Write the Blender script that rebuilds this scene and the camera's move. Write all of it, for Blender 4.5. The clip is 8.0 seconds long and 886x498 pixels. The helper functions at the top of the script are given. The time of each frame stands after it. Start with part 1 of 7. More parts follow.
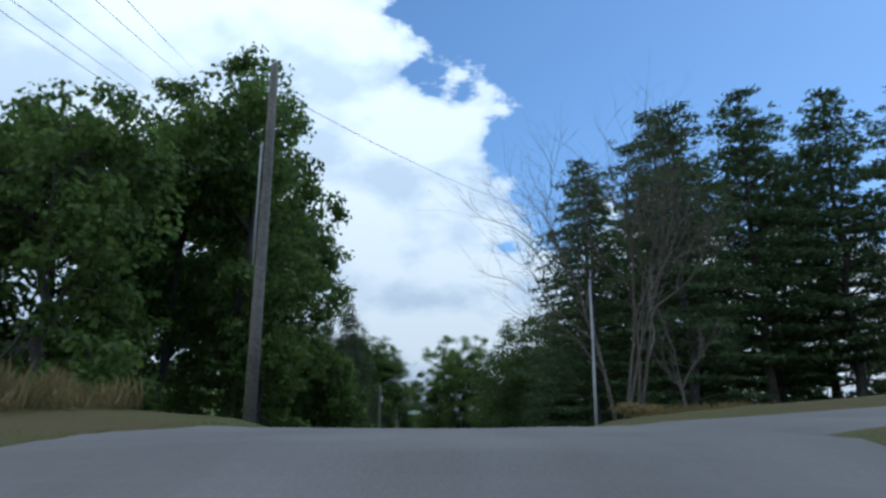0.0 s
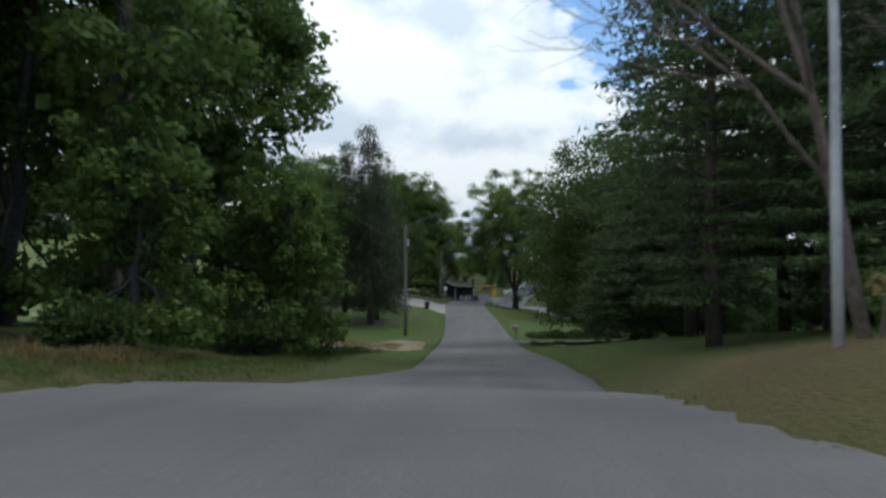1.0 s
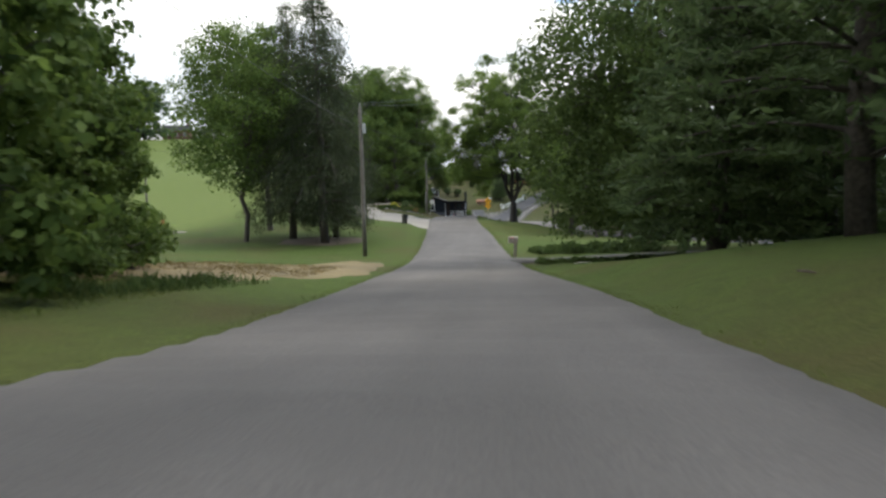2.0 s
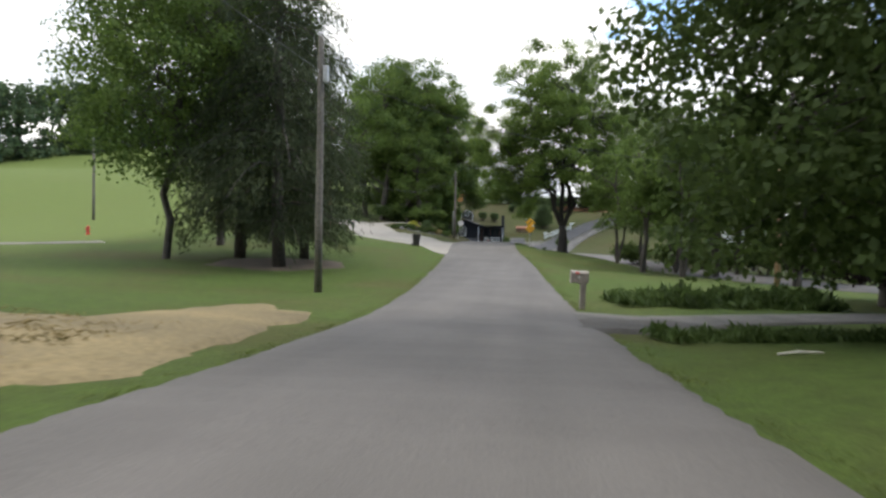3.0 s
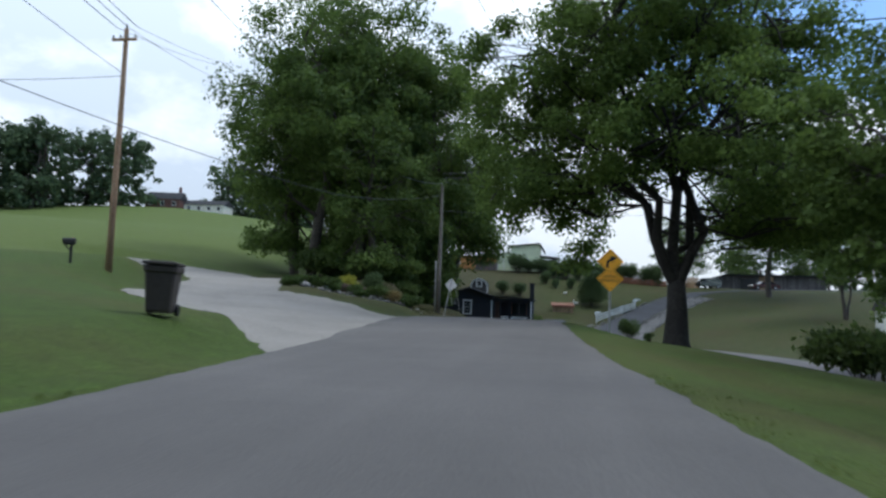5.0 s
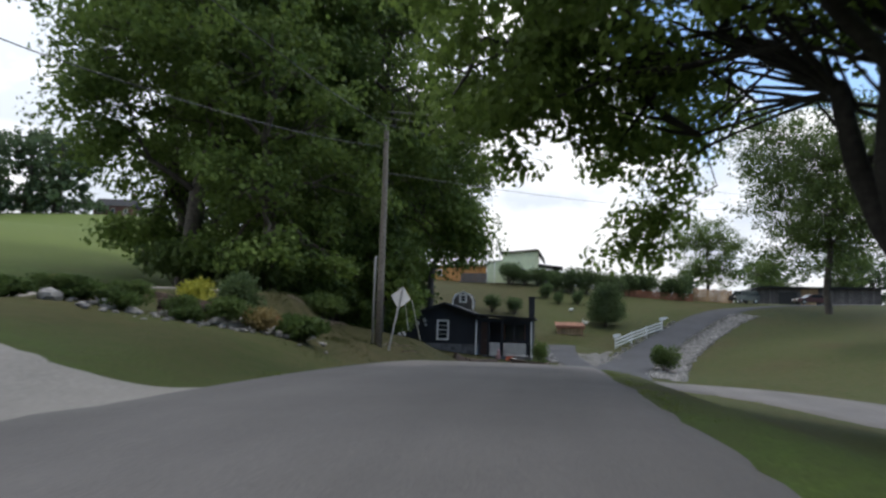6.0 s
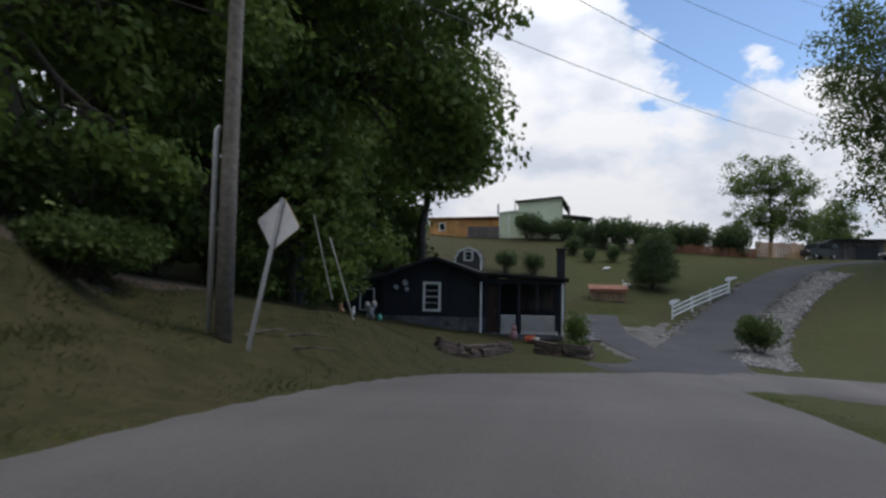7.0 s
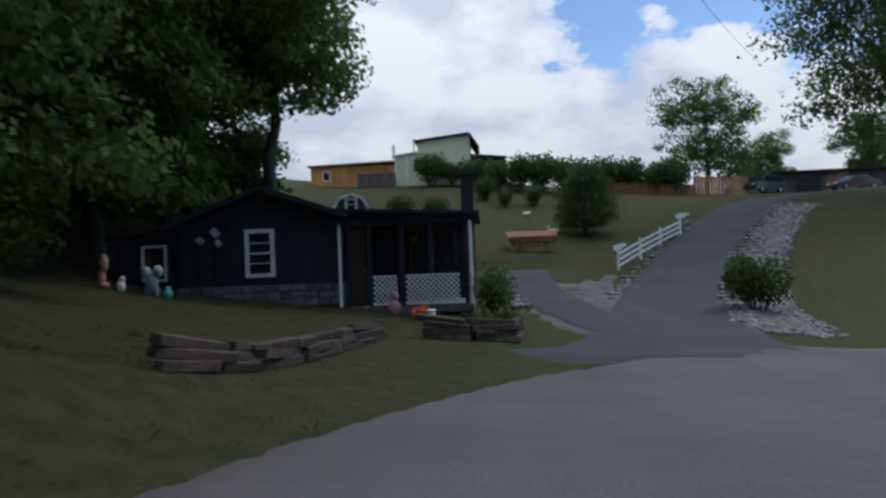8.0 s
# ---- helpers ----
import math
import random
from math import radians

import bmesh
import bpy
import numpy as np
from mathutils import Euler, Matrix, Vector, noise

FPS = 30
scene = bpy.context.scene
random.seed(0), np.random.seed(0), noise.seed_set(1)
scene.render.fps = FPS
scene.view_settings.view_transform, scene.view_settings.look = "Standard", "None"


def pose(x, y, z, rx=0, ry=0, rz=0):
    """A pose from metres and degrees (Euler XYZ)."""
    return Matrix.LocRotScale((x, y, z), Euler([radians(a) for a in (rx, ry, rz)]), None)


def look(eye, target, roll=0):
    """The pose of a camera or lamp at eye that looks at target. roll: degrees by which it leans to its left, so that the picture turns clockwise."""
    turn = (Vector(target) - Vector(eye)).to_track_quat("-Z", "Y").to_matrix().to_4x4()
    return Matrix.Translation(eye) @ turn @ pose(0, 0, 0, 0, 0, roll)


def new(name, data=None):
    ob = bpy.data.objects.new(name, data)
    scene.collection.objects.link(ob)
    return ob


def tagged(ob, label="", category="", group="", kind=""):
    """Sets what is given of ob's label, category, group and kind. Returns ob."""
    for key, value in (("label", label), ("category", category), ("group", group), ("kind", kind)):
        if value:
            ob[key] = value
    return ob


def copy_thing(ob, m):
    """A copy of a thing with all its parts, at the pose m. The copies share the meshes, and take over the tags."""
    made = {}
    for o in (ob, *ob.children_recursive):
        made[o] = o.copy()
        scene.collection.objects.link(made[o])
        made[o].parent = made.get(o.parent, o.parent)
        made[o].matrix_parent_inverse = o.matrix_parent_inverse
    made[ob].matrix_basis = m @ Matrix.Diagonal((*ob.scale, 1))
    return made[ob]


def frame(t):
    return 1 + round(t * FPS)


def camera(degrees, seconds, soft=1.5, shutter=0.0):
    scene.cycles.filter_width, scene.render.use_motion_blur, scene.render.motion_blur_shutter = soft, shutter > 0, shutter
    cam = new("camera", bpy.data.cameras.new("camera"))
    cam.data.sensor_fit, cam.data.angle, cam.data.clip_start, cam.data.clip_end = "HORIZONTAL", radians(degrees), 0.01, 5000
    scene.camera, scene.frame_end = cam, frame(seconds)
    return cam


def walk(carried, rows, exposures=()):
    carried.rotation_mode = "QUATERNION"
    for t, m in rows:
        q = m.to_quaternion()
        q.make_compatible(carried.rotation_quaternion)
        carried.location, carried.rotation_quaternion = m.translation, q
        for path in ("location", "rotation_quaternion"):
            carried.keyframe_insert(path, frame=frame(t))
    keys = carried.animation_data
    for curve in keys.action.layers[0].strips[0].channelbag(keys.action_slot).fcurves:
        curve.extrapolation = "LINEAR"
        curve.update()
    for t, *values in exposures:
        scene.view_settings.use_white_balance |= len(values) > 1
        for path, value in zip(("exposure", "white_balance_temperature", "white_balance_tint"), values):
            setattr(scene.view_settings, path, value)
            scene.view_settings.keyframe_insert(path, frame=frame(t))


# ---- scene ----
cam = camera(63.9, 8.0, soft=2.6, shutter=0.16)
PATH = [
    (0, (-1.592, 3.954, 2.977), (-1.57, 5.888, 3.484), 0.3),
    (0.5, (-0.606, 13.545, 4.105), (-0.677, 15.514, 4.447), 0.5),
    (1, (0.68, 23.65, 4.206), (0.538, 25.644, 4.275), 0.0),
    (1.5, (0.742, 33.778, 3.609), (0.63, 35.771, 3.475), -1.5),
    (1.7, (1.158, 37.795, 2.752), (1.044, 39.785, 2.584), -2.2),
    (2.2, (1.29, 48.55, 1.83), (1.125, 50.541, 1.705), -0.9),
    (2.8, (1.3, 62.7, 0.8), (1.076, 64.686, 0.722), 0.4),
    (3, (0.955, 67.55, 0.66), (0.708, 69.533, 0.597), 1.0),
    (3.3, (0.965, 74.354, -0.086), (0.68, 76.333, -0.111), 0.4),
    (3.5, (0.911, 79.181, -0.432), (0.612, 81.159, -0.447), -0.0),
    (3.8, (0.688, 86.802, -0.873), (0.363, 88.775, -0.834), 0.1),
    (4, (0.59, 92.02, -1.0), (0.27, 93.99, -0.868), 0.8),
    (4.3, (0.191, 100.036, -1.092), (-0.159, 101.997, -0.912), 0.7),
    (4.5, (-0.205, 105.207, -1.093), (-0.532, 107.17, -0.897), 1.3),
    (4.7, (-0.512, 109.978, -0.994), (-0.842, 111.943, -0.828), 1.6),
    (5.8, (-2.341, 134.743, -0.486), (-2.658, 136.704, -0.253), 2.8),
    (6, (-2.531, 138.8, -0.18), (-2.842, 140.763, 0.046), 1.7),
    (6.2, (-2.897, 142.691, -0.049), (-3.202, 144.658, 0.147), 1.7),
    (6.5, (-3.237, 148.349, 0.025), (-3.576, 150.315, 0.167), 1.4),
    (6.8, (-3.7, 153.9, 0.02), (-4.048, 155.865, 0.155), 1.3),
    (7, (-3.881, 157.083, -0.077), (-4.234, 159.047, 0.052), 1.1),
    (7.2, (-4.2, 160.456, -0.058), (-4.547, 162.422, 0.068), 1.1),
    (7.5, (-4.311, 164.876, -0.21), (-4.624, 166.848, -0.095), 0.3),
    (8, (-3.809, 171.803, -0.672), (-3.926, 173.8, -0.638), -2.2),
]
EXPOSURE = [(0.0, -0.2, 5300, 2), (0.5, -0.22, 5650, 3), (1.0, 0.05, 6000, 4), (1.5, 0.76, 6700, 6), (2.8, 0.9, 6750, 8), (3.5, 1.02, 6500, 9), (4.0, 0.88, 5900, 8), (4.5, 0.14, 5550, 5),
            (5.8, 0.4, 6300, 9), (6.2, 0.42, 6400, 10), (7.0, -0.06, 6300, 12), (7.5, -0.28, 6000, 13), (8.0, -0.22, 5900, 11)]
walk(cam, [(t, look(eye, target, roll)) for t, eye, target, roll in PATH], EXPOSURE)

# ---- world and sun ----
SUN_ELEVATION, SUN_AZIMUTH = 52.0, 62.0      # degrees; azimuth clockwise from the road's direction
world = bpy.data.worlds.new("sky")
scene.world = world
world.use_nodes = True
wn, wl = world.node_tree.nodes, world.node_tree.links
wn.clear()
sky = wn.new("ShaderNodeTexSky")
sky.sky_type, sky.sun_disc = "NISHITA", False
sky.sun_elevation, sky.sun_rotation = radians(SUN_ELEVATION), radians(SUN_AZIMUTH)
sky.air_density, sky.dust_density, sky.ozone_density = 1.0, 0.3, 3.0
blue = wn.new("ShaderNodeBackground")
blue.inputs["Strength"].default_value = 0.15
wl.new(sky.outputs[0], blue.inputs["Color"])
coord = wn.new("ShaderNodeTexCoord")
stretch = wn.new("ShaderNodeMapping")
stretch.inputs["Location"].default_value = (0.35, 0.0, 0.22)
stretch.inputs["Scale"].default_value = (1.0, 1.0, 1.7)
wl.new(coord.outputs["Generated"], stretch.inputs["Vector"])


def world_noise(scale, detail, rough, shift):
    move = wn.new("ShaderNodeMapping")
    move.inputs["Location"].default_value = shift
    wl.new(stretch.outputs[0], move.inputs["Vector"])
    tex = wn.new("ShaderNodeTexNoise")
    tex.inputs["Scale"].default_value, tex.inputs["Detail"].default_value = scale, detail
    tex.inputs["Roughness"].default_value = rough
    wl.new(move.outputs[0], tex.inputs["Vector"])
    return tex.outputs["Fac"]


def world_math(op, a, b):
    node = wn.new("ShaderNodeMath")
    node.operation = op
    for i, v in enumerate((a, b)):
        if isinstance(v, (int, float)):
            node.inputs[i].default_value = v
        else:
            wl.new(v, node.inputs[i])
    return node.outputs[0]


def world_ramp(value, stops):
    ramp = wn.new("ShaderNodeValToRGB")
    wl.new(value, ramp.inputs[0])
    while len(ramp.color_ramp.elements) < len(stops):
        ramp.color_ramp.elements.new(0.5)
    for e, (at, c) in zip(ramp.color_ramp.elements, stops):
        e.position, e.color = at, (*c, 1)
    return ramp.outputs[0]


axes = wn.new("ShaderNodeSeparateXYZ")
wl.new(coord.outputs["Generated"], axes.inputs[0])


def heap(azimuth, height, wide, amount):
    """A place in the sky (degrees) where cloud heaps up, or with a negative amount thins out."""
    a, e = radians(azimuth), radians(height)
    near = wn.new("ShaderNodeVectorMath")
    near.operation = "DOT_PRODUCT"
    near.inputs[1].default_value = (math.sin(a) * math.cos(e), math.cos(a) * math.cos(e), math.sin(e))
    wl.new(coord.outputs["Generated"], near.inputs[0])
    fade = wn.new("ShaderNodeMapRange")
    fade.interpolation_type = "SMOOTHSTEP"
    fade.inputs["From Min"].default_value, fade.inputs["From Max"].default_value = math.cos(radians(wide)), 1.0
    fade.inputs["To Max"].default_value = amount
    wl.new(near.outputs["Value"], fade.inputs["Value"])
    return fade.outputs[0]


def mass_at(dx, dy, dz):
    return world_math("ADD", world_noise(2.6, 2.0, 0.5, (dx, dy, dz)), world_math("MULTIPLY", world_noise(8.0, 9.0, 0.56, (3 + dx, 1 + dy, 2 + dz)), 0.46))


# cumulus: big masses with billowed rims, thinner high up and towards the blue side of the sky
mass = mass_at(0, 0, 0)
climb = world_math("MINIMUM", axes.outputs["Z"], world_math("SUBTRACT", 1.05, axes.outputs["Z"]))
bias = world_math("ADD", world_math("MULTIPLY", axes.outputs["X"], -0.5), world_math("MULTIPLY", climb, -0.95))
for spot in ((-2.5, 19, 9, 0.09), (-0.5, 8.5, 9, 0.08), (-11, 30, 8, 0.07), (13, 27, 13, -0.1), (24, 21, 11, -0.07), (-6.5, 26, 3.5, -0.07), (-26, 24, 20, 0.1), (12, 9, 8, 0.05)):
    bias = world_math("ADD", bias, heap(*spot))
cover = world_ramp(world_math("ADD", mass, bias), ((0.325, (0, 0, 0)), (0.35, (0.75, 0.75, 0.75)), (0.39, (1, 1, 1))))
# the sides turned to the sun are white, the far sides and undersides blue-grey
lit = world_math("ADD", world_math("MULTIPLY", world_math("SUBTRACT", mass, mass_at(0.03, 0.016, 0.07)), 2.6), world_math("MULTIPLY", axes.outputs["X"], 0.4))
shade = world_ramp(world_math("ADD", lit, 0.5), ((0.2, (0.70, 0.75, 0.83)), (0.4, (0.86, 0.89, 0.94)), (0.58, (1.0, 1.0, 1.0))))
cloud = wn.new("ShaderNodeBackground")
wl.new(world_math("ADD", world_math("MULTIPLY", axes.outputs["Z"], 1.05), 0.72), cloud.inputs["Strength"])   # brighter overhead
wl.new(shade, cloud.inputs["Color"])
mixed = wn.new("ShaderNodeMixShader")
wl.new(cover, mixed.inputs[0])
wl.new(blue.outputs[0], mixed.inputs[1])
wl.new(cloud.outputs[0], mixed.inputs[2])
out = wn.new("ShaderNodeOutputWorld")
wl.new(mixed.outputs[0], out.inputs["Surface"])

sun_data = bpy.data.lights.new("sun", "SUN")
sun_data.energy, sun_data.angle, sun_data.color = 1.25, radians(14), (1.0, 0.95, 0.87)
sun = new("sun", sun_data)
_a, _e = radians(SUN_AZIMUTH), radians(SUN_ELEVATION)
_way = Vector((math.sin(_a) * math.cos(_e), math.cos(_a) * math.cos(_e), math.sin(_e)))
sun.matrix_world = look(_way * 300 + Vector((0, 100, 0)), (0, 100, 0))

# ---- materials ----


def surface(name, low, high, grain=6.0, patch=0.5, rough=0.85, bump=0.3, metal=0.0, dirt=0.25, random_by="", spread=0.25, coat=0.0):
    """Two scales of colour (grain and patch), relief from the grain, and if wanted a change of tone from piece to piece."""
    m = bpy.data.materials.new(name)
    m.use_nodes = True
    n, l = m.node_tree.nodes, m.node_tree.links
    p = n["Principled BSDF"]
    p.inputs["Roughness"].default_value, p.inputs["Metallic"].default_value = rough, metal
    p.inputs["Coat Weight"].default_value = coat
    co = n.new("ShaderNodeTexCoord")
    fine, wide = n.new("ShaderNodeTexNoise"), n.new("ShaderNodeTexNoise")
    fine.inputs["Scale"].default_value, fine.inputs["Detail"].default_value = grain, 8
    wide.inputs["Scale"].default_value, wide.inputs["Detail"].default_value = patch, 4
    for t in (fine, wide):
        l.new(co.outputs["Object"], t.inputs["Vector"])
    mix = n.new("ShaderNodeMix")
    mix.data_type = "RGBA"
    mix.inputs["A"].default_value, mix.inputs["B"].default_value = (*low, 1), (*high, 1)
    ramp = n.new("ShaderNodeMapRange")
    ramp.inputs["From Min"].default_value, ramp.inputs["From Max"].default_value = 0.3, 0.7
    l.new(fine.outputs["Fac"], ramp.inputs["Value"])
    l.new(ramp.outputs[0], mix.inputs["Factor"])
    tone = n.new("ShaderNodeMapRange")
    tone.inputs["From Min"].default_value, tone.inputs["From Max"].default_value = 0.3, 0.7
    tone.inputs["To Min"].default_value, tone.inputs["To Max"].default_value = 1 - dirt, 1 + dirt
    l.new(wide.outputs["Fac"], tone.inputs["Value"])
    value = tone.outputs[0]
    if random_by:
        info = n.new("ShaderNodeObjectInfo" if random_by == "object" else "ShaderNodeNewGeometry")
        span = n.new("ShaderNodeMapRange")
        span.inputs["To Min"].default_value, span.inputs["To Max"].default_value = 1 - spread, 1 + spread
        l.new(info.outputs["Random" if random_by == "object" else "Random Per Island"], span.inputs["Value"])
        times = n.new("ShaderNodeMath")
        times.operation = "MULTIPLY"
        l.new(value, times.inputs[0])
        l.new(span.outputs[0], times.inputs[1])
        value = times.outputs[0]
    scaled = n.new("ShaderNodeVectorMath")
    scaled.operation = "SCALE"
    l.new(mix.outputs["Result"], scaled.inputs[0])
    l.new(value, scaled.inputs["Scale"])
    l.new(scaled.outputs[0], p.inputs["Base Color"])
    if bump:
        b = n.new("ShaderNodeBump")
        b.inputs["Strength"].default_value, b.inputs["Distance"].default_value = bump, 0.02
        l.new(fine.outputs["Fac"], b.inputs["Height"])
        l.new(b.outputs[0], p.inputs["Normal"])
    return m


def foliage(name, dark, light, through_light=0.35, rough=0.65):
    """Leaves: tone from leaf to leaf and in drifts through the crown, some light passing through."""
    m = bpy.data.materials.new(name)
    m.use_nodes = True
    n, l = m.node_tree.nodes, m.node_tree.links
    p = n["Principled BSDF"]
    p.inputs["Roughness"].default_value = rough
    p.inputs["Specular IOR Level"].default_value = 0.22
    geo, co = n.new("ShaderNodeNewGeometry"), n.new("ShaderNodeTexCoord")
    drift = n.new("ShaderNodeTexNoise")
    drift.inputs["Scale"].default_value, drift.inputs["Detail"].default_value = 0.35, 3
    l.new(co.outputs["Object"], drift.inputs["Vector"])
    add = n.new("ShaderNodeMath")
    add.operation = "MULTIPLY_ADD"
    add.inputs[1].default_value = 0.55
    l.new(geo.outputs["Random Per Island"], add.inputs[0])
    half = n.new("ShaderNodeMath")
    half.operation = "MULTIPLY_ADD"
    half.inputs[1].default_value, half.inputs[2].default_value = 1.6, -0.55
    l.new(drift.outputs["Fac"], half.inputs[0])
    l.new(half.outputs[0], add.inputs[2])
    mix = n.new("ShaderNodeMix")
    mix.data_type = "RGBA"
    mix.clamp_factor = True
    mix.inputs["A"].default_value, mix.inputs["B"].default_value = (*dark, 1), (*light, 1)
    l.new(add.outputs[0], mix.inputs["Factor"])
    l.new(mix.outputs["Result"], p.inputs["Base Color"])
    tr = n.new("ShaderNodeBsdfTranslucent")
    l.new(mix.outputs["Result"], tr.inputs["Color"])
    both = n.new("ShaderNodeMixShader")
    both.inputs[0].default_value = through_light
    l.new(p.outputs[0], both.inputs[1])
    l.new(tr.outputs[0], both.inputs[2])
    l.new(both.outputs[0], n["Material Output"].inputs["Surface"])
    return m


def glass(name, tint=(0.02, 0.025, 0.03)):
    m = bpy.data.materials.new(name)
    m.use_nodes = True
    p = m.node_tree.nodes["Principled BSDF"]
    p.inputs["Base Color"].default_value = (*tint, 1)
    p.inputs["Roughness"].default_value = 0.06
    p.inputs["Specular IOR Level"].default_value = 0.6
    return m


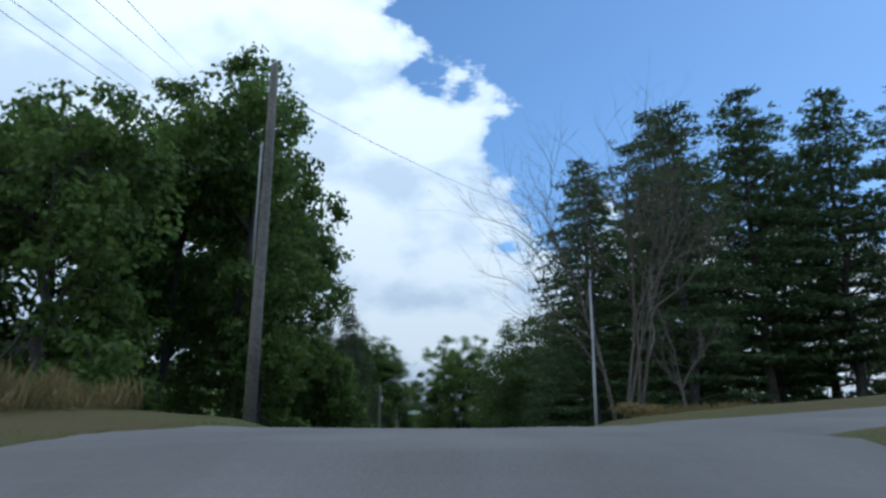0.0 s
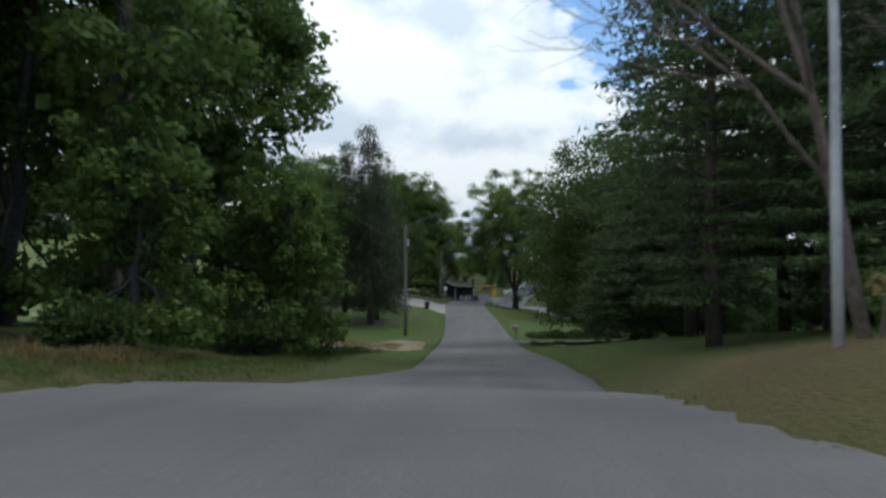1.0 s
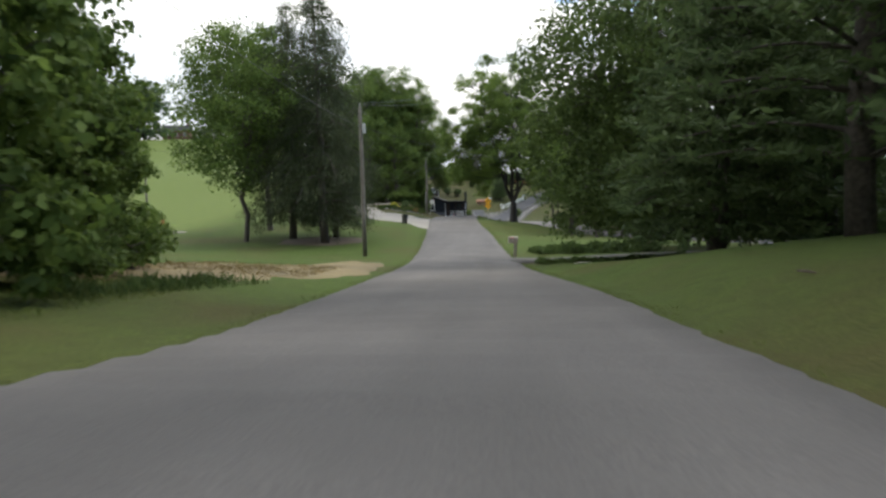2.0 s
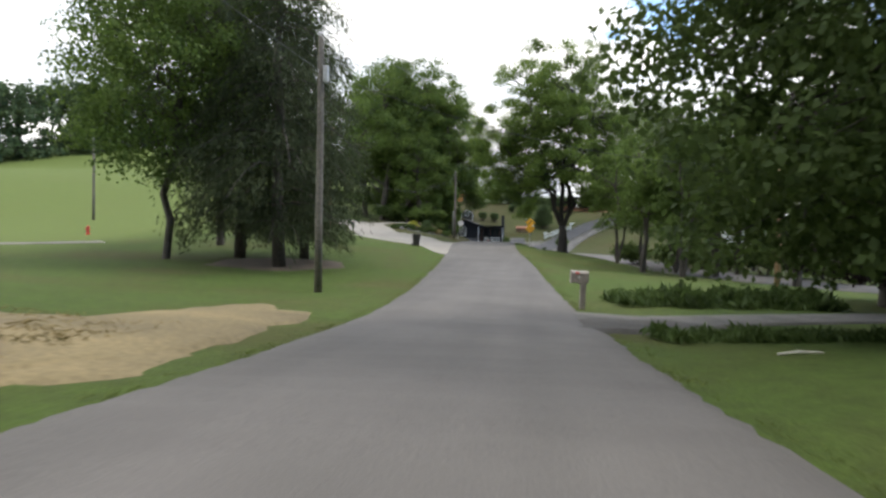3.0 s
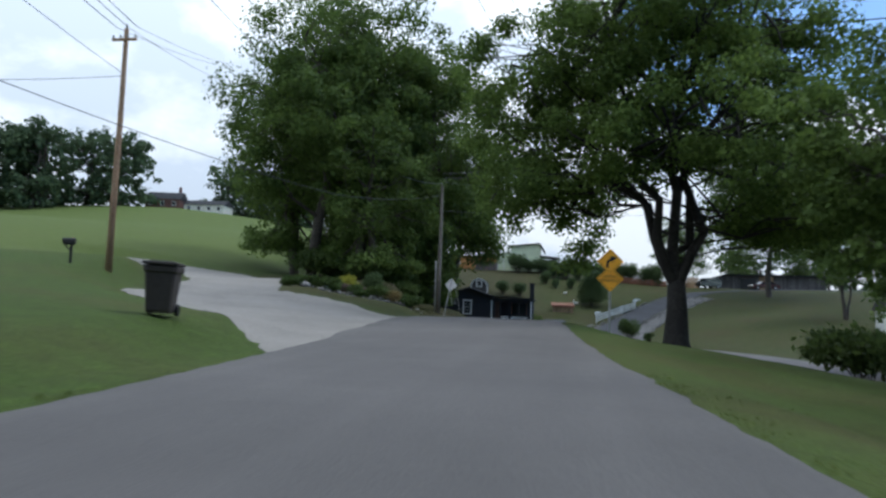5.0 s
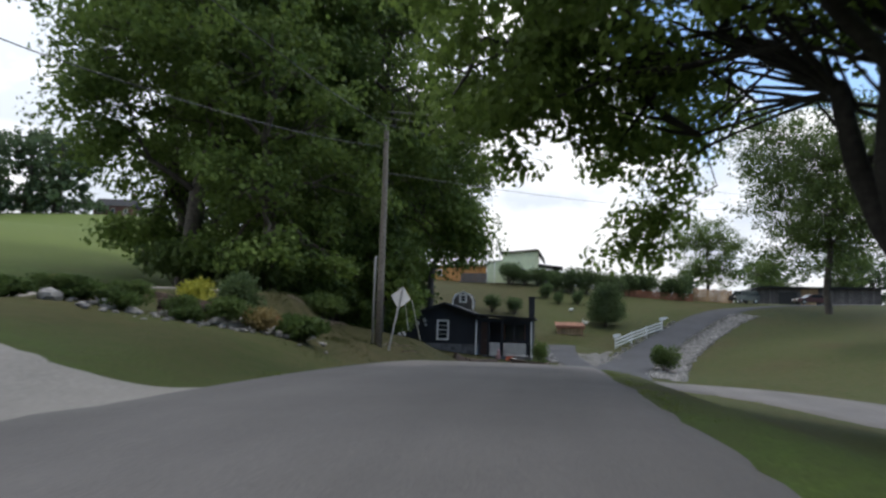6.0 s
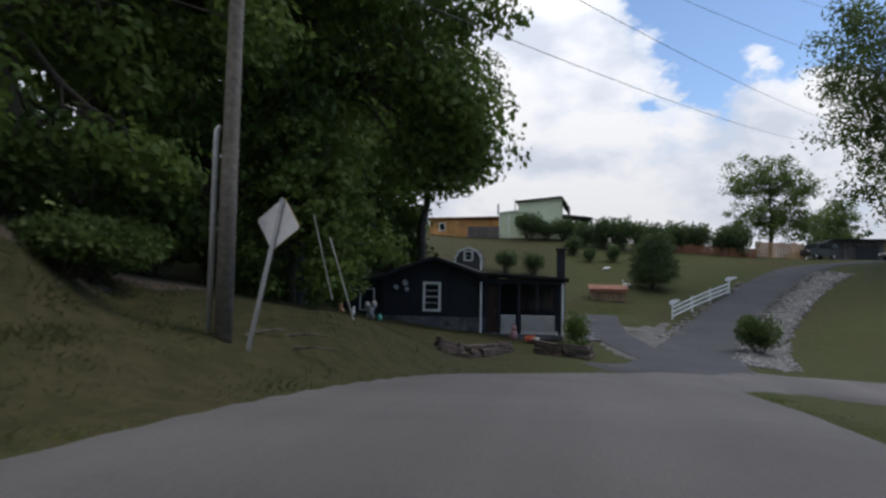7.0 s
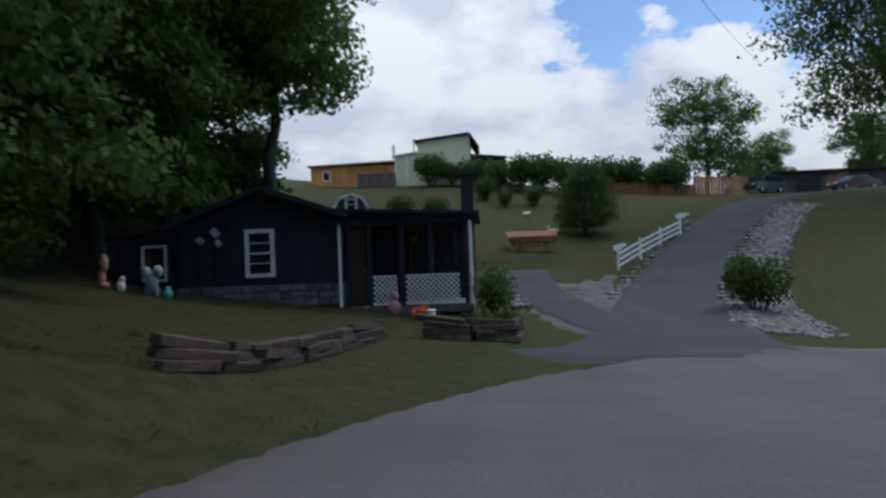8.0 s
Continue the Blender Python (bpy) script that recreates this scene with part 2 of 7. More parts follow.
M = {
    "asphalt": surface("worn_asphalt", (0.071, 0.066, 0.063), (0.119, 0.109, 0.103), grain=38, patch=0.3, rough=0.9, bump=0.35, dirt=0.16),
    "tar": surface("sealing_tar", (0.055, 0.053, 0.052), (0.075, 0.073, 0.072), grain=20, patch=1.0, rough=0.7, bump=0.2),
    "new_asphalt": surface("driveway_asphalt", (0.027, 0.028, 0.031), (0.05, 0.05, 0.055), grain=30, patch=0.5, rough=0.9, bump=0.3, dirt=0.2),
    "concrete": surface("pale_concrete", (0.18, 0.164, 0.145), (0.25, 0.23, 0.206), grain=14, patch=0.4, rough=0.9, bump=0.15, dirt=0.14),
    "gravel": surface("grey_gravel", (0.06, 0.056, 0.052), (0.14, 0.132, 0.122), grain=26, patch=0.8, rough=0.95, bump=0.8),
    "dark_gravel": surface("darker_gravel", (0.035, 0.031, 0.028), (0.085, 0.078, 0.071), grain=22, patch=0.7, rough=0.95, bump=0.8),
    "bare_soil": surface("brown_soil", (0.05, 0.036, 0.024), (0.095, 0.07, 0.047), grain=9, patch=0.8, bump=0.6),
    "shoulder": surface("gritty_dirt", (0.06, 0.05, 0.038), (0.125, 0.106, 0.083), grain=18, patch=0.9, rough=0.95, bump=0.6, dirt=0.3),
    "straw": surface("cut_straw", (0.115, 0.086, 0.036), (0.2, 0.152, 0.07), grain=7, patch=0.25, bump=0.6, dirt=0.3),
    # walnut bark taken near black to hold the shade under its crown
    "shaded_bark": surface("shaded_furrowed_bark", (0.014, 0.012, 0.011), (0.04, 0.035, 0.031), grain=6, patch=1.0, bump=1.0),
    "bark": surface("grey_brown_bark", (0.032, 0.027, 0.022), (0.085, 0.072, 0.06), grain=7, patch=1.2, bump=0.9),
    "bare_bark": surface("bare_bark", (0.075, 0.056, 0.043), (0.15, 0.12, 0.098), grain=7, patch=1.0, bump=0.7),
    "pole_wood": surface("weathered_pole", (0.105, 0.092, 0.076), (0.2, 0.178, 0.152), grain=9, patch=0.7, bump=0.5),
    "pole_brown": surface("newer_pole", (0.23, 0.13, 0.07), (0.36, 0.24, 0.15), grain=9, patch=0.5, bump=0.4),
    "conduit": surface("grey_conduit", (0.36, 0.36, 0.36), (0.46, 0.46, 0.46), grain=10, rough=0.5, bump=0.05),
    "wire": surface("black_cable", (0.03, 0.03, 0.033), (0.05, 0.05, 0.055), rough=0.6, bump=0),
    "steel": surface("galvanised_steel", (0.33, 0.33, 0.33), (0.45, 0.45, 0.45), grain=20, rough=0.45, metal=0.6, bump=0.1),
    "sign_back": surface("bare_aluminium", (0.55, 0.54, 0.54), (0.66, 0.65, 0.65), grain=8, rough=0.45, metal=0.25, bump=0.05, dirt=0.1),
    "sign_yellow": surface("yellow_sheeting", (0.78, 0.36, 0.015), (0.86, 0.42, 0.02), grain=6, patch=2, rough=0.5, bump=0, dirt=0.08),
    "black": surface("black_paint", (0.012, 0.012, 0.012), (0.022, 0.022, 0.022), rough=0.6, bump=0.05),
    "white": surface("white_paint", (0.68, 0.68, 0.66), (0.8, 0.8, 0.78), grain=9, patch=1.5, rough=0.6, bump=0.1, dirt=0.08),
    "cream": surface("cream_panel", (0.62, 0.6, 0.53), (0.72, 0.7, 0.62), grain=5, patch=0.8, rough=0.6, bump=0.1, dirt=0.1),
    "can": surface("brown_plastic", (0.035, 0.027, 0.025), (0.05, 0.04, 0.037), grain=12, rough=0.55, bump=0.1),
    "mailbox": surface("taupe_plastic", (0.24, 0.205, 0.185), (0.31, 0.27, 0.245), grain=10, patch=2, rough=0.6, bump=0.15),
    "red": surface("red_plastic", (0.5, 0.04, 0.035), (0.6, 0.06, 0.05), rough=0.5, bump=0),
    "navy": surface("dark_painted_siding", (0.011, 0.013, 0.019), (0.019, 0.022, 0.031), grain=11, patch=0.6, rough=0.75, bump=0.25),
    "dark_roof": surface("dark_shingle_roof", (0.012, 0.013, 0.015), (0.03, 0.031, 0.035), grain=9, patch=0.7, rough=0.9, bump=0.5),
    "grey_block": surface("grey_stone_block", (0.085, 0.087, 0.095), (0.17, 0.17, 0.18), grain=8, patch=1.5, bump=0.7, random_by="object", spread=0.3),
    "log": surface("old_timber", (0.034, 0.022, 0.016), (0.105, 0.07, 0.05), grain=6, patch=1.3, bump=0.8, random_by="object", spread=0.35),
    "green_wall": surface("pale_green_siding", (0.55, 0.62, 0.42), (0.63, 0.69, 0.49), grain=4, patch=0.5, rough=0.75, bump=0.1, dirt=0.07),
    "orange_wood": surface("orange_stained_boards", (0.42, 0.2, 0.06), (0.58, 0.3, 0.11), grain=6, patch=0.8, bump=0.3, random_by="object", spread=0.15),
    "tan_wood": surface("tan_boards", (0.25, 0.16, 0.09), (0.36, 0.24, 0.14), grain=6, patch=0.8, bump=0.3, random_by="object", spread=0.2),
    "barn_wood": surface("grey_barn_boards", (0.06, 0.055, 0.055), (0.14, 0.13, 0.125), grain=5, patch=0.6, bump=0.5, random_by="object", spread=0.25),
    "rust_wood": surface("rusty_brown_boards", (0.15, 0.06, 0.035), (0.24, 0.11, 0.065), grain=5, patch=0.9, bump=0.4, random_by="object", spread=0.25),
    "stone": surface("pale_limestone", (0.1, 0.097, 0.093), (0.23, 0.222, 0.21), grain=5, patch=1.0, bump=0.6, random_by="island", spread=0.4),
    "brick": surface("dull_red_brick", (0.12, 0.055, 0.045), (0.19, 0.095, 0.08), grain=9, patch=0.6, bump=0.4),
    "car_dark": surface("dark_car_paint", (0.015, 0.016, 0.02), (0.022, 0.023, 0.028), rough=0.3, bump=0, coat=0.8),
    "car_red": surface("maroon_car_paint", (0.06, 0.012, 0.012), (0.08, 0.016, 0.016), rough=0.3, bump=0, coat=0.8),
    "tyre": surface("tyre_rubber", (0.015, 0.015, 0.015), (0.025, 0.025, 0.025), rough=0.9, bump=0.1),
    "door_brown": surface("dark_brown_door", (0.03, 0.014, 0.011), (0.05, 0.024, 0.018), grain=6, rough=0.6, bump=0.3),
    "glass": glass("window_glass"),
    "flower": surface("orange_petals", (0.75, 0.16, 0.06), (0.85, 0.25, 0.12), rough=0.6, bump=0, random_by="island"),
    "pink": surface("pink_fabric", (0.42, 0.2, 0.2), (0.55, 0.33, 0.32), grain=8, bump=0.1),
    "skin_tan": surface("tan_plaster", (0.5, 0.27, 0.16), (0.6, 0.34, 0.22), bump=0.1),
    "blue": surface("blue_paint", (0.05, 0.08, 0.3), (0.08, 0.12, 0.4), bump=0),
    "teal": surface("teal_glaze", (0.08, 0.42, 0.32), (0.14, 0.52, 0.4), rough=0.4, bump=0),
    "grey_cloth": surface("grey_plaster", (0.3, 0.3, 0.3), (0.42, 0.42, 0.42), bump=0.2),
    "leaf": foliage("broad_leaves", (0.045, 0.078, 0.018), (0.15, 0.215, 0.05), 0.5),
    "leaf_dark": foliage("dark_broad_leaves", (0.034, 0.058, 0.017), (0.115, 0.165, 0.045), 0.46),
    "walnut_leaf": foliage("walnut_leaflets", (0.055, 0.092, 0.02), (0.18, 0.255, 0.058), 0.58),
    "leaf_purple": foliage("purple_leaves", (0.014, 0.011, 0.011), (0.036, 0.024, 0.023), 0.25, 0.8),
    "leaf_light": foliage("light_broad_leaves", (0.05, 0.08, 0.022), (0.15, 0.215, 0.06), 0.48),
    "needle": foliage("pine_needles", (0.04, 0.068, 0.028), (0.115, 0.162, 0.062), 0.42),
    "spruce": foliage("spruce_needles", (0.029, 0.041, 0.019), (0.09, 0.112, 0.051), 0.36),
    "blade": foliage("grass_blades", (0.085, 0.112, 0.028), (0.155, 0.19, 0.056), 0.45),
    "dry_blade": foliage("dry_grass_blades", (0.13, 0.105, 0.04), (0.3, 0.23, 0.1), 0.3),
    # the blade greens again, darkened for the tree shade on the bank
    "shaded_bank_blade": foliage("thin_shaded_grass", (0.035, 0.045, 0.014), (0.09, 0.1, 0.034), 0.35),
    "weed": foliage("tall_weeds", (0.036, 0.062, 0.018), (0.105, 0.155, 0.045), 0.38),
    "russet": foliage("russet_leaves", (0.12, 0.04, 0.02), (0.3, 0.12, 0.05), 0.3),
    "yellow_leaf": foliage("yellow_green_leaves", (0.2, 0.22, 0.03), (0.42, 0.4, 0.06), 0.3),
    # bluer, flatter leaf tone that paints distance haze onto the skyline trees
    "hazy_far_leaf": foliage("hazy_far_leaves", (0.04, 0.066, 0.034), (0.1, 0.145, 0.065), 0.4),
}


def lawn():
    """Mown grass: blades' grain, greener and drier drifts, a few worn places."""
    m = bpy.data.materials.new("mown_lawn")
    m.use_nodes = True
    n, l = m.node_tree.nodes, m.node_tree.links
    p = n["Principled BSDF"]
    p.inputs["Roughness"].default_value = 0.95
    p.inputs["Specular IOR Level"].default_value = 0.15
    co = n.new("ShaderNodeTexCoord")

    def noise_of(scale, detail=5):
        t = n.new("ShaderNodeTexNoise")
        t.inputs["Scale"].default_value, t.inputs["Detail"].default_value = scale, detail
        l.new(co.outputs["Object"], t.inputs["Vector"])
        r = n.new("ShaderNodeMapRange")
        r.inputs["From Min"].default_value, r.inputs["From Max"].default_value = 0.34, 0.66
        l.new(t.outputs["Fac"], r.inputs["Value"])
        return r.outputs[0], t.outputs["Fac"]

    def blend(a, b, f):
        x = n.new("ShaderNodeMix")
        x.data_type = "RGBA"
        for key, v in (("A", a), ("B", b)):
            if isinstance(v, tuple):
                x.inputs[key].default_value = (*v, 1)
            else:
                l.new(v, x.inputs[key])
        l.new(f, x.inputs["Factor"])
        return x.outputs["Result"]

    grain, raw = noise_of(24, 8)
    drift, _ = noise_of(0.16, 4)
    tuft, _ = noise_of(2.2, 6)
    green = blend((0.036, 0.06, 0.0115), (0.08, 0.122, 0.025), grain)
    dry = blend((0.05, 0.039, 0.016), (0.1, 0.077, 0.035), grain)
    dark = blend((0.027, 0.037, 0.01), (0.055, 0.072, 0.02), grain)
    power = n.new("ShaderNodeMath")
    power.operation = "POWER"
    power.inputs[1].default_value = 2.2
    l.new(drift, power.inputs[0])
    half = n.new("ShaderNodeMath")
    half.operation = "MULTIPLY"
    half.inputs[1].default_value = 0.5
    l.new(power.outputs[0], half.inputs[0])
    some = n.new("ShaderNodeMath")
    some.operation = "MULTIPLY"
    some.inputs[1].default_value = 0.6
    l.new(tuft, some.inputs[0])
    # grass on the slopes past the flower bed: thinner, browner, darkened for tree shade
    along = n.new("ShaderNodeSeparateXYZ")
    l.new(co.outputs["Object"], along.inputs[0])
    past = n.new("ShaderNodeMapRange")
    past.interpolation_type = "SMOOTHSTEP"
    past.inputs["From Min"].default_value, past.inputs["From Max"].default_value = 138, 166
    past.inputs["To Max"].default_value = 0.8
    l.new(along.outputs["Y"], past.inputs["Value"])
    crest = n.new("ShaderNodeMapRange")
    crest.interpolation_type = "SMOOTHSTEP"
    crest.inputs["From Min"].default_value, crest.inputs["From Max"].default_value = 68, 36
    crest.inputs["To Max"].default_value = 0.62
    l.new(along.outputs["Y"], crest.inputs["Value"])
    bank = n.new("ShaderNodeMapRange")
    bank.interpolation_type = "SMOOTHSTEP"
    bank.inputs["From Min"].default_value, bank.inputs["From Max"].default_value = -2, -8
    bank.inputs["To Min"].default_value = 0.72
    l.new(along.outputs["X"], bank.inputs["Value"])
    brown = n.new("ShaderNodeMath")
    brown.operation = "MULTIPLY"
    above = n.new("ShaderNodeMapRange")
    above.interpolation_type = "SMOOTHSTEP"
    above.inputs["From Min"].default_value, above.inputs["From Max"].default_value = -27, -19
    l.new(along.outputs["X"], above.inputs["Value"])
    low_bank = n.new("ShaderNodeMath")
    low_bank.operation = "MULTIPLY"
    l.new(above.outputs[0], low_bank.inputs[0])
    l.new(bank.outputs[0], low_bank.inputs[1])
    l.new(past.outputs[0], brown.inputs[0])
    l.new(low_bank.outputs[0], brown.inputs[1])
    both_ends = n.new("ShaderNodeMath")
    both_ends.operation = "ADD"
    l.new(crest.outputs[0], both_ends.inputs[0])
    l.new(half.outputs[0], both_ends.inputs[1])
    worn = n.new("ShaderNodeMath")
    worn.operation, worn.use_clamp = "ADD", True
    l.new(both_ends.outputs[0], worn.inputs[0])
    worn.inputs[1].default_value = 0.0
    # the rise to the left is painted paler, as the sun would light it
    rise = n.new("ShaderNodeMapRange")
    rise.interpolation_type = "SMOOTHSTEP"
    rise.inputs["From Min"].default_value, rise.inputs["From Max"].default_value = -27, -36
    l.new(along.outputs["X"], rise.inputs["Value"])
    beyond = n.new("ShaderNodeMapRange")
    beyond.interpolation_type = "SMOOTHSTEP"
    beyond.inputs["From Min"].default_value, beyond.inputs["From Max"].default_value = 96, 112
    beyond.inputs["To Max"].default_value = 0.85
    l.new(along.outputs["Y"], beyond.inputs["Value"])
    # where the sunlit tone goes
    mown = n.new("ShaderNodeMath")
    mown.operation = "MULTIPLY"
    l.new(rise.outputs[0], mown.inputs[0])
    l.new(beyond.outputs[0], mown.inputs[1])
    sunlit_turf = blend((0.068, 0.096, 0.022), (0.126, 0.158, 0.045), grain)
    turf = blend(blend(green, dark, some.outputs[0]), dry, worn.outputs[0])
    # brown soil tone with the trees' shade mixed into it
    shaded_earth = blend((0.026, 0.023, 0.011), (0.06, 0.047, 0.024), tuft)
    l.new(blend(blend(turf, sunlit_turf, mown.outputs[0]), shaded_earth, brown.outputs[0]), p.inputs["Base Color"])
    b = n.new("ShaderNodeBump")
    b.inputs["Strength"].default_value, b.inputs["Distance"].default_value = 0.7, 0.04
    l.new(raw, b.inputs["Height"])
    l.new(b.outputs[0], p.inputs["Normal"])
    return m


M["lawn"] = lawn()


def wheel_worn(m, amount=0.13):
    """Long faint streaks of wear and oil that run with the traffic (the road keeps close to the y axis)."""
    n, l = m.node_tree.nodes, m.node_tree.links
    p = n["Principled BSDF"]
    base = p.inputs["Base Color"].links[0].from_socket
    co, move, streak = n.new("ShaderNodeTexCoord"), n.new("ShaderNodeMapping"), n.new("ShaderNodeTexNoise")
    move.inputs["Scale"].default_value = (0.75, 0.035, 0.0)
    streak.inputs["Scale"].default_value, streak.inputs["Detail"].default_value = 1.0, 5
    l.new(co.outputs["Object"], move.inputs["Vector"])
    l.new(move.outputs[0], streak.inputs["Vector"])
    span = n.new("ShaderNodeMapRange")
    span.inputs["From Min"].default_value, span.inputs["From Max"].default_value = 0.32, 0.68
    span.inputs["To Min"].default_value, span.inputs["To Max"].default_value = 1 - amount, 1 + amount
    l.new(streak.outputs["Fac"], span.inputs["Value"])
    times = n.new("ShaderNodeVectorMath")
    times.operation = "SCALE"
    l.new(base, times.inputs[0])
    l.new(span.outputs[0], times.inputs["Scale"])
    l.new(times.outputs[0], p.inputs["Base Color"])


wheel_worn(M["asphalt"])


# ---- building tools ----


def part(name, bm, material, parent=None, label=""):
    """Links a bmesh as one mesh object, under its thing if there is one."""
    me = bpy.data.meshes.new(name)
    bm.to_mesh(me)
    bm.free()
    me.materials.append(M[material])
    ob = new(name, me)
    ob.parent = parent
    return tagged(ob, label)


def thing(name, m, label, category, group=""):
    ob = new(name)
    ob.empty_display_size = 0.3
    ob.matrix_basis = m
    return tagged(ob, label, category, group)


def box(bm, at, size, turn=None, bevel=0.0):
    """A box with its centre at 'at'; turn: a 3x3 or 4x4 rotation; bevel rounds its edges."""
    m = Matrix.Translation(at) @ (turn.to_4x4() if turn else Matrix()) @ Matrix.Diagonal((*size, 1))
    made = bmesh.ops.create_cube(bm, size=1.0, matrix=m)
    if bevel:
        edges = list({e for v in made["verts"] for e in v.link_edges})
        bmesh.ops.bevel(bm, geom=edges, offset=bevel, segments=2, affect="EDGES", profile=0.6)
    return bm


def tube(bm, points, radii, sides=8, cap=True):
    """A tapered tube along points."""
    rings, old = [], None
    pts = [Vector(p) for p in points]
    for i, p in enumerate(pts):
        d = (pts[min(i + 1, len(pts) - 1)] - pts[max(i - 1, 0)]).normalized()
        a = old if old else (Vector((1, 0, 0)) if abs(d.x) < 0.8 else Vector((0, 1, 0)))
        a = (a - d * a.dot(d)).normalized()
        old, b = a, d.cross(a)
        rings.append([bm.verts.new(p + radii[i] * (math.cos(k * math.tau / sides) * a + math.sin(k * math.tau / sides) * b)) for k in range(sides)])
    for r, s in zip(rings, rings[1:]):
        for k in range(sides):
            bm.faces.new((r[k], r[(k + 1) % sides], s[(k + 1) % sides], s[k]))
    if cap and sides > 2:
        bm.faces.new(rings[0][::-1])
        bm.faces.new(rings[-1])
    return bm


def prism(bm, outline, depth, m=None):
    """An outline in x, z pushed from y = 0 to depth."""
    m = m or Matrix()
    a = [bm.verts.new(m @ Vector((x, 0, z))) for x, z in outline]
    b = [bm.verts.new(m @ Vector((x, depth, z))) for x, z in outline]
    bm.faces.new(a)
    bm.faces.new(b[::-1])
    for i in range(len(a)):
        j = (i + 1) % len(a)
        bm.faces.new((a[j], a[i], b[i], b[j]))
    bmesh.ops.recalc_face_normals(bm, faces=bm.faces)
    return bm


def smooth(ob):
    ob.data.polygons.foreach_set("use_smooth", [True] * len(ob.data.polygons))
    return ob


def raw_mesh(name, verts, faces_n, index, material, parent=None, label=""):
    """A mesh from arrays: verts (n, 3), all faces with the same number of corners."""
    me = bpy.data.meshes.new(name)
    count = len(index) // faces_n
    me.vertices.add(len(verts))
    me.vertices.foreach_set("co", np.asarray(verts, np.float32).ravel())
    me.loops.add(len(index))
    me.loops.foreach_set("vertex_index", np.asarray(index, np.int32))
    me.polygons.add(count)
    me.polygons.foreach_set("loop_start", np.arange(0, len(index), faces_n, dtype=np.int32))
    me.update(calc_edges=True)
    me.materials.append(M[material])
    ob = new(name, me)
    ob.parent = parent
    return tagged(ob, label)


# ---- the lie of the land ----
# Ways: centre points (x, y, z) and half widths
MAIN = [(-2.2, -30, -2.6), (-2.0, -10, 0.0), (-1.9, 4, 1.75), (-1.8, 13.5, 2.85), (-1.8, 23.6, 3.0), (-1.5, 33.8, 2.4), (-1.1, 38, 1.65), (0.45, 50, 0.45),
        (0.5, 60, -0.25), (-0.1, 72, -1.1), (-0.4, 80, -1.65), (-0.75, 90, -2.15), (-1.2, 100, -2.3), (-1.75, 110, -2.2), (-2.5, 122, -1.95), (-3.6, 135, -1.65),
        (-4.2, 143, -1.27), (-4.4, 150, -1.18), (-4.5, 158, -1.25), (-4.3, 165, -1.42), (-3.8, 172, -1.9), (-2.4, 179, -2.6), (0.6, 185.5, -3.2), (5.0, 188.5, -3.5),
        (10, 186, -3.6), (13, 177, -3.6), (14, 162, -3.5), (16, 146, -3.5), (23, 129, -3.5), (36, 110, -3.5), (60, 88, -3.6)]
SIDE = [(-1, 16, 2.9), (6, 18, 3.35), (14, 18.5, 4.0), (30, 17, 5.2), (60, 11, 7.0)]
HILL_DRIVE = [(1.0, 189, -3.3), (2.6, 197, -3.2), (4.6, 205, -2.5), (7.6, 212, -1.1), (11.5, 219.5, 0.7), (16, 227, 2.5), (22, 234, 3.7), (34, 239, 4.5), (50, 241, 4.8)]
HOUSE_DRIVE = [(1.6, 194, -3.25), (-0.6, 200, -2.7), (-1.7, 206, -2.1), (-1.9, 211, -1.4)]
LEFT_DRIVE = [(-6.3, 139.6, -1.45), (-9.5, 141.2, -1.15), (-14, 144.2, -0.65), (-17.6, 150, 0.05), (-20.5, 157.5, 0.65), (-26, 163.5, 1.4), (-35, 167, 2.5)]
SPUR = [(-21, 159, 0.8), (-19, 163.5, 1.05), (-15.5, 166, 1.1)]
GRAVEL = [(0.5, 90.5, -2.2), (4.5, 91, -2.3), (10, 94, -2.4), (18, 97, -2.5), (34, 99, -2.6)]


def curve_of(points, step=1.0):
    """Catmull-Rom through the points, resampled evenly."""
    p = np.array([points[0], *points, points[-1]], float)
    fine = []
    for a, b, c, d in zip(p, p[1:], p[2:], p[3:]):
        for u in np.linspace(0, 1, 24, endpoint=False):
            fine.append(0.5 * (2 * b + (c - a) * u + (2 * a - 5 * b + 4 * c - d) * u * u + (3 * b - a - 3 * c + d) * u ** 3))
    fine = np.array([*fine, p[-1]])
    run = np.r_[0, np.cumsum(np.linalg.norm(np.diff(fine, axis=0), axis=1))]
    at = np.linspace(0, run[-1], max(3, int(run[-1] / step)))
    return np.stack([np.interp(at, run, fine[:, k]) for k in range(3)], 1)


WAYS = [(curve_of(MAIN), 3.5), (curve_of(SIDE), 4.2), (curve_of(HILL_DRIVE), 2.1), (curve_of(HOUSE_DRIVE), 1.7), (curve_of(LEFT_DRIVE), 3.4), (curve_of(SPUR), 1.8), (curve_of(GRAVEL), 2.2)]

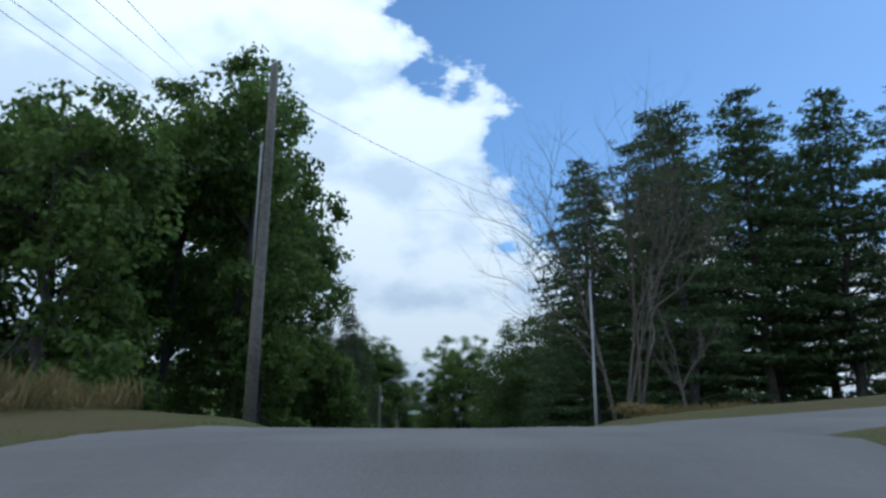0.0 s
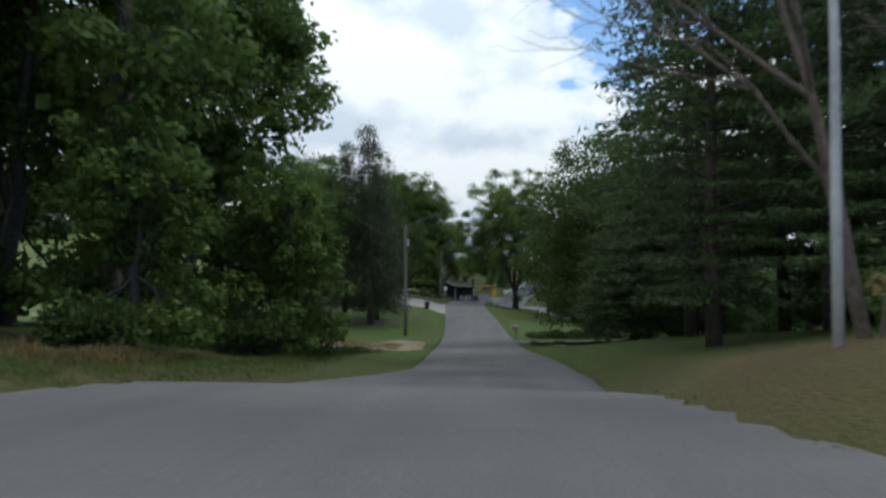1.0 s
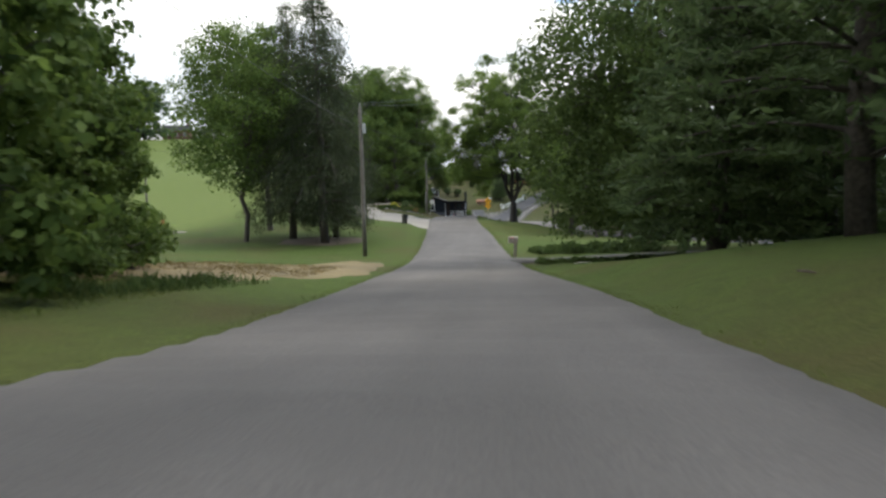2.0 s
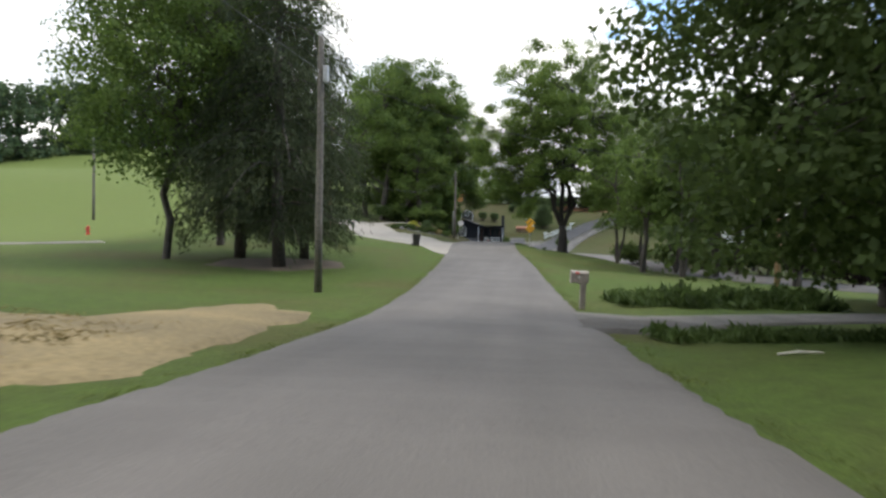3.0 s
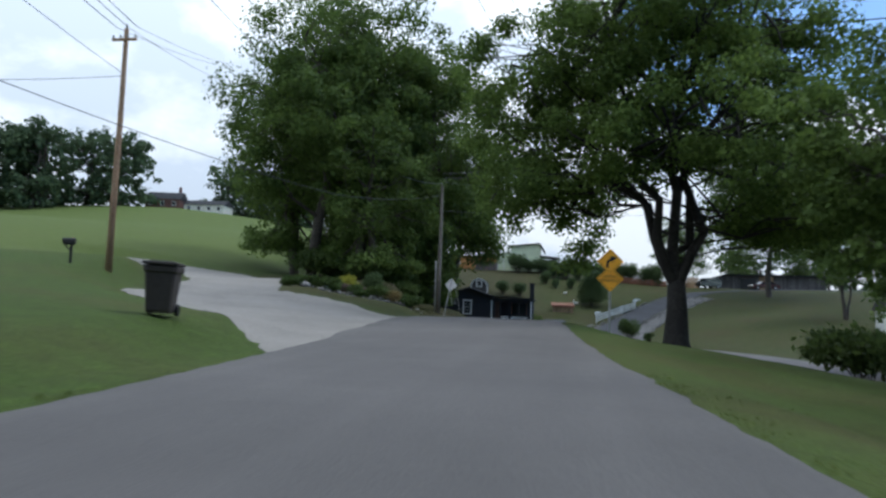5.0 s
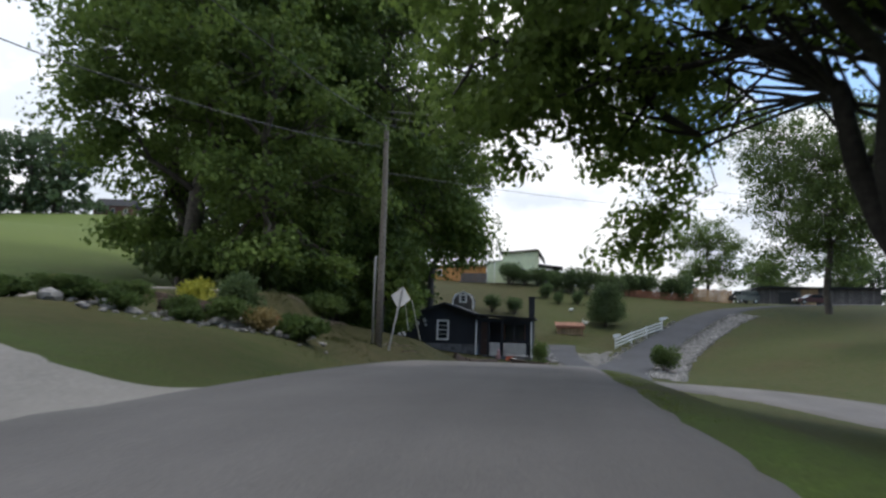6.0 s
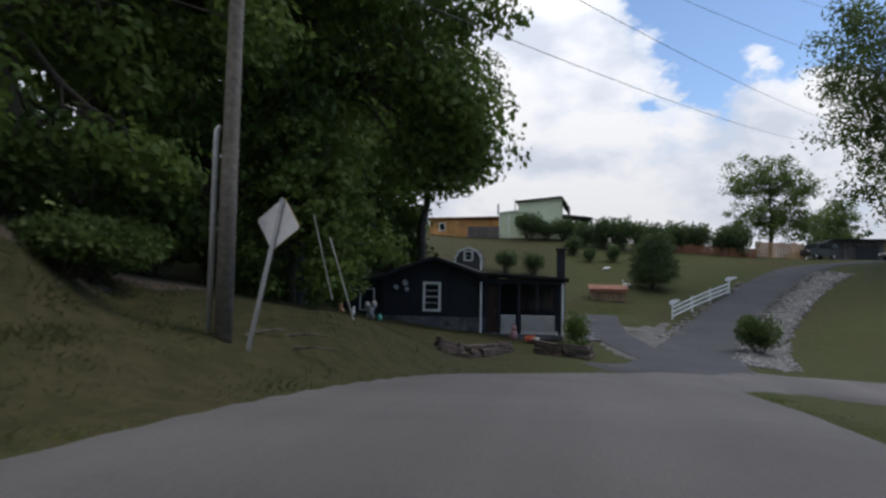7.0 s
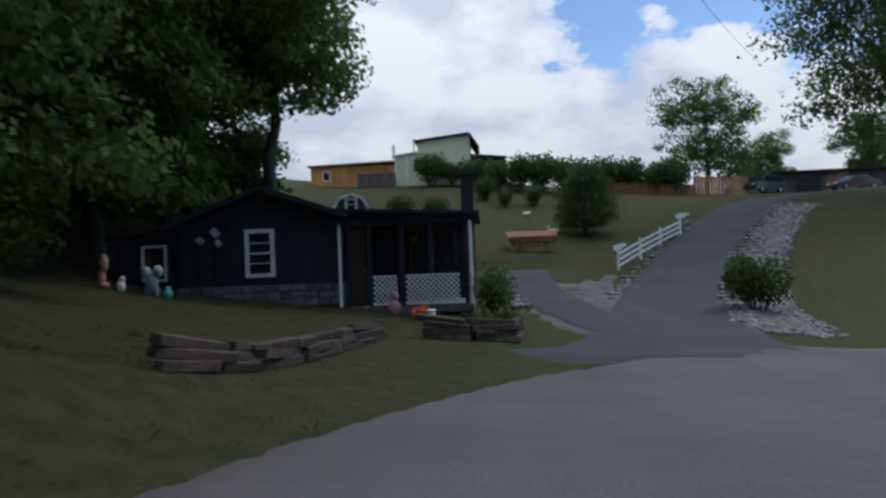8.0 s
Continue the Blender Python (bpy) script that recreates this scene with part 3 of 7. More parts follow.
# heights of the land beside the ways
LAND = [(-9, 99, -2.45), (-18, 128, -0.5), (-22, 147.5, 0.75), (-22.8, 153, 1.55), (-18, 147.3, 0.3), (-13.5, 157, 0.0), (-11, 164, -0.7), (-14, 166.5, 0.0), (-18, 168, 1.1), (-9.3, 130.9, -1.15), (-9.6, 169, -1.1), (-10, 176, -0.5), (-13, 186, -1.35), (-9.2, 182.6, -2.2), (-5.6, 189.6, -2.8), (-10.2, 187, -1.95), (-16, 194, -1.2), (-8.6, 194, -2.1), (-4, 200, -2.1),
        (-8.1, 29.8, 3.45), (-12, 18, 3.5), (-25, 35, 4.0), (-15, 60, 0.9), (-20, 80, -0.6), (-50, 90, -0.6), (-30, 110, -1.5), (-60, 135, 0.3), (-80, 170, 7.4), (-57, 190, 8.0),
        (-34, 176, 3.4), (-36, 190, 5.2), (-22, 215, 5.2), (4.8, 32, 3.5), (18, 29, 4.7), (18, 45, 3.4), (10.5, 68, 0.3), (15, 97, -2.0), (28, 70, 0.5), (4.4, 153.6, -2.1)]
LAND += [(2.2, 141, -1.7), (11, 134, -3.2), (45, 150, -4), (30, 190, -3.0), (7, 201, -3.3), (18, 203, -1.0), (30, 220, 2.2), (5.5, 222, 0.8), (1, 221.7, 0.9), (-2, 216, -0.3),
         (-5, 240, 6.7), (-18, 240, 6.8), (-13, 221, 2.2), (-5, 226, 2.9), (31, 255, 5.0), (-90, 260, 17.5), (-110, 245, 15), (-110, 300, 26.5), (-75, 300, 22), (10, 300, 7), (120, 300, 2), (160, 120, -6), (-180, 60, 6), (-60, 0, 4), (80, 40, 3.5), (-40, -60, -3), (60, -60, 1)]


def thin_plate(d):
    return np.where(d > 0, d * d * np.log(d + 1e-9), 0.0)


KNOTS = np.array([*LAND, *[p for way, _ in WAYS for p in way[::6]]], float)
_n = len(KNOTS)
_d = np.linalg.norm(KNOTS[:, None, :2] - KNOTS[None, :, :2], axis=2)
_a = np.zeros((_n + 3, _n + 3))
_a[:_n, :_n] = thin_plate(_d) + np.eye(_n) * 12.0
_a[:_n, _n:] = np.c_[np.ones(_n), KNOTS[:, :2]]
_a[_n:, :_n] = _a[:_n, _n:].T
BEND = np.linalg.solve(_a, np.r_[KNOTS[:, 2], 0, 0, 0])


def heights(x, y):
    """The ground's height at arrays of places: the land, eased into the ways' beds, levelling out far off."""
    x, y = np.atleast_1d(np.asarray(x, float)), np.atleast_1d(np.asarray(y, float))
    z = np.empty(len(x))
    for i in range(0, len(x), 4000):
        s = slice(i, i + 4000)
        cx, cy = np.clip(x[s], -110, 130), np.clip(y[s], -40, 300)
        d = np.hypot(cx[:, None] - KNOTS[None, :, 0], cy[:, None] - KNOTS[None, :, 1])
        land = thin_plate(d) @ BEND[:_n] + BEND[_n] + BEND[_n + 1] * cx + BEND[_n + 2] * cy
        total, bed, most = np.zeros(len(land)), np.zeros(len(land)), np.zeros(len(land))
        for way, half in WAYS:
            dd = (x[s][:, None] - way[None, :, 0]) ** 2 + (y[s][:, None] - way[None, :, 1]) ** 2
            k = dd.argmin(1)
            u = np.clip((half + 2.8 - np.sqrt(dd[np.arange(len(k)), k])) / 2.4, 0, 1)
            w = u * u * (3 - 2 * u)
            total, bed, most = total + w ** 3, bed + w ** 3 * (way[k, 2] - 0.05), np.maximum(most, w)
        land = land * (1 - most) + np.where(total > 0, bed / np.maximum(total, 1e-9), 0) * most
        z[s] = land
    return z


def gz(x, y):
    return float(heights([x], [y])[0])


def on_ground(x, y, turn=0.0, scale=1.0, sink=0.0):
    return pose(x, y, gz(x, y) - sink, 0, 0, turn) @ Matrix.Scale(scale, 4)


def graded(near_a, near_b, step, far_a, far_b):
    """Even steps over the near stretch, growing ones beyond."""
    mid = list(np.arange(near_a, near_b + 1e-6, step))
    low, high, s = [near_a], [mid[-1]], step
    while low[-1] > far_a or high[-1] < far_b:
        s *= 1.22
        low.append(max(far_a, low[-1] - s))
        high.append(min(far_b, high[-1] + s))
    return np.unique(np.round(np.array(low[::-1] + mid + high), 3))


def make_ground():
    gx, gy = graded(-26, 26, 0.75, -1800, 1800), graded(-14, 236, 0.85, -900, 2600)
    X, Y = np.meshgrid(gx, gy)
    Z = heights(X.ravel(), Y.ravel())
    rough = np.array([noise.noise((a * 0.45, b * 0.45, 0)) * 0.05 + noise.noise((a * 1.7, b * 1.7, 5)) * 0.018 for a, b in zip(X.ravel(), Y.ravel())])
    near = np.full(len(Z), 99.0)
    for way, half in WAYS:
        for i in range(0, len(Z), 5000):
            s = slice(i, i + 5000)
            dd = np.sqrt(((X.ravel()[s][:, None] - way[None, :, 0]) ** 2 + (Y.ravel()[s][:, None] - way[None, :, 1]) ** 2).min(1)) - half
            near[s] = np.minimum(near[s], dd)
    near = np.minimum(near, np.hypot(X.ravel() + 8, Y.ravel() - 140) - 13)
    Z += rough * np.clip((near - 0.2) / 2.0, 0, 1)
    nx, ny = len(gx), len(gy)
    a = (np.arange(ny - 1)[:, None] * nx + np.arange(nx - 1)[None, :]).ravel()
    ob = raw_mesh("ground", np.c_[X.ravel(), Y.ravel(), Z], 4, np.stack([a, a + 1, a + nx + 1, a + nx], 1).ravel(), "lawn")
    smooth(ob)
    return tagged(ob, "rolling mown grass land with dry and green drifts", "ground", kind="structure")


make_ground()


def strip(name, way, half, material, label, category, lift=0.03, ragged=0.14, flare=None, lanes=12, crown=0.04, drop=0.11):
    """A paved band that follows a way; flare(i, n) gives extra half width along it."""
    v, idx = [], []
    n = len(way)
    for i, p in enumerate(way):
        d = way[min(i + 1, n - 1)] - way[max(i - 1, 0)]
        side = np.array([d[1], -d[0]]) / np.hypot(d[0], d[1])
        wide = half + (flare(i, n) if flare else 0)
        for k in range(lanes + 1):
            u = math.copysign(abs(k / lanes * 2 - 1) ** 0.6, k - lanes / 2) if k != lanes / 2 else 0.0
            w = wide + (ragged * noise.noise((p[0] * 0.8, p[1] * 0.8, u * 9)) + 0.4 * ragged * noise.noise((p[0] * 3, p[1] * 3, u * 7)) if abs(u) == 1 else 0)
            v.append((p[0] + side[0] * u * w, p[1] + side[1] * u * w, lift + crown * (1 - u * u) + (-drop if abs(u) == 1 or i in (0, n - 1) else 0.02)))
    v = np.array(v)
    v[:, 2] += heights(v[:, 0], v[:, 1])
    for i in range(n - 1):
        for k in range(lanes):
            a = i * (lanes + 1) + k
            idx += [a, a + 1, a + lanes + 2, a + lanes + 1]
    ob = raw_mesh(name, v, 4, idx, material)
    smooth(ob)
    return tagged(ob, label, category, kind="structure")


FINE = 0.5
strip("road_shoulder", curve_of(MAIN, FINE), 3.58, "shoulder", "thin ragged shoulder of grit and dirt", "road shoulder", lift=0.05, ragged=0.28,
      flare=lambda i, n: 1.5 * max(0.0, min(1.0, (84 - i * FINE) / 26)))
strip("road", curve_of(MAIN, FINE), 3.5, "asphalt", "narrow worn grey asphalt country road", "road", lift=0.1,
      flare=lambda i, n: 1.5 * max(0.0, min(1.0, (84 - i * FINE) / 26)))
strip("road_2", curve_of(SIDE, FINE), 4.2, "asphalt", "grey asphalt side road at the crest", "road", lift=0.075)
strip("hill_driveway", curve_of(HILL_DRIVE, FINE), 2.2, "new_asphalt", "dark asphalt driveway climbing the hill", "driveway", lift=0.09, flare=lambda i, n: 2.6 * math.exp(-i * FINE / 3.5))
strip("house_driveway", curve_of(HOUSE_DRIVE, FINE), 1.5, "new_asphalt", "dark worn drive beside the dark house", "driveway", lift=0.08)


def drive_mouth(lift=0.085, rows=26, lanes=22):
    """The concrete pad that widens from the driveway to the road, and the driveway beyond it, as one sheet."""
    def arc(a, b, c, u):
        return tuple((1 - u) ** 2 * p + 2 * u * (1 - u) * q + u * u * r for p, q, r in zip(a, b, c))
    v, idx = [], []
    for i in range(rows + 1):
        u = i / rows
        near = arc((-6.2, 129.6), (-10.5, 136.5), (-19.4, 143.8), u)
        far = arc((-7.4, 150.2), (-10.0, 147.6), (-14.2, 149.6), u)
        for k in range(lanes + 1):
            w = k / lanes
            edge = k in (0, lanes) or i in (0, rows)
            v.append((near[0] + (far[0] - near[0]) * w, near[1] + (far[1] - near[1]) * w, lift - (0.07 if edge else 0)))
    for i in range(rows):
        for k in range(lanes):
            a = i * (lanes + 1) + k
            idx += [a, a + lanes + 1, a + lanes + 2, a + 1]
    v = np.array(v)
    v[:, 2] += heights(v[:, 0], v[:, 1])
    ob = smooth(raw_mesh("driveway_apron", v, 4, idx, "concrete"))
    return tagged(ob, "pale concrete driveway mouth widening to the road", "driveway", kind="structure")


drive_mouth()
strip("concrete_driveway", curve_of([(-15.2, 145.2, 0), *LEFT_DRIVE[3:]], FINE), 2.75, "concrete", "pale concrete driveway climbing the bank", "driveway", lift=0.055, crown=0.01, ragged=0.05, drop=0.06)
strip("gravel_driveway", curve_of(GRAVEL, FINE), 1.25, "gravel", "grey gravel driveway between weeds", "driveway", lift=0.04, flare=lambda i, n: 2.0 * math.exp(-i * FINE / 2.5))
strip("driveway_spur", curve_of(SPUR, FINE), 1.6, "concrete", "pale concrete spur of the driveway behind the flower bed", "driveway", lift=0.055, crown=0.01, ragged=0.05)


# ---- trees and shrubs ----


def leaf_cards(name, centres, along, size, material, parent, width=0.5, label="", facing=None):
    """Leaves as small folded diamonds: their middles, the way each points, its length."""
    rng = np.random.default_rng(len(centres))
    n = len(centres)
    along = along / (np.linalg.norm(along, axis=1, keepdims=True) + 1e-9)
    other = rng.normal(size=(n, 3)) if facing is None else facing
    side = np.cross(along, other)
    side /= np.linalg.norm(side, axis=1, keepdims=True) + 1e-9
    up = np.cross(side, along)
    s = np.asarray(size, float).reshape(-1, 1) * np.ones((n, 1))
    v = np.empty((n, 4, 3))
    v[:, 0] = centres - along * s * 0.5
    v[:, 1] = centres + side * s * 0.5 * width - up * s * 0.08
    v[:, 2] = centres + along * s * 0.5
    v[:, 3] = centres - side * s * 0.5 * width - up * s * 0.08
    i = (np.arange(n) * 4)[:, None]
    tri = np.concatenate([i, i + 1, i + 2, i, i + 2, i + 3], 1).ravel()
    ob = raw_mesh(name, v.reshape(-1, 3), 3, tri, material, parent, label)
    return ob


def bent(a, b, rng, steps=5, sway=0.12, rise=0.0):
    """A limb's line from a to b with sway; rise lifts its middle."""
    a, b = Vector(a), Vector(b)
    length = (b - a).length
    pts = []
    for k in range(steps + 1):
        u = k / steps
        off = Vector(rng.normal(size=3)) * sway * length * 0.35 * math.sin(math.pi * u)
        pts.append(a.lerp(b, u) + off + Vector((0, 0, rise * length * math.sin(math.pi * u))))
    return pts


def broadleaf(name, m, label, tall, spread, clear, seed, clumps=150, leaves=85, leaf=0.34, material="leaf", trunk_r=0.32, lobes=9, open_=0.5, stems=1, group="", extra=(), clump=0.135, skirt=0, fork=0.0, core=16, more=(), lobe=(0.36, 0.55), bark="bark"):
    """A leafy tree: trunk with limbs, and a crown of leaf clumps round several lobes with gaps between them."""
    rng = np.random.default_rng(seed)
    tree = thing(name, m, label, "tree", group)
    bm = bmesh.new()
    top = Vector((rng.normal() * 0.4, rng.normal() * 0.4, tall * 0.82))
    trunks = []
    if fork:
        # a short bole that divides into heavy limbs
        tube(bm, [Vector((0, 0, -0.4)), Vector((0, 0, 0.25)), Vector((0.04, 0, fork * 0.6)), Vector((0, 0.03, fork + 0.3))], [trunk_r * 1.7, trunk_r * 1.25, trunk_r * 1.02, trunk_r * 0.85], 11)
        for s in range(5):
            a = s / 5 * math.tau + 2.6 + rng.uniform(-0.3, 0.3)
            wide = (0.12 if s == 2 else rng.uniform(0.35, 0.55)) * spread
            line = bent((0, 0, fork), (math.cos(a) * wide, math.sin(a) * wide, tall * (0.85 if s == 2 else rng.uniform(0.5, 0.75))), rng, 8, 0.14, -0.04)
            trunks.append(line)
            tube(bm, line, [trunk_r * (0.62 - 0.55 * k / 8) for k in range(9)], 8, False)
        stems = 0
    for s in range(stems):
        foot = Vector((rng.normal() * 0.5, rng.normal() * 0.5, 0)) if s else Vector((0, 0, 0))
        head = top + Vector((rng.normal() * spread * 0.3, rng.normal() * spread * 0.3, -rng.random() * 2)) * (1 if s else 0.3)
        head.z = top.z
        line = bent(foot, head, rng, 8, 0.05)
        trunks.append(line)
        r = trunk_r * (1 if s == 0 else 0.65)
        tube(bm, [foot - Vector((0, 0, 0.4)), *line], [r * 1.55] + [r * (1.25 - 1.0 * k / 8 if k else 1.15) for k in range(9)], 9)
    mid = clear + (tall - clear) * 0.52
    balls = []
    for k in range(lobes):
        a, lift = rng.random() * math.tau, rng.uniform(-0.78, 0.85)
        reach = spread * rng.uniform(0.35, 1.06 - lobe[1] * 0.8) * math.sqrt(max(0.15, 1 - lift * lift * 0.8))
        c = Vector((math.cos(a) * reach, math.sin(a) * reach, mid + lift * (tall - clear) * 0.36))
        balls.append((c, spread * rng.uniform(*lobe)))
    balls.append((Vector((0, 0, tall - spread * 0.42)), spread * 0.42))
    for k in range(skirt):
        a = (k + rng.random() * 0.6) / skirt * math.tau
        balls.append((Vector((math.cos(a) * spread * 0.55, math.sin(a) * spread * 0.55, spread * 0.3)), spread * 0.36))
    balls += [(Vector(c), r) for c, r in more]
    # many limbs are slender ones
    slim = min(1.0, 15 / len(balls))
    spots = []
    for k in range(clumps):
        c, r = balls[k % len(balls)]
        d = Vector(rng.normal(size=3)).normalized()
        q = c + d * r * (1 - open_ * rng.random() ** 1.6)
        q.z = max(q.z, clear * 0.85 + rng.random() * 0.8)
        q.z = min(q.z, tall - 0.2)
        spots.append(q)
    for q in extra:
        spots += [Vector(q) + Vector(rng.normal(size=3)) * 0.35 for _ in range(3)]
    if extra:
        start = trunks[0][3]
        for q in extra:
            tube(bm, bent(start, q, rng, 6, 0.1, 0.12), [trunk_r * slim * f for f in (0.5, 0.42, 0.33, 0.24, 0.16, 0.09, 0.06)], 5, False)
    for c, r in balls:
        line = trunks[rng.integers(len(trunks))]
        low = [p for p in line if p.z < c.z - r * 0.2] or line[:2]
        start = low[-1] if low[-1].z > clear * 0.5 else line[len(line) // 3]
        limb = bent(start, c, rng, 5, 0.16, 0.06)
        tube(bm, limb, [trunk_r * slim * f for f in (0.5, 0.42, 0.34, 0.26, 0.18, 0.1)], 6, False)
        for q in spots[balls.index((c, r))::len(balls)][::2]:
            tube(bm, bent(limb[rng.integers(2, 6)], q, rng, 3, 0.2), [trunk_r * 0.13, trunk_r * 0.1, trunk_r * 0.06, 0.012], 4, False)
    smooth(part("trunk", bm, bark, tree))
    centre, ways, faces = [], [], []
    for q in spots:
        r = rng.uniform(0.6, 1.2) * spread * clump + 0.3
        cnt = int(leaves * rng.uniform(0.6, 1.4))
        d = rng.normal(size=(cnt, 3))
        d *= (rng.random((cnt, 1)) ** 0.5) / np.linalg.norm(d, axis=1, keepdims=True) * r * np.array([1.15, 1.15, 0.72])
        d[:, 2] -= 0.16 * (d[:, 0] ** 2 + d[:, 1] ** 2) / max(r, 0.1)
        centre.append(np.array(q) + d)
        out = d / r + rng.normal(size=(cnt, 3)) * 0.38 + np.array([0, 0, 0.35])
        ways.append(np.cross(out, rng.normal(size=(cnt, 3))))
        # the leaf's flat side turns out of its clump
        faces.append(np.cross(ways[-1], out))
    size = [np.full(len(c), leaf) for c in centre]
    # larger overlapping sprays close the inside of each lobe
    for c, r in balls:
        d = rng.normal(size=(core, 3))
        d *= (rng.random((core, 1)) ** 0.4) / np.linalg.norm(d, axis=1, keepdims=True) * r * 0.8
        q = np.array(c) + d
        q[:, 2] = np.clip(q[:, 2], clear * 0.9 + 0.3, tall - 0.6)
        centre.append(q)
        ways.append(rng.normal(size=(core, 3)))
        faces.append(rng.normal(size=(core, 3)))
        size.append(np.full(core, leaf * 1.8))
    pts, size = np.concatenate(centre), np.concatenate(size)
    leaf_cards("crown", pts, np.concatenate(ways), size * rng.uniform(0.65, 1.3, len(pts)), material, tree, 0.66, facing=np.cross(np.concatenate(ways), np.concatenate(faces)))
    return tree


def conifer(name, m, label, tall, spread, clear, seed, whorls=26, per=6, droop=0.25, sprays=26, needle=0.42, material="needle", trunk_r=0.28, ragged=0.35, hang=0.0, shape=0.75, group="", cards=7, thin=0.3):
    """A conifer: straight trunk, rings of boughs that droop or lift, needle sprays along each."""
    rng = np.random.default_rng(seed)
    tree = thing(name, m, label, "tree", group)
    bm = bmesh.new()
    line = bent((0, 0, -0.3), (rng.normal() * 0.3, rng.normal() * 0.3, tall), rng, 8, 0.02)
    tube(bm, line, [trunk_r * (1.25 - 1.2 * k / 8) + 0.015 for k in range(9)], 8)
    pts, ways = [], []
    for w in range(whorls):
        u = (w + rng.uniform(-0.3, 0.3)) / whorls
        z = clear + (tall - clear) * max(0, min(u, 0.985))
        full = spread * (1 - max(u, 0)) ** shape * (0.55 + 0.45 * min(1, u * 6 + 0.4)) + 0.25
        for b in range(per):
            a = (b + rng.random() * 0.8 + w * 0.37) / per * math.tau
            length = full * (1 - ragged * rng.random())
            out = Vector((math.cos(a), math.sin(a), 0))
            base = Vector((line[0].lerp(line[-1], z / tall).x, line[0].lerp(line[-1], z / tall).y, z))
            bough = []
            for k in range(6):
                f = k / 5
                bough.append(base + out * length * f + Vector((0, 0, length * (0.10 * math.sin(f * math.pi) - droop * f * f + 0.10 * (1 - u) * f ** 3))))
            tube(bm, bough, [0.05 * trunk_r / 0.28 * (1 - 0.16 * k) * (0.6 + length / spread) for k in range(6)], 4, False)
            for s in range(max(3, int(sprays * length / spread))):
                f = 0.22 + 0.8 * rng.random() ** 0.8
                k = min(4, int(f * 5))
                p = bough[k].lerp(bough[k + 1], min(1.1, f * 5 - k))
                off = out.cross(Vector((0, 0, 1))) * rng.normal() * 0.16 * length * (0.5 + f)
                q = np.array(p + off)
                c = q + rng.normal(size=(cards, 3)) * np.array([0.25, 0.25, 0.09 + hang * 0.35]) - np.array([0, 0, hang * 0.3 * rng.random()])
                pts.append(c)
                ways.append(np.array(out) * 0.8 + rng.normal(size=(cards, 3)) * 0.7 + np.array([0, 0, 0.12 - hang * 1.6]))
    smooth(part("trunk", bm, "bark", tree))
    p = np.concatenate(pts)
    leaf_cards("crown", p, np.concatenate(ways), needle * rng.uniform(0.6, 1.3, len(p)), material, tree, thin)
    return tree


def bare_tree(name, m, label, tall, spread, seed, stems=3, tufts=0, group="", material="bare_bark", r=0.2, lean=0.5, tuft_low=0.0, fork=(0.45, 0.95), first=0.34):
    """A nearly leafless tree: stems that fork again and again, with a few tufts of leaves."""
    rng = np.random.default_rng(seed)
    tree = thing(name, m, label, "tree", group)
    bm, fine = bmesh.new(), bmesh.new()
    tips = []

    def grow(a, way, length, radius, depth):
        steps = 4
        pts, d = [Vector(a)], Vector(way)
        for k in range(steps):
            d = (d + Vector(rng.normal(size=3)) * (0.05 if depth == 4 else 0.16) + Vector((0, 0, 0.06))).normalized()
            pts.append(pts[-1] + d * length / steps)
        tube(bm if depth > 1 else fine, pts, [radius * (1 - 0.5 * k / steps) for k in range(steps + 1)], 7 if depth > 2 else 4, False)
        if depth == 0:
            tips.append(pts[-1])
            return
        for _ in range(2 if depth > 3 else 3):
            k = rng.integers(2, steps + 1)
            side = Vector(rng.normal(size=3))
            side = (side - d * side.dot(d)).normalized()
            grow(pts[k], (d + side * rng.uniform(*fork)).normalized(), length * rng.uniform(0.55, 0.8), radius * 0.5 * rng.uniform(0.8, 1.1), depth - 1)
        if depth > 1:
            grow(pts[-1], d, length * 0.75, radius * 0.5, depth - 1)

    for s in range(stems):
        a = s / stems * math.tau + rng.random()
        grow((math.cos(a) * 0.2, math.sin(a) * 0.2, -0.2), Vector((math.cos(a) * lean * rng.uniform(0.4, 1.2), math.sin(a) * lean * rng.uniform(0.4, 1.2), 1)).normalized(), tall * first, r, 4)
    smooth(part("trunk", bm, material, tree))
    tagged(smooth(part("branchwork", fine, material, tree)), kind="stuff")
    if tufts:
        pts, ways = [], []
        for t in [tips[i] for i in rng.choice(len(tips), tufts)]:
            if t.z < tuft_low:
                continue
            pts.append(np.array(t) + rng.normal(size=(90, 3)) * 0.4)
            ways.append(rng.normal(size=(90, 3)) + np.array([0, 0, -0.5]))
        p = np.concatenate(pts)
        leaf_cards("crown", p, np.concatenate(ways), 0.22 * rng.uniform(0.6, 1.3, len(p)), "leaf", tree, 0.6)
    return tree


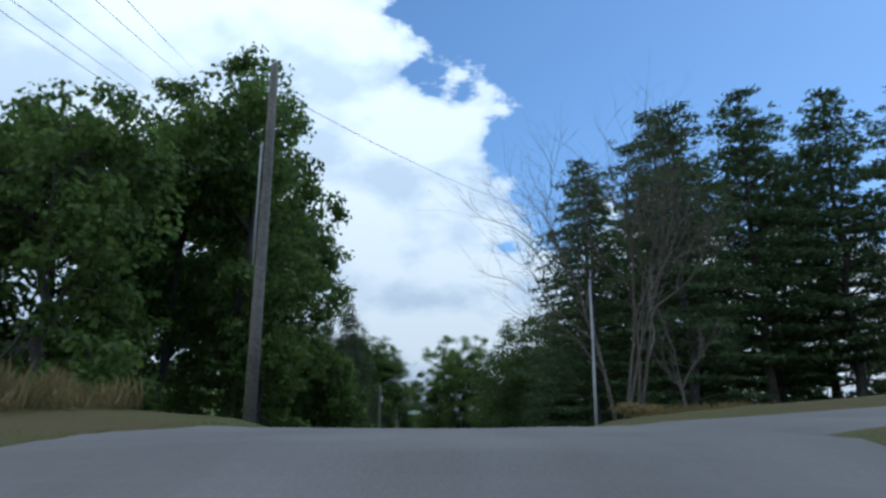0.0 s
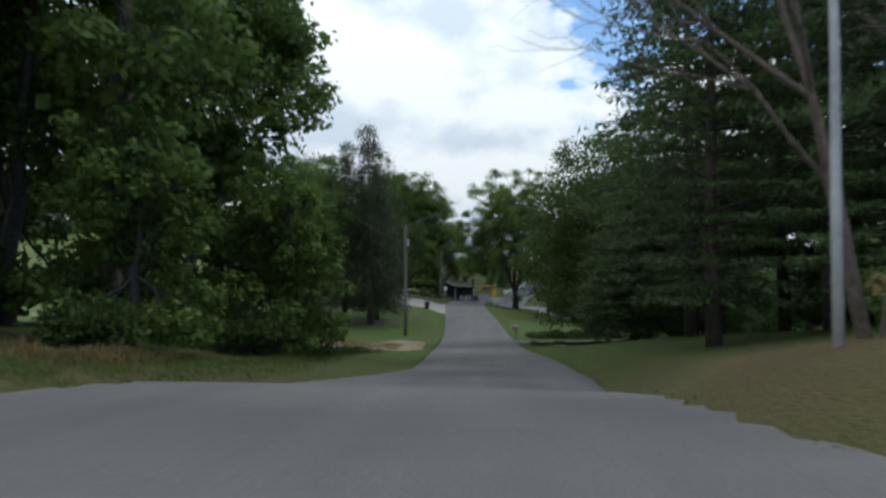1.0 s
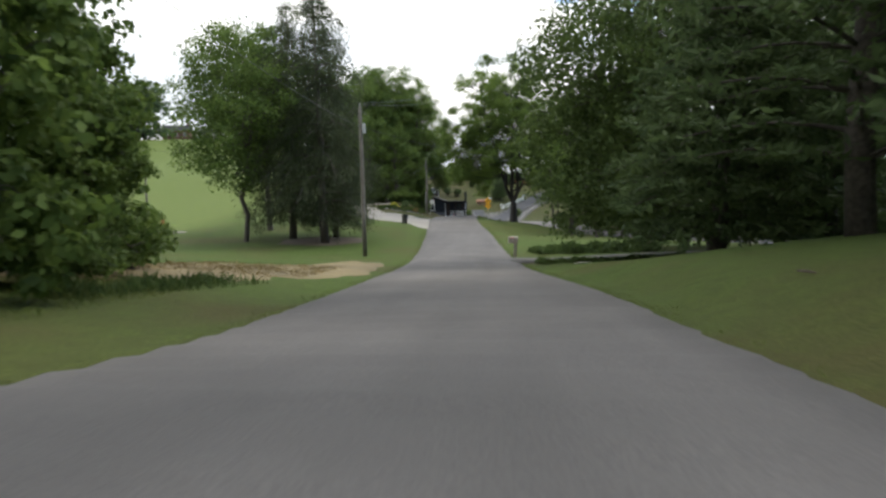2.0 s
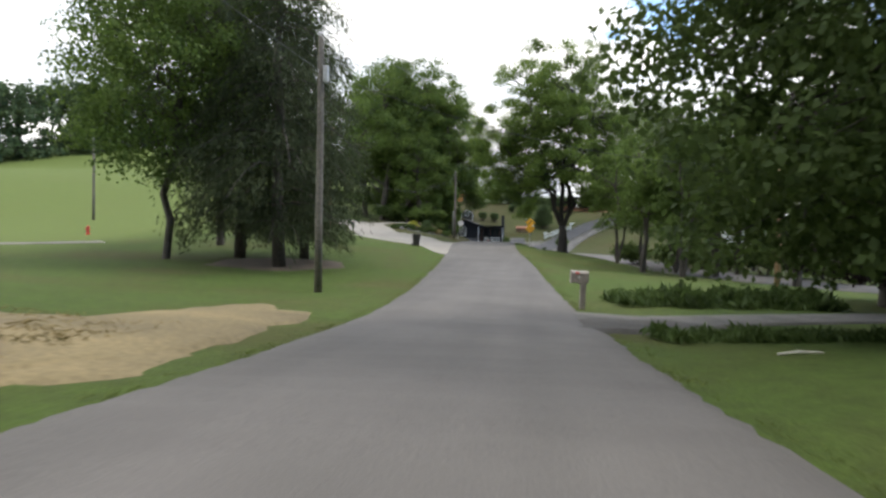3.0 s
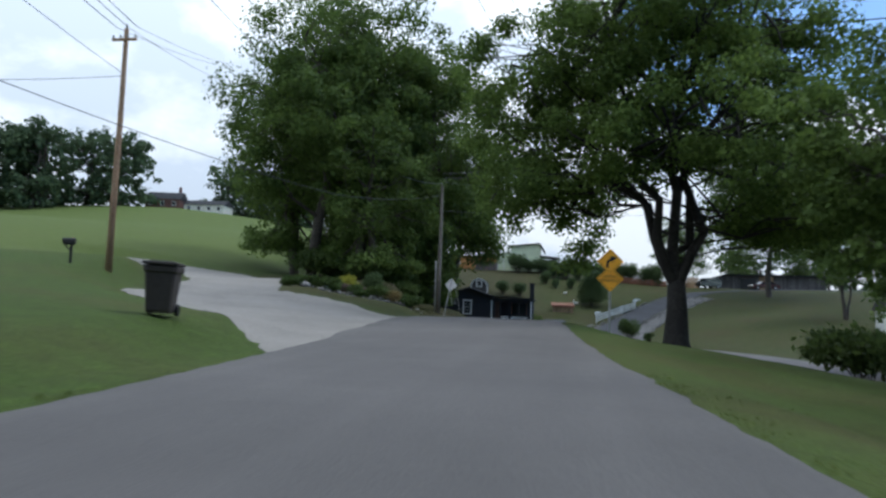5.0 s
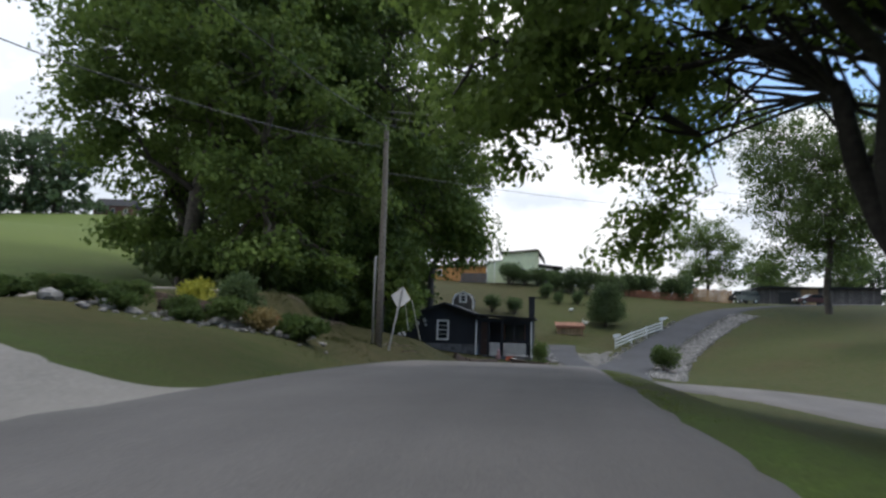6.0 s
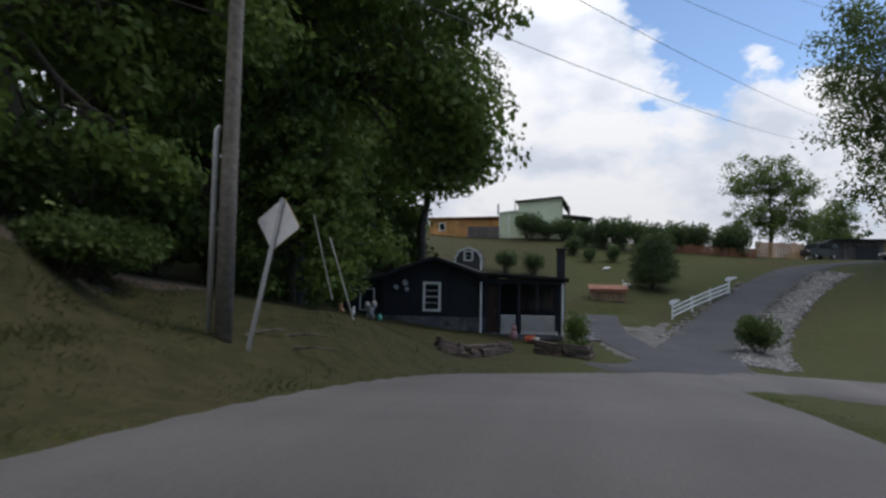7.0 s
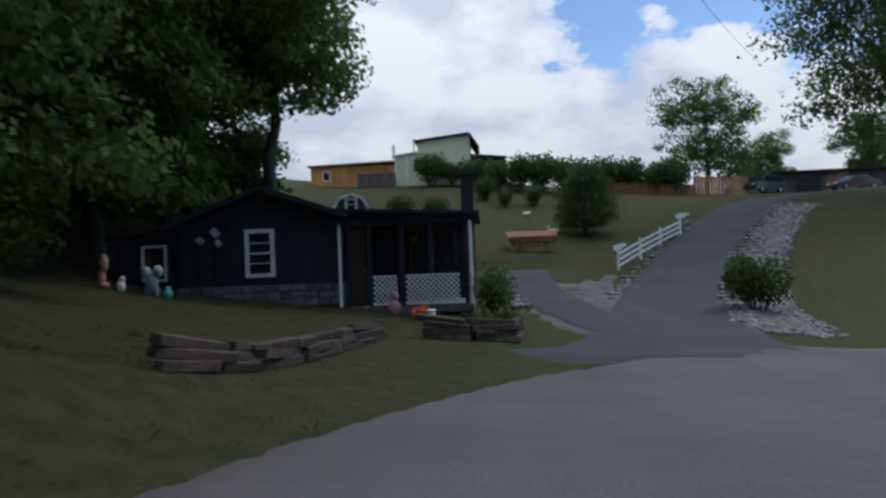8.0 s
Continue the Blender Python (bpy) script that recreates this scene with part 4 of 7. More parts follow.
def shrub(name, m, label, wide, tall, seed, count=1800, leaf=0.13, material="leaf", category="shrub", group="", lumps=7):
    """A low rounded bush: stems from the ground, leaves in uneven lumps."""
    rng = np.random.default_rng(seed)
    bush = thing(name, m, label, category, group)
    bm = bmesh.new()
    pts, ways = [], []
    for k in range(lumps):
        a = rng.random() * math.tau
        c = np.array([math.cos(a) * wide * 0.28 * rng.random() ** 0.5, math.sin(a) * wide * 0.28 * rng.random() ** 0.5, tall * rng.uniform(0.3, 0.68)])
        tube(bm, bent((c[0] * 0.3, c[1] * 0.3, -0.05), c, rng, 3, 0.15), [0.03, 0.025, 0.02, 0.01], 5, False)
        d = rng.normal(size=(count // lumps, 3))
        d = d / np.linalg.norm(d, axis=1, keepdims=True) * (rng.random((len(d), 1)) ** 0.4)
        q = c + d * np.array([wide * 0.3, wide * 0.3, tall * 0.34]) * rng.uniform(0.8, 1.1)
        q[:, 2] = np.maximum(q[:, 2], 0.03)
        pts.append(q)
        ways.append(d + rng.normal(size=d.shape) * 0.6)
    tagged(part("stem", bm, "bark", bush), kind="stuff")
    p = np.concatenate(pts)
    leaf_cards("foliage", p, np.concatenate(ways), leaf * rng.uniform(0.6, 1.35, len(p)), material, bush, 0.55)
    return bush


def spread_copies(first, places):
    """Copies of a tree at (x, y, turn, scale)."""
    return [copy_thing(first, on_ground(x, y, turn, s)) for x, y, turn, s in places]


# -- the wood on the left bank behind the first utility pole
oak = "tall dense broadleaf tree at the edge of the wood"
wood_a = broadleaf("broadleaf_tree", on_ground(-15.2, 52, 10), oak, 29, 7.4, 2.0, 3, 260, 60, 0.46, "leaf", 0.36, 13, 0.5, group="wood by the first pole")
wood_b = broadleaf("broadleaf_tree", on_ground(-25, 46, 80), oak, 20.5, 7.2, 1.5, 4, 235, 62, 0.46, "leaf", 0.34, 11, 0.5, skirt=4, group="wood by the first pole")
wood_c = broadleaf("broadleaf_tree", on_ground(-17.5, 63, 50), "leafy tree with branches down to the grass", 15, 5.8, 0.2, 5, 165, 58, 0.46, "leaf", 0.3, 13, 0.5, skirt=5, group="wood by the first pole")
spread_copies(wood_a, [(-15.5, 65, 250, 0.95), (-20.5, 72, 130, 1.1), (-28, 62, 200, 0.85), (-20.6, 53.5, 60, 0.93)])
spread_copies(wood_b, [(-33, 48, 150, 1.0), (-42, 50, 250, 1.05), (-24, 57, 310, 0.95), (-19.8, 37.5, 200, 0.84), (-27.5, 39, 90, 0.84)])
spread_copies(wood_c, [(-11.7, 176.3, 100, 0.4), (-9.6, 57, 140, 0.62), (-12.6, 66, 60, 0.62), (-17, 75, 260, 0.62), (-12.4, 48.5, 220, 0.6), (-20, 44, 330, 0.6), (-31, 44, 30, 0.7), (-10.2, 64, 10, 0.36), (-26, 74, 80, 0.7), (-38, 43, 120, 0.75), (-27, 41.5, 260, 0.55), (-46, 46, 10, 0.8)])

# -- white pines on the right
pine = "dark white pine with level tiered boughs"
pine_a = conifer("pine_tree", on_ground(12.2, 66, 0), pine, 28, 7.4, 2.2, 11, 24, 6, 0.04, 30, 0.5, group="pines right of the road", trunk_r=0.36, ragged=0.55, shape=0.46, cards=6)
pine_b = conifer("pine_tree", on_ground(16, 57, 0), pine, 27, 7.2, 5.0, 12, 22, 6, 0.0, 34, 0.52, group="pines right of the road", trunk_r=0.36, ragged=0.6, shape=0.46, cards=7)
spread_copies(pine_a, [(21.5, 66, 100, 0.98), (31, 62, 200, 0.95), (14.2, 47.5, 70, 0.8), (9.8, 54, 160, 0.74)])
spread_copies(pine_b, [(21.5, 53, 90, 0.96), (27, 52, 180, 0.93), (33, 51, 270, 0.95), (39, 54, 30, 0.95), (19, 70, 50, 0.95), (26, 61, 130, 1.0)])
hemlock = conifer("hemlock_tree", on_ground(10.2, 73, 0), "low spreading hemlock sweeping the lawn", 12, 5.0, 0.7, 13, 18, 7, 0.18, 27, 0.46, shape=0.55, group="pines right of the road", cards=8)
spread_copies(hemlock, [(16, 76, 140, 0.8), (24, 70, 30, 1.0), (31, 70, 90, 1.1), (40, 66, 160, 1.1)])

# -- the bare tree beside the pole on the right
bare_tree("bare_tree", on_ground(6.3, 34.5, 0), "leafless many-stemmed tree among the pines", 15.0, 6, 21, 4, r=0.085, lean=0.2, fork=(0.3, 0.75))
bare_tree("bare_tree", on_ground(7.2, 35.0, 200) @ pose(0, 0, 0, 0, -6, 0), "slender leafless tree leaning over the road", 17.0, 6, 25, 2, r=0.085, lean=0.16, fork=(0.4, 0.9))
bare_tree("bare_tree", on_ground(9.2, 34.5, 60), "pale leaning dead trunk", 6, 2, 23, 1, r=0.1, lean=0.25, fork=(0.15, 0.3))
shrub("shrub", on_ground(6.6, 33.0), "weedy brown-green shrub under the bare tree", 2.4, 0.9, 31, 1600, 0.14, "dry_blade")
shrub("shrub", on_ground(9.5, 40), "weedy dark shrub under the pines", 3.2, 1.6, 32, 1900, 0.16, "leaf_dark")

# -- the tree with the dark trunk right of the gravel drive
broadleaf("maple_tree", on_ground(14.2, 86.4, 0), "broad dark leafy maple reaching over the gravel drive", 19, 11.0, 2.2, 41, 640, 125, 0.27, "leaf_dark", 0.36, 22, 0.5, clump=0.115, core=60, skirt=7,
          more=(((-7.5, -1.0, 5.0), 3.2), ((-7.8, 2.0, 7.5), 3.4), ((-7.0, -2.5, 10.0), 3.6), ((-8.2, 1.0, 10.5), 3.0)))
broadleaf("maple_tree", on_ground(16.2, 100.3, 0), "low purple-leaved maple on the far lawn", 11.5, 5.6, 1.7, 42, 170, 80, 0.28, "leaf_purple", 0.28, 12, 0.5, skirt=4, core=50)
spread_copies(wood_b, [(27, 104, 120, 0.9), (28, 88, 200, 0.95)])

# -- the drooping spruces by the pole on the left
spruce_a = conifer("spruce_tree", on_ground(-14.2, 109, 0), "dark drooping spruce with hanging sprays", 24.5, 6.4, 2.7, 51, 21, 6, 0.46, 32, 0.36, "spruce", 0.34, 0.74, 1.0, 0.38, cards=18, thin=0.19, group="spruces on the lawn")
spread_copies(spruce_a, [(-18.2, 112.5, 130, 0.93), (-14.2, 113.8, 250, 0.75)])
broadleaf("broadleaf_tree", on_ground(-22, 110, 0), "open leafy tree leaning out of the spruces", 21, 9.2, 4.0, 54, 330, 105, 0.26, "leaf", 0.22, 13, 0.6, core=10)
spread_copies(wood_a, [(-22.5, 119, 200, 0.74)])
# -- the half-dead tree on the lawn
bare_tree("half_dead_tree", on_ground(-18.4, 128, 80), "half-dead tree with bare limbs and few leaves", 18.0, 5, 66, 1, 26, r=0.32, lean=0.0, material="bark", tuft_low=7, fork=(0.4, 0.75), first=0.3)

# -- the tall tree on the right verge by the yellow signs
broadleaf("walnut_tree", on_ground(4.6, 153.8, 0), "tall airy walnut tree with hanging leafy branches", 26, 10.0, 6.4, 71, 760, 160, 0.23, "walnut_leaf", 0.5, 34, 0.4, clump=0.078, fork=2.9, core=0, lobe=(0.24, 0.38), bark="shaded_bark",
          more=(((-6, 1, 10), 3.0), ((-7.5, 3, 12.5), 3.2), ((-4.5, -1, 12), 3.0), ((-3.6, 5.5, 8.8), 2.0), ((-8.5, 0, 14.5), 3.0), ((-5.5, 3, 16), 3.2), ((-7.5, 1.5, 7.7), 2.1), ((-8.8, 0.5, 8.6), 2.2), ((-5.8, 2.4, 7.8), 1.8),
                ((3.5, -3, 8.0), 2.4), ((6.5, -1, 7.2), 2.6), ((5, 4, 7.5), 2.6), ((8, 2, 9), 2.6), ((4, 6.5, 11.5), 2.2), ((-1.5, -5, 9.2), 2.2), ((1.5, -6, 9.5), 2.4), ((5, -5.5, 9), 2.6), ((-4.5, -3.5, 9.8), 2.2),
                ((0, 0, 10), 2.2), ((0, 4, 12.5), 2.4), ((8, -3, 11), 2.8), ((6.5, 6, 11), 2.8), ((4, 1, 6.0), 1.7), ((6, -3, 6.0), 1.6), ((7, 3, 5.8), 1.8)),
          extra=((-9, -2, 11), (-9.5, 1, 12.5), (-10, 3, 14), (-8, 4, 10), (-10, -1, 15), (-9, 2, 17.5), (-8.5, -3, 8.8), (-7, -5, 7.4), (-10.2, 4.5, 11.5), (-3.0, 5.6, 8.2), (-4.0, 6.2, 6.8), (-4.6, 6.6, 5.6), (-4.3, 6.9, 4.5), (-5.6, 6.0, 7.6), (-6.4, 4.5, 8.6), (-3.4, 7.6, 9.0), (-6.8, 2.5, 9.4)))
# -- the group in the low meadow on the right
low_a = broadleaf("broadleaf_tree", on_ground(11, 133, 0), "slender trees in the low meadow", 15.8, 5.2, 2.4, 81, 155, 56, 0.29, "leaf", 0.2, 15, 0.45, clump=0.12, lobe=(0.28, 0.45), stems=2, group="trees in the low meadow")
spread_copies(low_a, [(13.5, 129, 100, 0.85), (17.5, 134, 200, 1.1), (21, 124, 300, 0.95), (20.5, 138, 20, 1.2), (27, 128, 150, 1.0), (15, 139, 250, 0.85), (33, 120, 80, 1.0), (9.6, 141, 60, 0.8), (13, 148, 170, 0.8), (21, 152, 30, 0.85), (19, 161, 280, 0.7), (28, 158, 330, 0.9), (31, 205, 100, 0.9)])

# -- the dark wood left of the bend
bend_a = broadleaf("broadleaf_tree", on_ground(-18, 176, 0), "massive dark broadleaf tree over the bend", 25, 8.5, 3.4, 91, 250, 105, 0.33, "leaf", 0.42, 13, 0.5, group="wood at the bend")
bend_c = broadleaf("broadleaf_tree", on_ground(-21.5, 173, 0), "tall broadleaf tree with a crown overhanging the drive", 25.5, 9.6, 5.0, 93, 290, 150, 0.3, "leaf", 0.4, 14, 0.5, group="wood at the bend",
                   more=(((-3.5, -3, 8.5), 2.4), ((-4.5, -1.5, 12.5), 3.0)))
bend_b = broadleaf("broadleaf_tree", on_ground(-17.6, 187, 0), "broadleaf tree with branches over the house", 19, 6.8, 2.6, 92, 190, 88, 0.32, "leaf", 0.36, 12, 0.5, skirt=4, group="wood at the bend")
broadleaf("broadleaf_tree", on_ground(-12.6, 179.2, 0), "dark broadleaf tree leaning its branches over the road", 24.5, 7.6, 3.4, 94, 270, 165, 0.27, "leaf", 0.28, 14, 0.5, group="wood at the bend",
          extra=((3.6, 0.8, 5.2), (4.4, 1.4, 6.0), (5.4, 1.0, 6.8), (3.6, 0.4, 7.6), (4.9, 1.8, 5.0), (5.6, 1.6, 5.8), (4.6, 0.6, 7.2)))
spread_copies(bend_a, [(-24, 186, 240, 0.95)])
spread_copies(bend_c, [(-16.8, 200.5, 60, 0.95)])
broadleaf("broadleaf_tree", on_ground(-14.6, 207, 0), "tall high-crowned broadleaf tree behind the dark house", 18, 6.2, 4.8, 95, 210, 90, 0.3, "leaf", 0.3, 14, 0.5, group="wood at the bend")
spread_copies(bend_b, [(-26, 181, 40, 1.1), (-15.5, 170, 60, 0.8), (-20, 192, 160, 1.0), (-27, 203, 280, 0.9), (-14.5, 177, 310, 0.75), (-20.5, 204, 80, 0.95), (-20.5, 213, 30, 0.95), (-19.5, 209, 130, 0.9), (-18.2, 197.5, 20, 0.85)])

# -- lone trees and scrub on the hill to the right
hill_a = broadleaf("broadleaf_tree", on_ground(19.5, 247, 0), "lone open tree on the hilltop", 12, 5.8, 1.8, 101, 160, 90, 0.26, "leaf_light", 0.24, 9, 0.55)
broadleaf("broadleaf_tree", on_ground(28.5, 226, 0), "tall spreading tree above the driveway", 24, 13.0, 4.4, 102, 460, 85, 0.36, "leaf_dark", 0.36, 18, 0.5, clump=0.12, core=40)
spread_copies(hill_a, [(34, 268, 100, 0.8), (44, 262, 220, 0.9)])

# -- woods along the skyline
far_a = broadleaf("far_tree", on_ground(60, 205, 0), "distant leafy tree on the skyline", 12, 6.0, 0.2, 111, 64, 36, 0.58, "hazy_far_leaf", 0.3, 7, 0.5, skirt=5, group="skyline wood")
far_places = []
_r = random.Random(5)
for k in range(15):
    far_places.append((-176 + k * 3.7 + _r.uniform(-2, 2), 232 + k * 4.9 + _r.uniform(-6, 10), _r.uniform(0, 360), _r.uniform(1.75, 2.1)))
for k in range(7):
    far_places.append((-111 + k * 5 + _r.uniform(-2, 2), 325 + _r.uniform(-5, 8), _r.uniform(0, 360), _r.uniform(1.2, 1.7)))
for k in range(18):
    far_places.append((30 + k * 7 + _r.uniform(-3, 3), 300 - k * 8 + _r.uniform(-12, 12), _r.uniform(0, 360), _r.uniform(0.8, 1.2)))
for k in range(10):
    far_places.append((55 + _r.uniform(-8, 30), 210 - k * 9, _r.uniform(0, 360), _r.uniform(0.7, 1.1)))
for k in range(7):
    far_places.append((45 + _r.uniform(-5, 20), 30 + k * 7, _r.uniform(0, 360), _r.uniform(0.9, 1.3)))
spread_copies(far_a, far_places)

# -- undergrowth that closes the wood at the bend
thicket = shrub("thicket", on_ground(-13.5, 181, 0), "dark tangled undergrowth below the trees", 5.5, 2.4, 121, 2100, 0.31, "leaf_dark", group="undergrowth at the bend", lumps=12)
spread_copies(thicket, [(-17, 184, 70, 1.1), (-14.5, 173.5, 130, 0.9), (-20, 181, 200, 1.2), (-16, 188.5, 240, 1.0), (-21, 188, 100, 1.3), (-20, 197, 150, 1.2), (-20, 205, 40, 1.3), (-24, 208, 10, 1.4), (-16, 207, 200, 1.4), (-18.5, 209, 0, 1.5), (-19.5, 192, 60, 1.2)])
spread_copies(thicket, [(15.5, 145, 10, 1.4), (19, 148, 50, 1.5), (24.5, 136, 90, 1.6), (29, 131, 200, 1.6), (13.5, 154, 260, 1.2), (21, 151, 60, 1.5), (25.5, 147, 120, 1.7), (30, 141, 180, 1.8), (25, 157, 240, 1.6), (20.5, 165, 300, 1.4), (34, 133, 30, 1.8), (-16, 168.5, 75, 0.9), (-20.5, 171, 15, 1.1), (-12.6, 168.3, 10, 0.5), (-13.6, 170.0, 80, 0.6), (-15.2, 170.8, 140, 0.7)])
spread_copies(thicket, [(-9.5, 60.5, 15, 0.7), (-10.2, 53.5, 95, 0.8), (-12, 46, 190, 0.8), (-11.5, 69, 250, 0.8), (-14, 58, 300, 0.9), (-18, 59, 0, 1.1), (-23, 53, 90, 1.3), (-15.5, 63, 180, 0.9), (-29, 52, 30, 1.3), (-36, 50, 60, 1.4), (-20, 66, 120, 1.2), (17, 62, 40, 0.9), (24, 58, 100, 1.1), (31, 56, 150, 1.2)])


# ---- utility poles and cables ----


def utility_pole(x, y, tall, label, r=0.15, material="pole_wood", lean=(0, 0), arm=0.0, box_at=0.0, conduit=None, base_z=None, insulators=0):
    z = gz(x, y) if base_z is None else base_z
    pole = thing("utility_pole", pose(x, y, z, lean[0], lean[1], 0), label, "utility pole", "utility poles")
    bm = bmesh.new()
    tube(bm, [(0, 0, -0.5), (0, 0, tall * 0.3), (0.02, 0, tall * 0.65), (0, 0, tall - 0.05), (0, 0, tall)], [r * 1.25, r * 1.12, r * 0.98, r * 0.82, r * 0.7], 14)
    smooth(part("shaft", bm, material, pole))
    if arm:
        bm = box(bmesh.new(), (0, -r, tall - 0.6), (arm, 0.1, 0.12), bevel=0.015)
        part("crossarm", bm, material, pole)
        for k in (-0.45, -0.15, 0.15, 0.45):
            bm = tube(bmesh.new(), [(k * arm, -r, tall - 0.54), (k * arm, -r, tall - 0.46), (k * arm, -r, tall - 0.36)], [0.03, 0.06, 0.035], 8)
            part("insulator", bm, "grey_cloth", pole, "grey porcelain insulator")
    bm = tube(bmesh.new(), [(0, 0, tall), (0, 0, tall + 0.14), (0, 0, tall + 0.24)], [0.03, 0.06, 0.03], 8)
    part("insulator", bm, "grey_cloth", pole, "grey porcelain insulator")
    if box_at:
        bm = box(bmesh.new(), (r + 0.12, -0.05, box_at), (0.22, 0.25, 0.75), bevel=0.05)
        part("transformer_box", bm, "conduit", pole, "pale grey metal box")
        bm = box(bmesh.new(), (r + 0.02, -0.05, box_at), (0.06, 0.1, 0.3), bevel=0.01)
        part("bracket", bm, "steel", pole)
    if conduit:
        off, low, high = conduit
        bm = tube(bmesh.new(), [(off, -0.06, low), (off, -0.06, high - 0.1), (off + 0.05, -0.03, high)], [0.055, 0.055, 0.04], 8)
        smooth(part("conduit", bm, "conduit", pole, "pale grey plastic conduit"))
        for u in (0.15, 0.5, 0.85):
            bm = box(bmesh.new(), (off * 0.55, -0.03, low + (high - low) * u), (abs(off) + 0.1, 0.03, 0.05))
            part("strap", bm, "steel", pole)
    return pole


def cable(a, b, sag, r=0.014, label="thin black overhead power cable"):
    pts = [Vector(a).lerp(Vector(b), k / 22) - Vector((0, 0, sag * 4 * (k / 22) * (1 - k / 22))) for k in range(23)]
    ob = part("power_cable", tube(bmesh.new(), pts, [r] * 23, 5), "wire")
    return tagged(ob, label, "cable", "overhead cables")


utility_pole(-8.1, 29.8, 14.0, "weathered grey wooden utility pole with a conduit", 0.19, conduit=(-0.26, 5.7, 10.6))
utility_pole(4.75, 32.4, 5.6, "slim pale pole among the bare stems", 0.055, "conduit")
utility_pole(-8.7, 99.05, 11.6, "weathered utility pole with a pale metal box", 0.15, box_at=9.9)
utility_pole(-22.2, 147.5, 11.85, "slim utility pole with a short crossarm", 0.13, "pole_brown", arm=1.3)
utility_pole(-10.05, 169.1, 9.6, "weathered utility pole on the bank", 0.135, conduit=(-0.25, 0.1, 3.9))
utility_pole(-46, 139, 8.6, "distant grey utility pole on the meadow", 0.13)
utility_pole(16.4, 114.6, 8.5, "orange-brown wooden pole by the low road", 0.15, "pole_brown")

P1, P3, P2, P4 = Vector((-8.1, 29.8, 17.2)), Vector((-8.7, 99.05, 9.1)), Vector((-22.2, 147.5, 12.5)), Vector((-10.05, 169.1, 8.3))
for k, (x, h, xx, hh) in enumerate(((-19.6, 19.9, -26.9, 30.2), (-19.1, 20.3, -26.8, 31.3), (-17.5, 20.3, -26.5, 32.9), (-15.7, 20.4, -24.4, 33.7), (-14.6, 20.6, -23.6, 34.6))):
    # five parallel lines that climb over the wood
    a, b = Vector((x, 30, h)), Vector((xx, 60, hh))
    cable(a - (b - a) * 0.55, b + (b - a) * 0.3, 0.1, 0.017)
cable((-8.2, 29.8, 12.9), (-40, 20, 9.6), 0.35)
cable((-8.1, 29.8, 16.3), (6, 62, 22), 0.5)
cable((-8.7, 99.05, 7.6), (16.4, 114.6, 4.9), 1.3)
cable((-8.7, 99.05, 7.6), (-8.2, 29.8, 12.0), 1.5)
cable((-8.7, 99.05, 8.6), P2 - Vector((0, 0, 2.4)), 0.7)
for dx, sag in ((-0.55, 0.5), (0.05, 0.4), (0.55, 0.35)):
    a = P2 + Vector((dx, 0, -0.05))
    cable(P3 + Vector((dx * 0.6, 0, 0.1)), a, sag, 0.02)
    cable(a, (-31.5 + dx, 175, 19 + 3 * abs(dx)), 0.2)
for top, far in ((P3 + Vector((0.3, 0, -0.9)), (-25.2, 175, 19.0)), (P3 + Vector((0.5, 0, -0.6)), (-22.7, 175, 19.3))):
    cable(top, far, 0.2, 0.02)
for top, far in ((P3 + Vector((0.1, 0, 0.2)), (-5.4, 170, 19.3)), (P3 + Vector((0.3, 0, 0.3)), (-4.0, 170, 21.0))):
    cable(top, far, 0.5, 0.018)
cable((-46, 139, 9.6), P2 - Vector((0, 0, 2.5)), 0.9)
cable((-12.1, 150, 4.7), P4 + Vector((-0.1, 0, -0.4)), 0.3)
cable((-17, 120, 5.2), (-12.1, 150, 4.7), 0.5)
cable((-8.7, 150, 5.6), P4 + Vector((0, 0, 0.5)), 0.15)
for k, (z0, x, z) in enumerate(((0.6, 17.7, 17.5), (0.9, 20, 22.5), (1.2, 23.7, 25.5), (-1.6, 15.2, 15.6))):
    a = P4 + Vector((0, 0, z0))
    d = Vector((x, 225, z)) - a
    cable(a, a + d * 1.5, 0.9)
for k, (ax, ay) in enumerate(((-9.82, 174.7), (-9.08, 174.26))):
    foot = Vector((ax, ay, gz(ax, ay)))
    head = P4 + Vector((0, 0, -0.6 - 0.8 * k))
    guy = thing("guy_wire", Matrix.Translation(foot), "steel guy wire with a pale plastic guard", "guy wire", "guy wires of the pole on the bank")
    d = head - foot
    part("wire", tube(bmesh.new(), [Vector((0, 0, 0)), d], [0.004, 0.004], 5), "wire", guy)
    part("guard", tube(bmesh.new(), [d * 0.05, d * 0.29], [0.019, 0.019], 6), "cream", guy, "pale plastic guard")

# ---- road signs ----


def diamond(bm, centre, half, thick, turn, round_=0.06):
    pts = []
    for k in range(4):
        a = k * math.pi / 2
        for d in (-0.35, 0.0, 0.35):
            c = Vector((math.cos(a), math.sin(a))) * (half - round_)
            pts.append((c.x + math.cos(a + d * 2) * round_ * 0.75, c.y + math.sin(a + d * 2) * round_ * 0.75))
    return prism(bm, pts[::-1], thick, Matrix.Translation(centre) @ turn.to_4x4())


